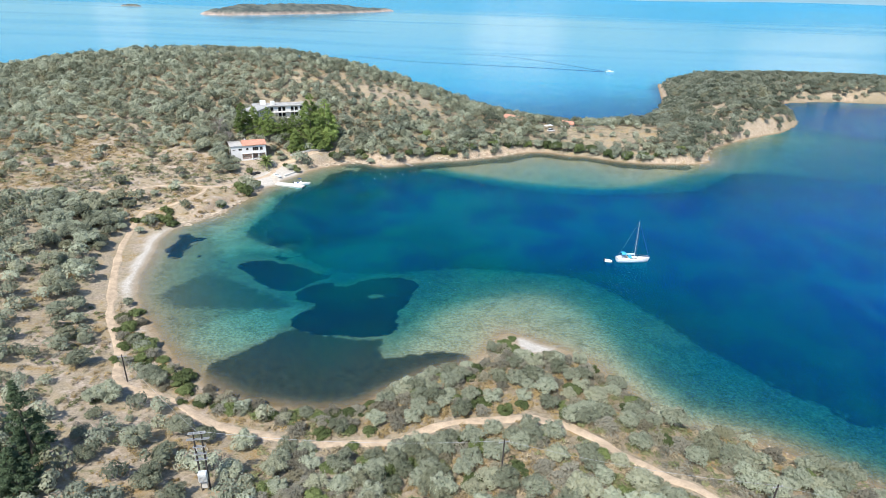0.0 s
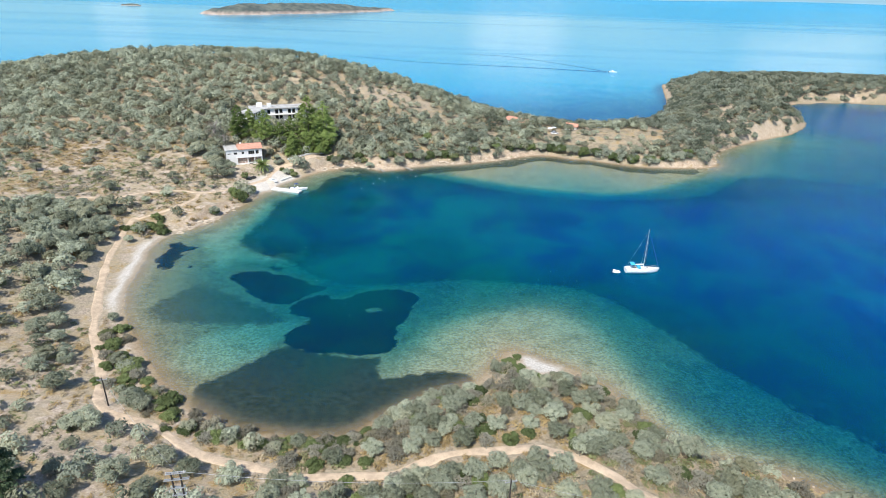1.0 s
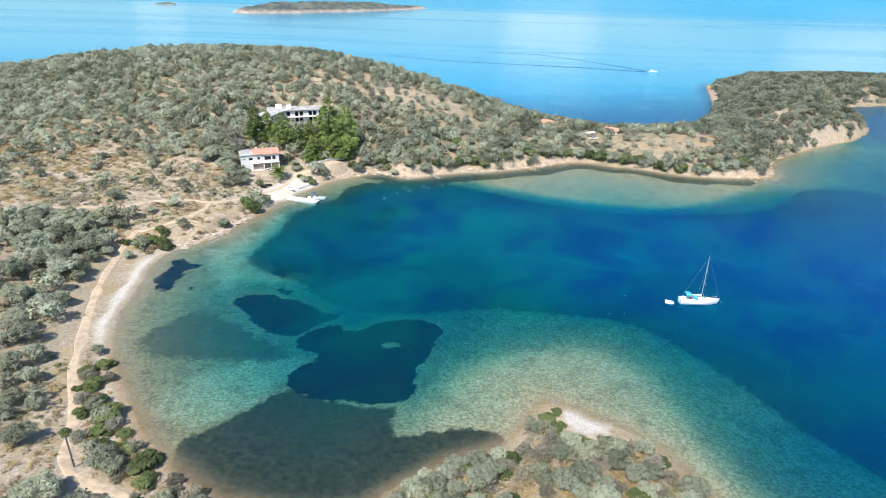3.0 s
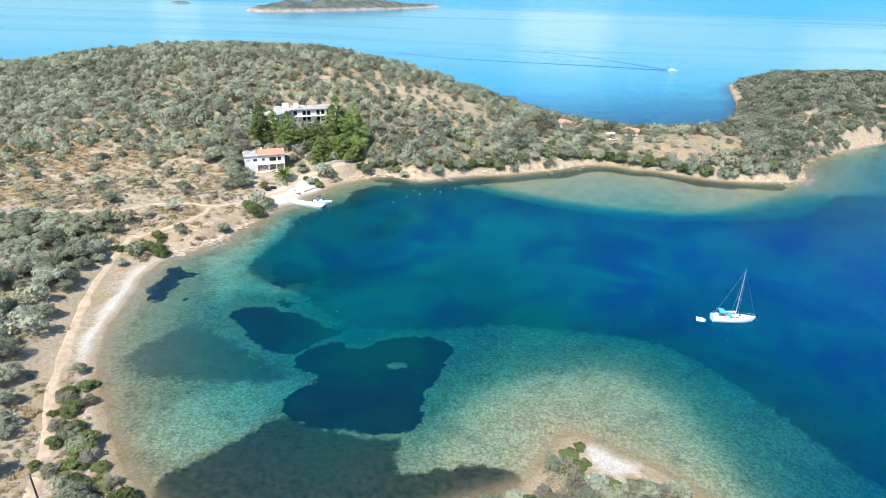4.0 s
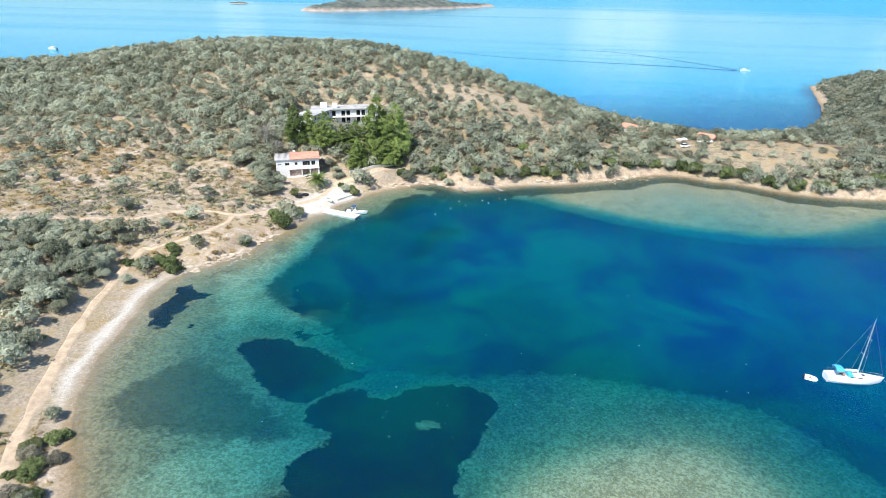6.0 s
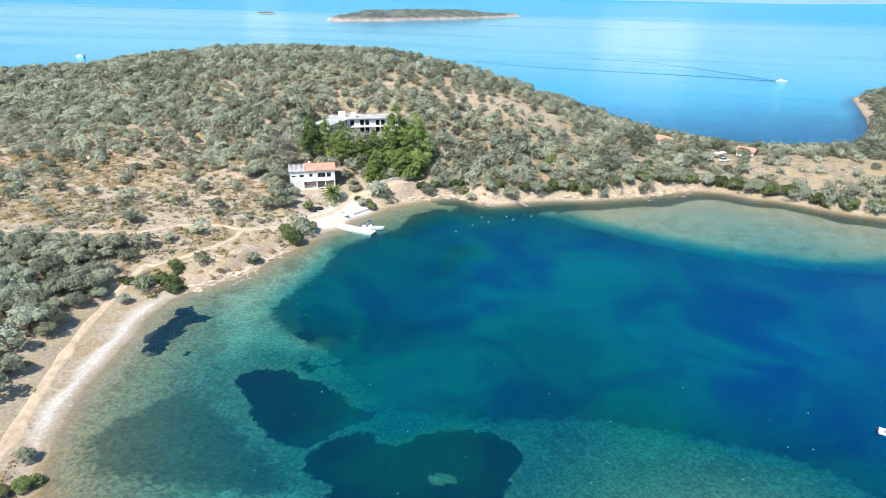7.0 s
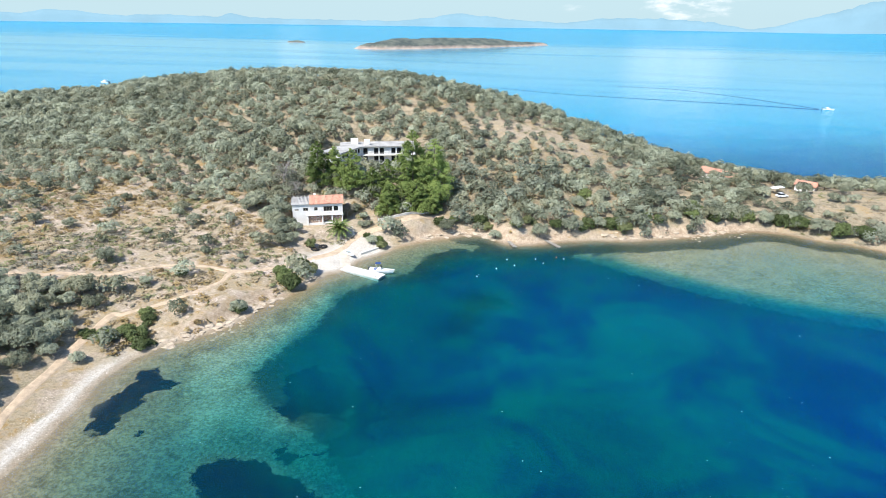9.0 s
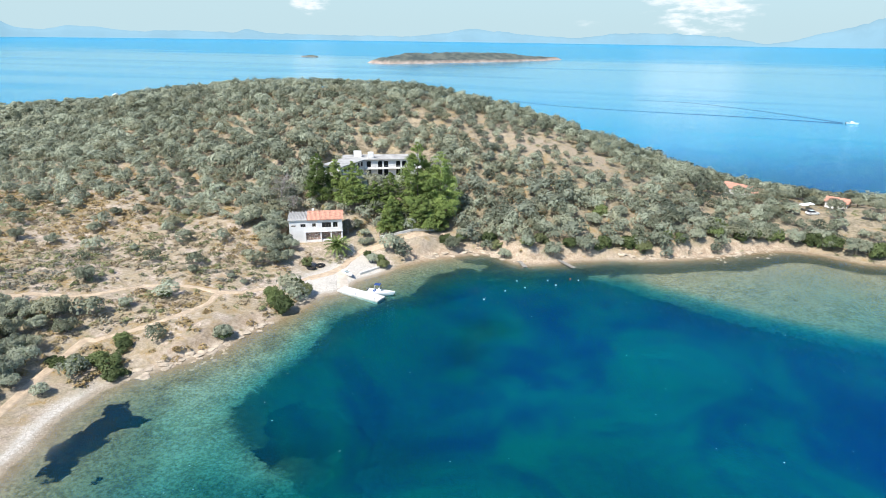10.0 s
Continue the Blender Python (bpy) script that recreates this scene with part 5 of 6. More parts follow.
def villa():
    """One white storey over a pillared loggia with rough masonry, front to the bay."""
    L, D, B, T = 14.6, 7.5, 4.6, 7.9
    e = thing("villa", -88.2, 235.6, 2.2, 25, "white two-storey villa with a terracotta roof above the landing", "house")
    windows = [(0.6, B + 1.5, 1.8, B + 1.9), (3.1, B + 1.3, 4.5, B + 2.2), (6.3, B + 1.3, 7.3, B + 2.3), (9.0, B + 1.0, 11.5, B + 2.5), (12.0, B + 1.0, 13.3, B + 2.5)]
    bays = [(4.5, 2.0, 8.4, B - 0.25), (8.8, 2.0, 11.2, B - 0.25), (11.6, 2.0, 14.2, B - 0.25)]
    front = wall_on(e, 0, 0, 0, 0, L, T, 0.3, windows + bays + [(9.3, 0.0, 10.7, 1.7)], PLASTER, False)
    for h in windows:
        window(front, *h, bars=2 if h[2] - h[0] > 2 else 1)
    wall_on(e, L, 0.3, 0, 90, D - 0.6, T, 0.3, [(2.2, B + 1.0, 3.6, B + 2.4)], PLASTER)
    wall_on(e, 0.0, D - 0.3, 0, -90, D - 0.6, T, 0.3, [(2.2, B + 1.0, 3.4, B + 2.3)], PLASTER)
    wall_on(e, L, D, 0, 180, L, T, 0.3, [], PLASTER)
    part("floor_slab", boxed(0.31, 0.31, B - 0.2, L - 0.31, D - 0.31, B), CONCRETE, e)
    part("floor_slab", boxed(0.31, 0.31, 1.75, L - 0.31, D - 0.31, 1.98), CONCRETE, e)
    for i, (a, _, b, _) in enumerate(bays):
        deep = 1.6 if i == 1 else 0.45
        part("masonry_panel", boxed(a - 0.1, deep, 1.99, b + 0.1, deep + 0.25, B - 0.21), BRICK_RED, e, "rough reddish stone infill")
        r = np.random.default_rng(40 + i)
        for k in range(int((b - a) * 9)):
            x, z, w = r.uniform(a, b - 0.5), r.uniform(2.0, B - 0.6), r.uniform(0.2, 0.5)
            part("stone", boxed(x, deep - r.uniform(0.03, 0.14), z, x + w, deep + 0.05, z + r.uniform(0.12, 0.3), bevel=0.02), (BRICK_RED, STONE, CONCRETE)[k % 3], front)
    for px in (4.3, 8.6, 11.4, 14.4):
        part("pillar", boxed(px - 0.2, -0.12, -0.6, px + 0.2, -0.003, B - 0.02, bevel=0.03), PLASTER, e)
    part("ledge", boxed(4.1, -0.35, B - 0.2, L + 0.1, -0.124, B - 0.04, bevel=0.03), PLASTER, e)
    part("door", boxed(9.35, 0.2, 0.0, 10.65, 0.26, 1.65), DARK, e, "dark doorway of the lower store")
    part("low_wall", boxed(3.4, -3.4, -0.8, 12.8, -3.1, 0.9, bevel=0.04), PLASTER, e, "white garden wall before the house")
    # roofs: grey sheet on the west end, tiles on the rest
    g = bmesh.new()
    box(g, -0.3, -0.35, T, 4.9, D + 0.3, T + 0.16)
    for i in range(13):
        tube(g, (-0.25 + i * 0.41, -0.35, T + 0.2), (-0.25 + i * 0.41, D + 0.3, T + 0.5), 0.07, 0.07, 5)
    part("roof", g, GREY_TILE, e, "grey sheet roof over the west end")
    part("roof", tiled_roof(4.95, -0.45, L + 0.4, D + 0.4, T + 0.16, 1.35), TILE, e, "terracotta tiled roof")
    part("chimney", boxed(6.2, 4.2, T + 0.4, 6.9, 4.9, T + 2.0, bevel=0.03), PLASTER, e)
    return e


def hotel():
    """Empty three-storey concrete block in two wings with a flat roof."""
    e = thing("hotel_block", -81.8, 275.0, 11.7, 24, "abandoned pale flat-roofed hotel block behind pines", "hotel building")
    H, S = 8.4, 2.8
    L, D = 19.0, 7.5
    holes = []
    for s in range(3):
        for x in (0.9, 4.6, 6.6, 10.6, 12.6, 15.2, 17.0):
            holes.append((x, s * S + 0.3, x + 1.45, s * S + 2.35))
    def fitted(o, hs):
        for h in hs:
            window(o, *h, bars=1, frame_mat=DARK, mat=GLASS_DARK, depth=0.2)
    o = wall_on(e, 0, 0, 0, 0, L, H, 0.3, holes, PLASTER, False)
    fitted(o, holes)
    wall_on(e, L, 0.3, 0, 90, D - 0.6, H, 0.3, [], PLASTER, False)
    wall_on(e, L, D, 0, 180, L + 6.5, H, 0.3, [(2, 0.9 + S, 3.4, 2.3 + S)], PLASTER, False)
    for s in (1, 2):
        part("storey_slab", boxed(-0.05, -1.15, s * S - 0.2, L + 0.2, -0.004, s * S + 0.02, bevel=0.02), CONCRETE, e, "projecting balcony slab")
        part("railing", tubed(((0, -1.1, s * S + 0.95), (L, -1.1, s * S + 0.95), 0.03, 0.03, 4), *[((x, -1.1, s * S), (x, -1.1, s * S + 0.95), 0.02, 0.02, 4) for x in np.arange(0, L + 0.1, 1.9)]), STEEL, e)
        part("storey_floor", boxed(0.31, 0.31, s * S - 0.2, L - 0.31, D - 0.31, s * S), OLD_CONCRETE, e)
    roof = part("roof", boxed(-6.9, -0.7, H, L + 0.6, D + 0.5, H + 0.32, bevel=0.03), OLD_CONCRETE, e, "flat grey concrete roof slab")
    for x, y, w in ((-3.2, 3.4, 2.6), (1.4, 1.2, 1.9)):
        part("roof_tank_room", boxed(x, y, H + 0.33, x + w, y + 1.7, H + 2.2, bevel=0.05), PLASTER, roof)
    # west wing towards the bay
    W, Wd = 13.0, 6.4
    wing = part("wing_wall", pierced_wall(W, H, 0.3, hs := [(x, s * S + 0.9, x + 1.3, s * S + 2.4) for s in range(3) for x in (1.4, 3.8, 6.6, 9.4, 11.2)]), PLASTER, e)
    wing.matrix_local = pose(0, -0.002, 0, 0, 0, -124) @ Matrix.Diagonal((1, 1, 1, 1)) @ pose(W, 0, 0, 0, 0, 180)
    fitted(wing, hs)
    ex, ey = math.cos(radians(-124)) * W, math.sin(radians(-124)) * W
    end_holes = [(1.0, s * S + 0.6, 2.4, s * S + 2.5) for s in (0, 1, 2)]
    endw = part("wing_end_wall", pierced_wall(Wd, H, 0.3, end_holes), PLASTER, e)
    endw.matrix_local = pose(ex, ey, 0, 0, 0, -124 - 90) @ pose(Wd, 0, 0, 0, 0, 180)
    fitted(endw, end_holes)
    bx, by = ex + math.cos(radians(-214)) * Wd, ey + math.sin(radians(-214)) * Wd
    backw = part("wing_back_wall", pierced_wall(W, H, 0.3, [(2, 4.0, 3.4, 5.5), (8, 4.0, 9.4, 5.5)]), PLASTER, e)
    backw.matrix_local = pose(bx, by, 0, 0, 0, -124 + 180)
    r2 = part("wing_roof", boxed(-0.6, -0.6, H + 0.01, W + 0.7, Wd + 0.6, H + 0.30, bevel=0.03), OLD_CONCRETE, e)
    r2.matrix_local = pose(ex, ey, 0, 0, 0, -124 + 180) @ pose(0, -0.0, 0.0)
    return e


def shore_house(x, y, turn, L, D, H, label, roof_rise=1.2):
    e = thing("shore_house", x, y, z_at(x, y) - 0.2, turn, label, "house", "red-roofed houses")
    wall_on(e, 0, 0, 0, 0, L, H, 0.25, [(1.0, 1.0, 2.2, 2.2), (L * 0.45, 0.0, L * 0.45 + 1.0, 2.1), (L - 2.4, 1.0, L - 1.2, 2.2)], PLASTER)
    wall_on(e, L, 0.25, 0, 90, D - 0.5, H, 0.25, [(1.5, 1.0, 2.6, 2.2)], PLASTER)
    wall_on(e, 0, D - 0.25, 0, -90, D - 0.5, H, 0.25, [(1.5, 1.0, 2.6, 2.2)], PLASTER)
    wall_on(e, L, D, 0, 180, L, H, 0.25, [], PLASTER)
    part("roof", tiled_roof(-0.5, -0.5, L + 0.5, D + 0.5, H + 0.16, roof_rise), TILE, e, "pale terracotta tiled roof")
    return e


sailing_yacht(61.9, 152.4, 3.0)
dinghy(54.3, 151.6, 0.0, -20, WHITE_HULL, "white inflatable dinghy tied astern of the yacht")
villa()
hotel()
shore_house(38.0, 333.5, -40, 15.5, 8.0, 2.9, "low white house with a wide terracotta roof among olives")
shore_house(71.5, 326.0, -28, 6.6, 5.0, 2.6, "small red-roofed cottage among olives on the isthmus")
motor_boat(-54.6, 218.1, 0.0, 6, 6.2, "white open motor boat moored at the concrete pier", False)
motor_boat(176.0, 617.0, 0.0, -5, 8.0, "white cabin cruiser under way on the open sea")
motor_boat(-468.0, 582.0, 0.0, 170, 11.0, "white cabin cruiser off the far shore")



def parasol(x, y):
    e = thing("parasol", x, y, z_at(x, y), 0, "open white parasol on the terrace among olives", "parasol", "white parasols")
    part("pole", tubed(((0, 0, -0.1), (0, 0, 2.5), 0.035, 0.03, 6)), GREY_WOOD, e)
    ring = [(1.5 * math.cos(q), 1.5 * math.sin(q), 2.1) for q in (2 * math.pi * i / 8 for i in range(8))]
    bm = loft([ring, [(p[0] * 0.08, p[1] * 0.08, 2.65) for p in ring]], False)
    part("canopy", bm, WHITE_HULL, e)


def parked_car(x, y, turn):
    e = thing("parked_car", x, y, z_at(x, y) + 0.02, turn, "small white car parked beside the terrace", "car")
    body = part("body", loft([[(-2.0, -0.8, 0.35), (-2.0, -0.8, 0.85), (-2.0, 0.8, 0.85), (-2.0, 0.8, 0.35)], [(-1.8, -0.85, 0.28), (-1.8, -0.85, 0.95), (-1.8, 0.85, 0.95), (-1.8, 0.85, 0.28)],
                              [(1.6, -0.85, 0.28), (1.6, -0.85, 0.85), (1.6, 0.85, 0.85), (1.6, 0.85, 0.28)], [(2.0, -0.75, 0.35), (2.0, -0.75, 0.7), (2.0, 0.75, 0.7), (2.0, 0.75, 0.35)]]), WHITE_HULL, e)
    cab = part("cabin", loft([[(-1.7, -0.78, 0.94), (-1.7, 0.78, 0.94), (0.8, 0.78, 0.9), (0.8, -0.78, 0.9)], [(-1.35, -0.62, 1.48), (-1.35, 0.62, 1.48), (0.15, 0.62, 1.48), (0.15, -0.62, 1.48)]]), DARK, e, "dark glazed cabin")
    part("roof", boxed(-1.34, -0.6, 1.485, 0.14, 0.6, 1.52, bevel=0.01), WHITE_HULL, cab)
    for wx_ in (-1.25, 1.25):
        for side in (-1, 1):
            w = part("wheel", tubed(((wx_, side * 0.68, 0.31), (wx_, side * 0.87, 0.31), 0.31, 0.31, 14)), RUBBER, e)
            part("rim", tubed(((wx_, side * 0.86, 0.31), (wx_, side * 0.885, 0.31), 0.19, 0.17, 10)), ALLOY, w)


parasol(60.2, 310.5)
parasol(62.6, 312.4)
parked_car(62.5, 308.2, 20)

# landing: pier, ramp, beached boat, tyres
e = thing("pier", -63.3, 217.0, 0, -14, "low pale concrete landing pier", "pier")
part("deck_slab", boxed(-1.4, -1.6, 0.2, 10.6, 1.6, 0.55, bevel=0.06), PALE_SLAB, e)
part("base", boxed(-1.2, -1.45, -0.9, 10.4, 1.45, 0.2), CONCRETE, e)
for bx in (4.0, 9.5):
    part("bollard", tubed(((bx, -1.3, 0.55), (bx, -1.3, 0.9), 0.14, 0.11, 8)), STEEL, e)
ribbon("path", [(-64.6, 218.3), (-66.6, 222.5), (-69.2, 226.5), (-70.4, 231.6), (-70.1, 236.3), (-72.5, 240.5)], 3.0, "pale trodden path up from the pier", PALE_PATH, 0.08)
e = thing("low_wall", -62.2, 229.7, z_at(-62.2, 229.7), 60, "low pale concrete wall on the landing beach", "wall")
part("slab", boxed(-3.2, -0.35, -0.6, 3.2, 0.35, 0.55, bevel=0.05), PALE_SLAB, e)
e = thing("rowing_boat", -66.3, 225.0, z_at(-66.3, 225.0) + 0.25, -35, "small white rowing boat pulled up on the landing", "rowing boat")
part("hull", loft(hull_sections(4.0, 1.5, 0.5, 0.25, 9, 0.8, 0.15)), WHITE_HULL, e)
part("inside", boxed(-1.7, -0.5, 0.49, 1.0, 0.5, 0.53, bevel=0.01), plain("grey_green_boat_interior", (0.30, 0.36, 0.36), 0.7), e)
for tx_ in (-0.9, 0.2):
    part("thwart", boxed(tx_, -0.62, 0.53, tx_ + 0.25, 0.62, 0.58), GREY_WOOD, e)
for x, y in ((-76.2, 224.6), (-75.0, 227.2)):
    bm = bmesh.new()
    for k in range(14):
        a, b = 2 * math.pi * k / 14, 2 * math.pi * (k + 1) / 14
        tube(bm, (0.95 * math.cos(a), 0.95 * math.sin(a), 0.3), (0.95 * math.cos(b), 0.95 * math.sin(b), 0.3), 0.3, 0.3, 8)
    o = part("tyre", bm, RUBBER, None)
    tagged(o, "large black tyre lying on the landing ground", "tyre", "tyres")
    o.location = (x, y, z_at(x, y) - 0.02)
e = thing("storage_box", -75.8, 210.3, z_at(-75.8, 210.3) - 0.05, 20, "white plastic storage box under the bushes", "box")
part("body", boxed(-0.6, -0.5, 0, 0.6, 0.5, 1.0, bevel=0.05), WHITE_HULL, e)
part("lid", boxed(-0.66, -0.56, 1.0, 0.66, 0.56, 1.12, bevel=0.03), WHITE_HULL, e)

# wooden jetties on the north shore
for x, y, tn, n in ((-15.2, 253.0, -47, 7), (-25.6, 248.9, -60, 5)):
    e = thing("jetty", x, y, 0, tn, "short weathered wooden jetty", "jetty", "wooden jetties")
    for i in range(n * 3):
        part("plank", boxed(i * 0.33, -0.6, 0.50, i * 0.33 + 0.29, 0.6, 0.55), GREY_WOOD, e)
    for i in range(0, n + 1, 2):
        for sy in (-0.5, 0.5):
            part("post", tubed(((i * 0.98, sy, -1.0), (i * 0.98, sy, 0.5), 0.08, 0.07, 6)), GREY_WOOD, e)
buoy_mesh = {}
for i, (x, y) in enumerate(((-24.2, 235.6), (-21.6, 231.9), (-16.6, 238.0), (-14.3, 235.7), (-11.1, 240.9), (-9.0, 240.4), (-26.0, 228.4), (-30, 222))):
    mat = ORANGE if i in (4,) else WHITE_HULL
    if mat.name not in buoy_mesh:
        bm = bmesh.new()
        bmesh.ops.create_icosphere(bm, subdivisions=2, radius=0.18, matrix=Matrix.Diagonal((1, 1, 0.8, 1)))
        tube(bm, (0, 0, 0.10), (0, 0, 0.28), 0.04, 0.03, 6)
        me = bpy.data.meshes.new("buoy")
        bm.to_mesh(me)
        bm.free()
        me.materials.append(mat)
        buoy_mesh[mat.name] = me
    o = tagged(new("mooring_buoy", buoy_mesh[mat.name]), "small orange mooring buoy on the water" if mat is ORANGE else "small white mooring buoy on the water", "buoy", "mooring buoys")
    o.location = (x, y, 0.05)

# pale flecks adrift on the bay
fr_ = np.random.default_rng(77)
fx_, fy_ = fr_.uniform(-75, 60, 260), fr_.uniform(120, 250, 260)
afloat = (shore_distance(fx_, fy_) < -9) & (fy_ > 118)
fx_, fy_ = fx_[afloat], fy_[afloat]
q = np.linspace(0, 2 * math.pi, 7)[:-1]
fleck = []
for i in range(5):
    rad_ = fr_.uniform(0.5, 1.2, 6)
    rim_ = np.stack([np.cos(q) * rad_, np.sin(q) * rad_ * 0.55, np.zeros(6)], 1)
    fleck.append((np.concatenate([rim_, [[0, 0, 0.04]]]), np.array([[a, (a + 1) % 6, 6] for a in range(6)])))
joined("floating_foam", "pale flecks of foam adrift on the bay", "foam", fleck, fx_, fy_, np.full(len(fx_), 0.03), fr_.uniform(0.04, 0.30, len(fx_)) ** 1.3, fr_.uniform(-0.6, 0.9, len(fx_)), plain("pale_foam", (0.26, 0.42, 0.44), 0.7))

# garden wall and fence above the drive
e = thing("garden_wall", -66.5, 249.5, 0, 0, "low white roadside wall with a post fence", "wall")
wl_pts = spline([(-65.6, 246.3), (-61.5, 248.6), (-57.5, 252.2), (-54.3, 255.6), (-51.5, 259.0)], False, 6)
for a, b in zip(wl_pts, wl_pts[1:]):
    za, zb = z_at(*a), z_at(*b)
    bm = bmesh.new()
    d = Vector((b[0] - a[0], b[1] - a[1], 0)).normalized()
    nn = Vector((-d.y, d.x, 0)) * 0.2
    pa, pb = Vector((a[0] + 66.5, a[1] - 249.5, za)), Vector((b[0] + 66.5, b[1] - 249.5, zb))
    lo, up = Vector((0, 0, -0.5)), Vector((0, 0, 0.7))
    vs = [bm.verts.new(p + q + r_) for p in (pa, pb) for q in (nn, -nn) for r_ in (lo, up)]
    bmesh.ops.convex_hull(bm, input=vs)
    part("wall_section", bm, PALE_SLAB, e)
    part("fence_post", tubed(((*(pa + nn * 2.4 + Vector((0, 0, -0.3))),), (*(pa + nn * 2.4 + Vector((0, 0, 1.5))),), 0.06, 0.06, 5)), GREY_WOOD, e)


# ---- power line ----
def pole(x, y, tall, z=None):
    e = thing("power_pole", x, y, z_at(x, y) if z is None else z, 15, "dark creosoted wooden power pole", "power pole", "power poles")
    part("post", tubed(((0, 0, -0.5), (0, 0, tall), 0.15, 0.11, 8)), POLE_WOOD, e)
    part("crossarm", boxed(-0.9, -0.06, tall - 0.5, 0.9, 0.06, tall - 0.38), STEEL, e)
    for k in (-0.8, 0, 0.8):
        part("insulator", tubed(((k, 0, tall - 0.38), (k, 0, tall - 0.15), 0.05, 0.035, 6)), PALE_SLAB, e)
    return (x, y, e.location.z + tall - 0.15)


def transformer_mast(x, y):
    z = z_at(x, y)
    e = thing("transformer_mast", x, y, z, 10, "twin-pole power mast with a transformer and steel crossarms", "power mast")
    T = 11.0
    for k in (-0.55, 0.55):
        part("post", tubed(((k, 0, -0.5), (k, 0, T), 0.16, 0.12, 8)), POLE_WOOD, e)
    for zz, w in ((T - 0.1, 1.25), (T - 1.2, 1.6), (T - 2.6, 0.9), (T - 3.9, 0.9), (T - 5.0, 0.9)):
        part("crossarm", boxed(-w, -0.2, zz, w, -0.08, zz + 0.12), STEEL, e)
        part("crossarm", boxed(-w, 0.08, zz, w, 0.2, zz + 0.12), STEEL, e)
    for zz in (T - 2.6, T - 3.9):
        part("brace", tubed(((-0.55, -0.2, zz - 1.1), (0.55, -0.2, zz), 0.03, 0.03, 4), ((0.55, -0.2, zz - 1.1), (-0.55, -0.2, zz), 0.03, 0.03, 4)), STEEL, e)
    for k in (-1.1, -0.35, 0.35, 1.1):
        part("insulator", tubed(((k, -0.14, T + 0.02), (k, -0.14, T + 0.35), 0.07, 0.04, 6)), PALE_SLAB, e)
        part("insulator", tubed(((k, -0.25, T - 3.0), (k, -0.25, T - 2.65), 0.07, 0.04, 6)), PALE_SLAB, e)
    tr = part("transformer", boxed(-0.6, -1.15, 2.6, 0.6, -0.25, 4.2, bevel=0.06), plain("pale_transformer_paint", (0.70, 0.71, 0.70), 0.5, 0.2), e)
    for i in range(6):
        part("cooling_fin", boxed(-0.45 + i * 0.17, -1.2, 2.75, -0.41 + i * 0.17, -1.052, 3.7), STEEL, tr)
    for k in (-0.3, 0, 0.3):
        part("bushing", tubed(((k, -0.65, 3.9), (k, -0.65, 4.35), 0.06, 0.04, 6)), PALE_SLAB, tr)
    part("cabinet", boxed(-0.35, -0.75, 1.1, 0.45, -0.2, 2.2, bevel=0.03), PALE_SLAB, e)
    return (x, y, z + T + 0.3)


mast_top = transformer_mast(-32.8, 53.7)
tops = [pole(-60.2, 84.2, 6.4), None, pole(11.8, 55.5, 7.4), pole(50.5, 50.0, 6.8)]


def wire(a, b, sag):
    cu = bpy.data.curves.new("power_line", "CURVE")
    cu.dimensions, cu.bevel_depth, cu.bevel_resolution = "3D", 0.02, 1
    sp = cu.splines.new("POLY")
    sp.points.add(16)
    for i in range(17):
        f = i / 16
        sp.points[i].co = (a[0] + (b[0] - a[0]) * f, a[1] + (b[1] - a[1]) * f, a[2] + (b[2] - a[2]) * f - sag * 4 * f * (1 - f), 1)
    cu.materials.append(STEEL)
    return tagged(new("power_line", cu), "thin overhead power wire between poles", "wire", "power wires")


for off in (0.0,):
    q = lambda p: (p[0] + off * 0.3, p[1] + off, p[2])
    wire(q(tops[0]), q(mast_top), 0.8)
    wire(q(mast_top), q(tops[2]), 1.2)
    wire(q(tops[2]), q(tops[3]), 1.0)
    wire(q(tops[3]), (100 + off * 0.3, 38 + off, 14), 1.2)


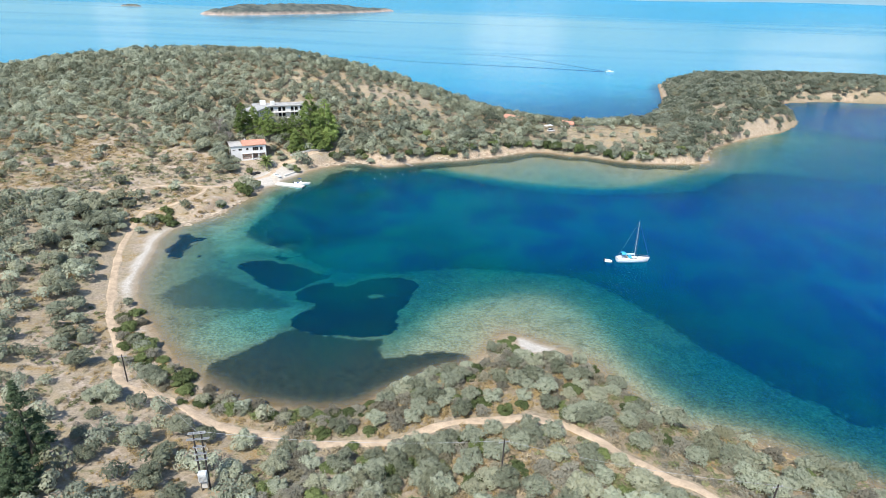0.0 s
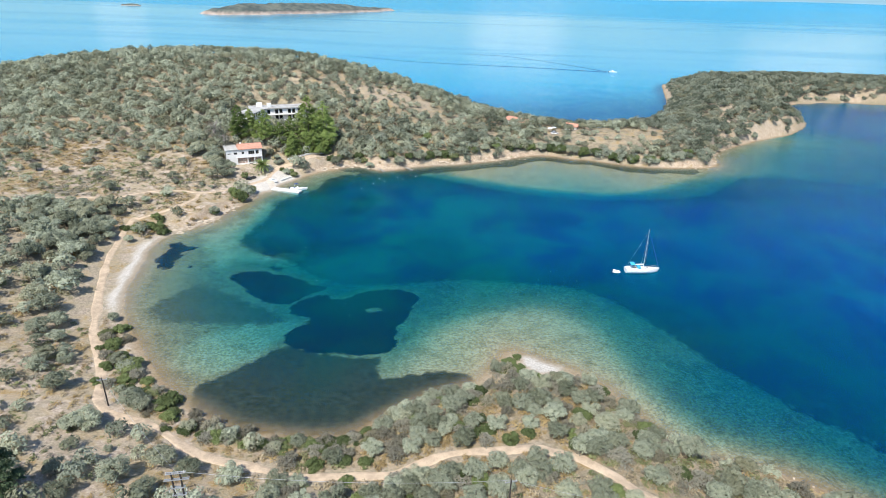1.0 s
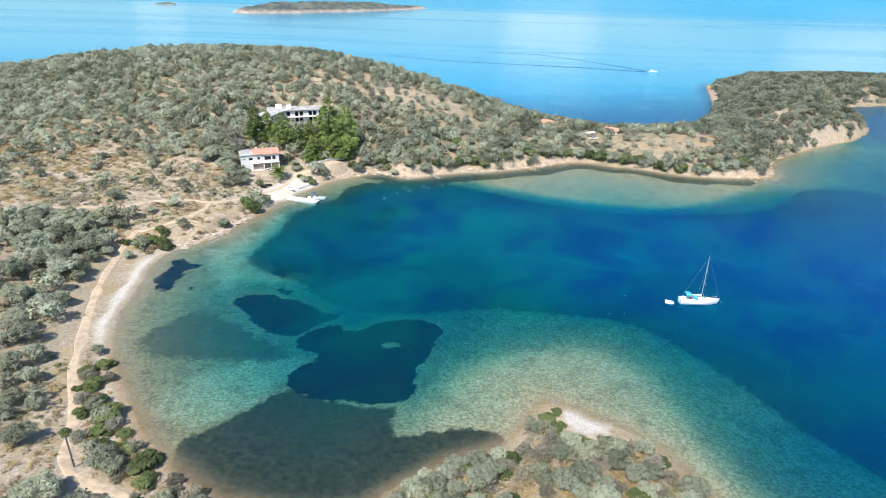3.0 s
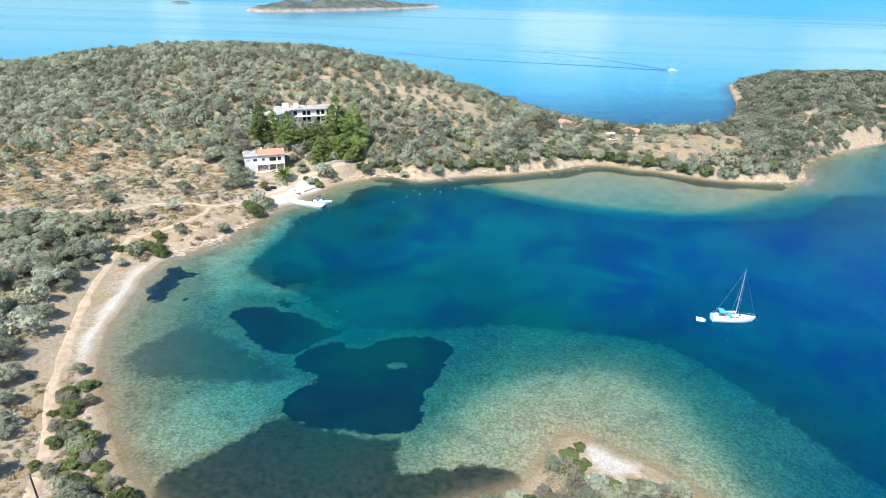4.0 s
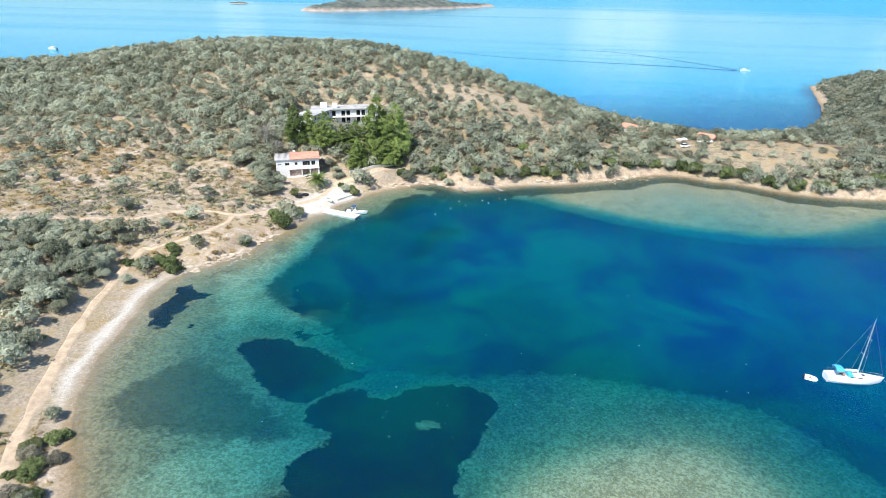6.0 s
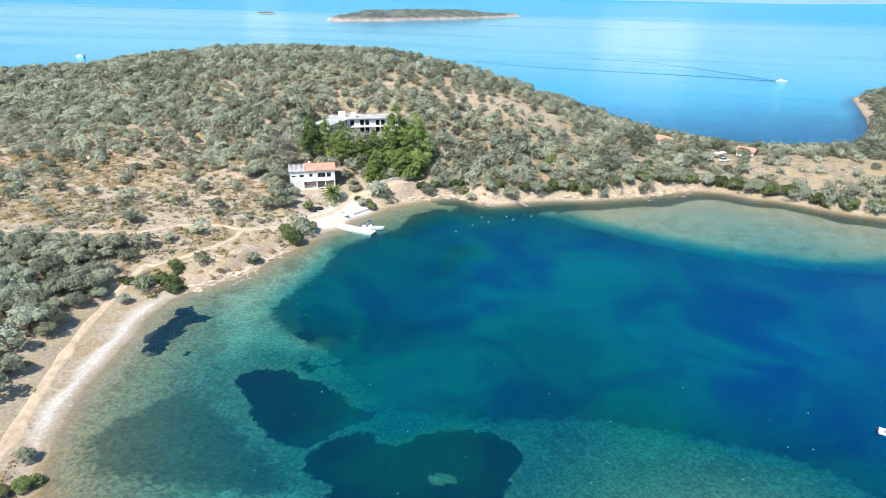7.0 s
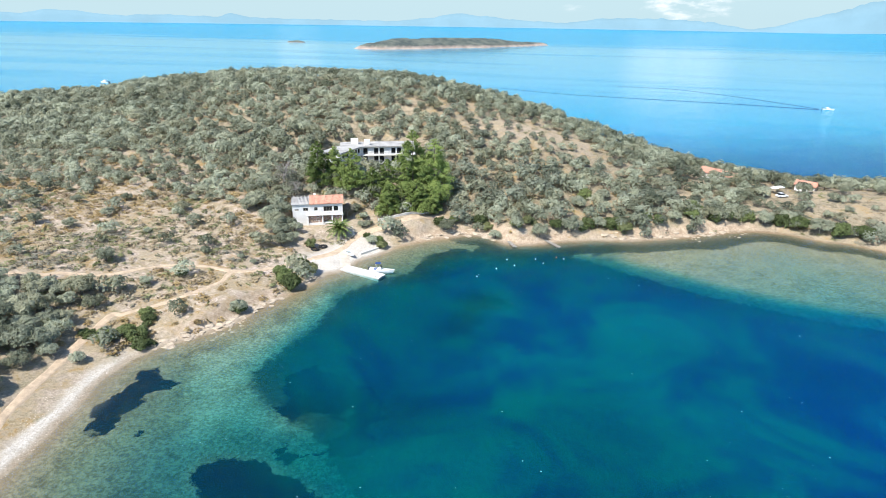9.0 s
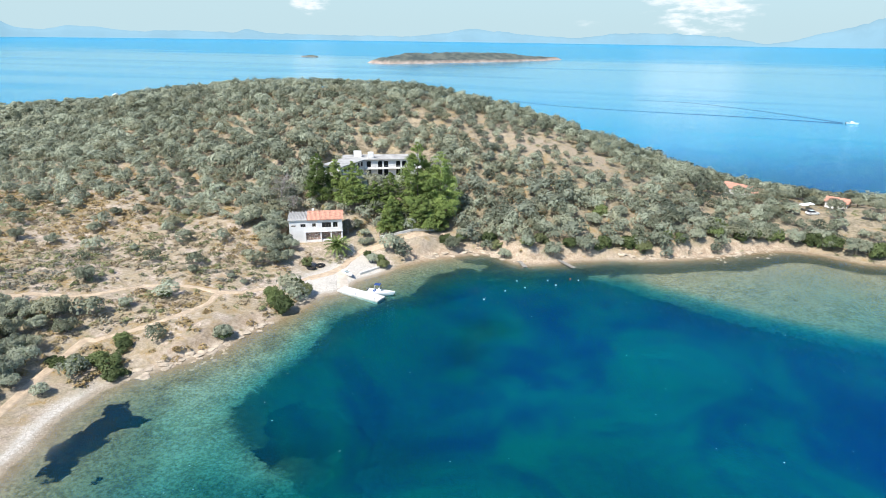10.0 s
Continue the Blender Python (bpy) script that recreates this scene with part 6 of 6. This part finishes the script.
# ---- pines, conifers, palm, bare trees ----
def whorl_crown(rng, radius, tall, lobes, cards, size, foot=0.12, point=0.75, spread=0.5, bough=(0.22, 0.36)):
    """Flattened leafy boughs set in a spiral round a tapering axis, with gaps between them."""
    cs, rs = [], []
    for i in range(lobes):
        t = foot + (1 - foot) * ((i + 0.5) / lobes) ** 0.85
        ang = i * 2.4 + rng.uniform(-0.5, 0.5)
        env = radius * (1 - (t - foot) / (1 - foot)) ** point * rng.uniform(0.72, 1.08) + 0.25
        rr = max(0.45, env * rng.uniform(*bough))
        out = (env - rr * 0.8) * (1 if i % 4 else 0.45)
        cs.append((out * math.cos(ang), out * math.sin(ang), t * tall + rng.uniform(-0.3, 0.3)))
        rs.append(rr)
    cs, rs = np.array(cs), np.array(rs)
    pick = rng.choice(lobes, cards * 2, p=rs ** 2 / (rs ** 2).sum())
    d = unit(rng.normal(0, 1, (cards * 2, 3)))
    d[:, 2] = np.where(d[:, 2] < -0.5, -d[:, 2], d[:, 2])
    flat = np.array([1, 1, 0.62])
    p = cs[pick] + d * rs[pick][:, None] * rng.uniform(0.70, 1.15, (cards * 2, 1)) * flat
    deep = np.zeros(len(p), bool)
    for c, q in zip(cs, rs):
        deep |= (((p - c) / flat) ** 2).sum(1) < (q * 0.62) ** 2
    keep = np.where(~deep)[0][:cards]
    co, q = leaf_cards(rng, p[keep], d[keep] + np.array([0, 0, 0.5]), size, spread, 3)
    inner = np.repeat(np.arange(lobes), 7)
    ci, qi = leaf_cards(rng, cs[inner] * np.array([0.9, 0.9, 1]) + rng.normal(0, 0.22, (len(inner), 3)) * rs[inner][:, None], rng.normal(0, 1, (len(inner), 3)), 1.0, 0.6, 3)
    mid = np.repeat(cs[inner] * np.array([0.9, 0.9, 1]), 3, axis=0)
    ci = mid + (ci - mid) * np.repeat(rs[inner], 3)[:, None] * 0.62
    return np.concatenate([co, ci]), np.concatenate([q, qi + len(co)])


PINE_SPOTS = [(-88.0, 254.0, 14.5, 4.6), (-84.0, 257.5, 11.0, 3.6), (-77.0, 254.5, 13.0, 5.0), (-70.6, 256.0, 9.0, 3.8), (-66.0, 257.5, 13.5, 3.9),
              (-59.0, 261.5, 23.5, 7.4), (-52.5, 264.0, 21.5, 6.6), (-63.4, 250.4, 9.8, 4.0), (-56.0, 255.5, 10.5, 4.4), (-52.0, 258.5, 8.5, 3.6), (-64.5, 253.5, 9.5, 3.6)]
for x, y, h, rad in PINE_SPOTS:
    e = thing("pine_tree", x, y, z_at(x, y) - 0.1, rng.uniform(0, 360), "bright green bushy pine tree beside the buildings", "pine tree", "pine trees")
    part("trunk", tubed(((0, 0, -0.3), (0.1, 0, h * 0.5), 0.28, 0.18, 7), ((0.1, 0, h * 0.5), (0, 0, h * 0.95), 0.18, 0.04, 6),
                        *[((0, 0, h * q), (rad * 0.7 * math.cos(q * 40), rad * 0.7 * math.sin(q * 40), h * q + 0.8), 0.07, 0.03, 4) for q in (0.2, 0.3, 0.42, 0.55, 0.68)]), BARK, e)
    c = new("crown", mesh_of("crown", *whorl_crown(rng, rad * 1.12, h, int(46 + 2 * h), int(4200 + 460 * h), 0.165, 0.08, 0.52), PINE))
    c.parent = e
for x, y, h, rad in ((-60.5, 57.5, 15, 3.8), (-65.5, 53, 13, 4.2), (-71, 60, 11, 4.0), (-57.5, 50, 9, 3.8)):
    e = thing("dark_conifer", x, y, z_at(x, y) - 0.1, rng.uniform(0, 360), "tall dark green conifer on the dry slope", "conifer", "dark conifers")
    part("trunk", tubed(((0, 0, -0.3), (0, 0, h * 0.95), 0.3, 0.04, 7)), BARK, e)
    c = new("crown", mesh_of("crown", *whorl_crown(rng, rad, h, 110, 9500, 0.13, 0.04, 0.72, bough=(0.18, 0.30)), CYPRESS))
    c.parent = e

e = thing("palm_tree", -73.6, 235.2, z_at(-73.6, 235.2) - 0.1, 0, "short palm tree with drooping fronds in front of the villa", "palm tree")
part("trunk", tubed(((0, 0, -0.2), (0.05, 0, 1.8), 0.34, 0.3, 8), ((0.05, 0, 1.8), (0.05, 0, 2.9), 0.3, 0.36, 8)), BARK, e)
for i in range(46):
    a, up = i * 2.4, 1.25 - 1.5 * (i / 46)
    bm = bmesh.new()
    ln = 4.1
    pts = [Vector((0.05, 0, 2.8)) + Vector((math.cos(a) * s * ln * math.cos(up * (1 - 0.3 * s)), math.sin(a) * s * ln * math.cos(up * (1 - 0.3 * s)),
                                          s * ln * math.sin(up) - 1.7 * s * s)) for s in np.linspace(0.02, 1, 8)]
    side = Vector((-math.sin(a), math.cos(a), 0))
    for j in range(7):
        tube(bm, pts[j], pts[j + 1], 0.035 - 0.003 * j, 0.032 - 0.003 * j, 4)
        for sgn in (-1, 1):
            for f in (0.2, 0.7):
                q = pts[j].lerp(pts[j + 1], f)
                tip = q + side * sgn * 0.75 * (1 - 0.06 * j) + (pts[j + 1] - pts[j]) * 0.7 + Vector((0, 0, -0.18))
                w_ = (pts[j + 1] - pts[j]).normalized() * 0.13
                bm.faces.new([bm.verts.new(v) for v in (q - w_, q + w_, tip)])
    part("frond", bm, PINE, e)


def bare_tree(x, y, h, seed):
    r = np.random.default_rng(seed)
    e = thing("bare_tree", x, y, z_at(x, y) - 0.1, 0, "grey half-bare tree with thin twiggy crown", "bare tree", "bare trees")
    bm = bmesh.new()
    def grow(p, d, ln, rad, depth):
        q = p + d * ln
        tube(bm, p, q, rad, rad * 0.7, 5)
        if depth == 0:
            return
        for k in range(3):
            nd = (d + Vector(r.normal(0, 0.45, 3)) + Vector((0, 0, 0.12))).normalized()
            grow(q, nd, ln * r.uniform(0.6, 0.8), rad * 0.62, depth - 1)
    grow(Vector((0, 0, -0.2)), Vector((0.05, 0, 1)), h * 0.3, h * 0.028, 4)
    part("branches", bm, plain("pale_bare_wood", (0.34, 0.30, 0.27), 0.9), e)
    c = new("crown", mesh_of("crown", *lobes_crown(r, h * 0.38, h * 0.95, 16, 1500, 0.16, low=0.3, spread=0.9, sides=3), GREYTWIG))
    c.parent = e


bare_tree(-98, 249, 13, 3)
bare_tree(-92.5, 246, 10, 4)
bare_tree(-75.5, 246.5, 6, 5)

# shore and garden bushes, each at its place
BUSH_SPOTS = [(-95.5, 169.2, 1.5), (-98, 168, 1.3), (-94, 168.3, 1.4), (-86.8, 169.5, 1.7), (-89.5, 171, 1.9), (-92.5, 171.5, 1.6), (-90.5, 176, 1.5), (-93, 178.5, 1.3), (-77, 188, 1.5), (-72, 202, 2.1), (-75, 204.5, 1.9), (-71.5, 211, 1.8), (-74.5, 213.5, 1.5),
              (-78, 225.5, 1.3), (-59.8, 233.5, 1.3), (-61.5, 236, 1.1), (-47.5, 252, 1.6), (-43.5, 255, 1.3), (-36, 256.5, 2.0), (-33, 255, 1.4), (-24, 252, 1.6), (-20.5, 255.5, 1.7), (-66, 237.5, 0.9)]
EAST_BUSHES = [(-12.5, 258, 1.8), (-3.5, 262, 2.0), (4, 265, 2.2), (8, 264, 2.0), (14, 270, 1.6), (18, 269.5, 1.5), (28, 276, 1.9), (30, 284, 2.2), (36, 280, 1.9), (41, 283, 1.8), (47, 286, 1.9),
               (57, 286, 2.3), (62, 284, 2.5), (72, 280, 2.6), (-5, 279, 2.0), (78, 279, 2.4), (86, 274, 2.4), (94, 271, 2.4), (102, 270, 2.2), (110, 271, 2.0), (121, 273, 2.2)]
SOUTH_BUSHES = [(-73.9, 109.5, 1.3), (-71.9, 112.4, 1.5), (-70, 104.4, 1.3), (-62.6, 97.3, 2.1), (-66, 100.4, 1.5), (-50.2, 87.2, 2.0), (-57.1, 93.3, 1.1), (-48.2, 82.2, 1.3), (-96, 194.7, 1.1), (17.5, 103.5, 1.3),
                (19, 101, 1.4), (15.5, 100.5, 1.2), (18.4, 97, 1.5), (19.5, 105.5, 1.0), (-21.3, 76.4, 1.4), (-26.3, 75.9, 1.2), (9.9, 91.6, 1.5), (2.8, 87.6, 1.3), (40.8, 81.2, 1.4)]
BUSH_SPOTS += EAST_BUSHES + SOUTH_BUSHES + HEADLAND_BUSHES
belt = spline([(-72, 108), (-66, 99), (-59, 91), (-52, 86.5), (-44, 81), (-36, 77.5), (-27, 75.5), (-17, 75.5), (-9, 79)], False, 9)
br = np.random.default_rng(31)
BELT = [(p[0] + br.normal(-0.6, 1.5), p[1] + br.normal(-0.6, 1.5), br.uniform(0.55, 1.35)) for p in belt]
BUSH_SPOTS += [b for i, b in enumerate(BELT) if i % 3]
twigs = tree_kind("dry_shrub", "grey-mauve leafless shrub at the water's edge", "shrub", [mesh_of("crown", *lobes_crown(rng, 1.6, 1.4, 26, 1100, 0.105, low=0.08, spread=0.9, sides=3, lobe=(0.16, 0.34)), GREYTWIG)], [bush_trunks[0]], 0.0)
for i, (x, y, s) in enumerate(((-68.5, 108, 1.3), (-60, 95, 1.5), (-39, 80, 1.9), (-54, 90.5, 1.2), (-33, 79, 1.4), (-44, 83.5, 1.2), *BELT[::3], *HEADLAND_TWIGS)):
    copy_thing(twigs[0], pose(x, y, z_at(x, y) - 0.1, 0, 0, i * 50) @ Matrix.Scale(s, 4))
for i, (x, y, s) in enumerate(BUSH_SPOTS):
    copy_thing(bushes[i % 3], pose(x, y, z_at(x, y) - 0.1, 0, 0, i * 77) @ Matrix.Diagonal((s, s, s * 1.3 if y > 200 else s * (0.45 if y > 96 and x > 5 else 0.85), 1)))

# boulders and ledges along the shore
r = np.random.default_rng(21)
rock_variants = []
for _ in range(6):
    bm = bmesh.new()
    bmesh.ops.create_icosphere(bm, subdivisions=1, radius=1)
    co = np.array([v.co[:] for v in bm.verts])
    bm.verts.index_update()
    fs = np.array([[v.index for v in f.verts] for f in bm.faces])
    bm.free()
    co = co * r.uniform(0.7, 1.25, (len(co), 1)) * np.array([1.1, 0.75, 0.34])
    co[:, 2] = np.minimum(co[:, 2], 0.20)
    rock_variants.append((co, fs))
rx, ry = [], []
seg = spline(SHORE_BAY[5:] + SHORE_NORTH[:24], False, 8)
for p in seg:
    for k in range(3):
        rx.append(p[0] + r.normal(0, 1.6))
        ry.append(p[1] + r.normal(0, 1.6))
rx, ry = np.array(rx), np.array(ry)
keep = ((bluff(rx, ry) > 2.4) | (bell(rx, ry, -82, 176, 8, 9) > 0.4)) & (bell(rx, ry, -82, 138, 12, 22) < 0.25) & (r.uniform(0, 1, rx.shape) < 0.75)
rx, ry = rx[keep], ry[keep]
size = r.uniform(0.12, 0.5, rx.shape) * np.where(ry < 120, 0.5, 1) * (1 + 1.0 * np.clip(bluff(rx, ry) / 5, 0, 1.3))
joined("shore_rocks", "pale brown rocks and ledges along the waterline", "rocks", rock_variants, rx, ry, height(rx, ry) - 0.10 * size, size, r.uniform(0, 6, rx.shape), STONE)
lx, ly = [], []
for line in ([(-85.5, 169.5), (-81, 176), (-76.5, 182.5), (-75, 188.5), (-72.5, 197)], [(-51, 245), (-44, 250.3), (-36.5, 254), (-29, 250.5)], [(2, 261), (14, 264.5), (26, 270), (38, 276.5)]):
    for p in spline(line, False, 12):
        lx.append(p[0] + r.normal(0, 0.8))
        ly.append(p[1] + r.normal(0, 0.8))
lx, ly = np.array(lx), np.array(ly)
joined("rock_ledge", "pale layered rock ledge broken along the waterline", "rocks", rock_variants, lx, ly, height(lx, ly) - 0.06, r.uniform(0.4, 1.5, lx.shape), r.uniform(-0.3, 0.9, lx.shape), STONE)
px, py = [], []
for p in spline([(-76, 121), (-81, 134), (-84, 145), (-87, 155), (-87.5, 161)], False, 40):
    for k in range(4):
        px.append(p[0] + r.uniform(-5.0, 0.8))
        py.append(p[1] + r.normal(0, 0.5))
px, py = np.array(px), np.array(py)
joined("beach_pebbles", "pale grey pebbles and driftwood bits on the beach", "pebbles", rock_variants, px, py, height(px, py), r.uniform(0.04, 0.11, px.shape), r.uniform(0, 6, px.shape), PALE_PATH)


# ---- far islands and mountains ----
def island(name, cx, cy, half, wide, turn, tall, label, seed):
    nx, ny = 120, 44
    u, v = np.meshgrid(np.linspace(-1.15, 1.15, nx), np.linspace(-1.25, 1.25, ny))
    u, v = u.ravel(), v.ravel()
    lx, ly = u * half, v * wide
    rim = 1 - np.sqrt(u ** 2 + v ** 2) + (fbm(lx + seed, ly, half * 0.35, seed, 4) - 0.5) * 0.55
    z = tall * (0.28 * fade(0, 0.10, rim) + 0.58 * fade(0.05, 0.7, rim)) * (0.75 + 0.6 * vnoise(lx, ly, half * 0.5, seed + 3))
    z = z + fade(0.08, 0.15, rim) * (vnoise(lx, ly, half * 0.02, seed + 5) - 0.3) * 4.0 * min(1, tall / 20) - 3 * fade(0.02, -0.1, rim)
    i = (np.arange(ny - 1)[:, None] * nx + np.arange(nx - 1)[None, :]).ravel()
    me = bpy.data.meshes.new(name)
    fill_mesh(me, np.stack([lx, ly, z], 1), np.stack([i, i + 1, i + nx + 1, i + nx], 1), FAR_SCRUB)
    attribute(me, "rock", fade(0.085, 0.045, rim))
    o = tagged(new(name, me), label, "island", kind="structure")
    o.matrix_world = pose(cx, cy, 0, 0, 0, turn)
    return o


def far_scrub_material():
    k = Nodes("far_island_scrub")
    f = k.noise(0.035, 5, 0.7)
    c = k.mix(k.step(f, 0.35, 0.65), (0.045, 0.06, 0.055), (0.13, 0.14, 0.11))
    rock = k.mix(k.step(k.noise(0.06, 5, 0.7), 0.3, 0.7), (0.26, 0.19, 0.15), (0.48, 0.38, 0.31))
    return k.set(Base_Color=k.mix(k.attr("rock"), c, rock), Roughness=0.95)


FAR_SCRUB = far_scrub_material()
island("island", -350, 1660, 345, 64, 56, 25, "low scrub-covered island with pale rocky shores", 4)
island("islet", -830, 1690, 28, 10, 5, 4.5, "small bare reddish rock islet", 9)


def painted_haze_material(name, colour, glow):
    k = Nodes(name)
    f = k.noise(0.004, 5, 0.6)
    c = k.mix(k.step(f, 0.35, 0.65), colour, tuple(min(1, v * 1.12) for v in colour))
    # distance haze painted as a pale glow of the slopes themselves
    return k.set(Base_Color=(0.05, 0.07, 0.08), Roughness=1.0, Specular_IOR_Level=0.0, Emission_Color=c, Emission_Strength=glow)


MOUNTAINS = [(-60, 120), (-56, 110), (-52, 125), (-49.6, 112), (-48.6, 75), (-46.8, 62), (-45.5, 92), (-44, 84), (-41, 58), (-37, 68), (-33, 58), (-32, 80), (-30.5, 56),
             (-25, 50), (-18, 48), (-15, 70), (-12.4, 106), (-10, 92), (-6, 62), (-3, 55), (0, 84), (4, 92), (9, 72), (12, 30), (14, 58), (15.5, 95), (18, 160), (20, 200), (24, 240), (30, 190), (40, 120)]


def mountains(name, radius, scale, mat, label, shift=0.0):
    az = np.linspace(-75, 60, 540)
    h = np.interp(az + shift, [m[0] for m in MOUNTAINS], [m[1] for m in MOUNTAINS]) * scale
    h = h * (0.9 + 0.2 * fbm(az * 6, az * 0 + radius, 5, 12, 4)) + (fbm(az * 10, az * 0, 4, 33, 3) - 0.5) * 9
    rows = []
    for rr, f in ((radius - 60, -0.01), (radius - 40, 0.25), (radius - 22, 0.62), (radius, 1.0), (radius + 12, 0.4), (radius + 20, -0.01)):
        fold = 1 + 0.25 * (fbm(az * 8, az * 0 + f * 9, 6, 5, 3) - 0.5) * (0 < f < 1)
        rows.append(np.stack([rr * np.sin(np.radians(az)), rr * np.cos(np.radians(az)), h * f * fold + (10 if f > 0 else -2)], 1))
    n = len(az)
    i = (np.arange(5)[:, None] * n + np.arange(n - 1)[None, :]).ravel()
    me = bpy.data.meshes.new(name)
    fill_mesh(me, np.concatenate(rows), np.stack([i, i + 1, i + n + 1, i + n], 1), mat)
    return tagged(new(name, me), label, "mountains", kind="structure")


mountains("backdrop", 4780, 1.0, painted_haze_material("haze_glow_mountain", (0.29, 0.53, 0.69), 0.66), "pale blue hazy mountains on the horizon")


# ---- wakes on the open sea ----
def wake(line, width, tall, seed):
    c = spline(line, False, 14)
    tang = np.gradient(c, axis=0)
    tang /= np.linalg.norm(tang, axis=1)[:, None]
    nor = np.stack([-tang[:, 1], tang[:, 0]], 1)
    rows = []
    m = len(c)
    taper = np.linspace(0.35, 1, m)
    for o, hgt in ((-1, -0.05), (-0.5, 0.5), (0, 1.0), (0.5, 0.5), (1, -0.05)):
        p = c + nor * (o * width * taper * (0.8 + 0.4 * vnoise(c[:, 0], c[:, 1], 20, seed)))[:, None]
        rows.append(np.stack([p[:, 0], p[:, 1], hgt * tall * taper + 0.02], 1))
    i = (np.arange(4)[:, None] * m + np.arange(m - 1)[None, :]).ravel()
    me = bpy.data.meshes.new("wake")
    k = plain("wake_water", (0.008, 0.085, 0.20), 0.25, vary=0.1, scale=0.1) if "wake_water" not in bpy.data.materials else bpy.data.materials["wake_water"]
    fill_mesh(me, np.concatenate(rows), np.stack([i, i + 1, i + m + 1, i + m], 1), k)
    return tagged(new("water_wake", me), "dark bow-wave line trailing behind the cabin cruiser", "wake", kind="structure")


wake([(-95, 686), (-42, 657), (7, 646), (67, 638), (110, 632), (170, 618)], 1.9, 0.3, 3)
wake([(20, 748), (76, 738), (124, 690), (150, 655), (171, 622)], 1.6, 0.25, 4)

# the pattern plants take places of their own in the grove behind the shore
for i, o in enumerate(olives + bushes + twigs):
    x, y = -78 - 4.5 * (i % 5), 66 - 5 * (i // 5)
    o.matrix_world = pose(x, y, z_at(x, y) - 0.05, 0, 0, 40 * i)
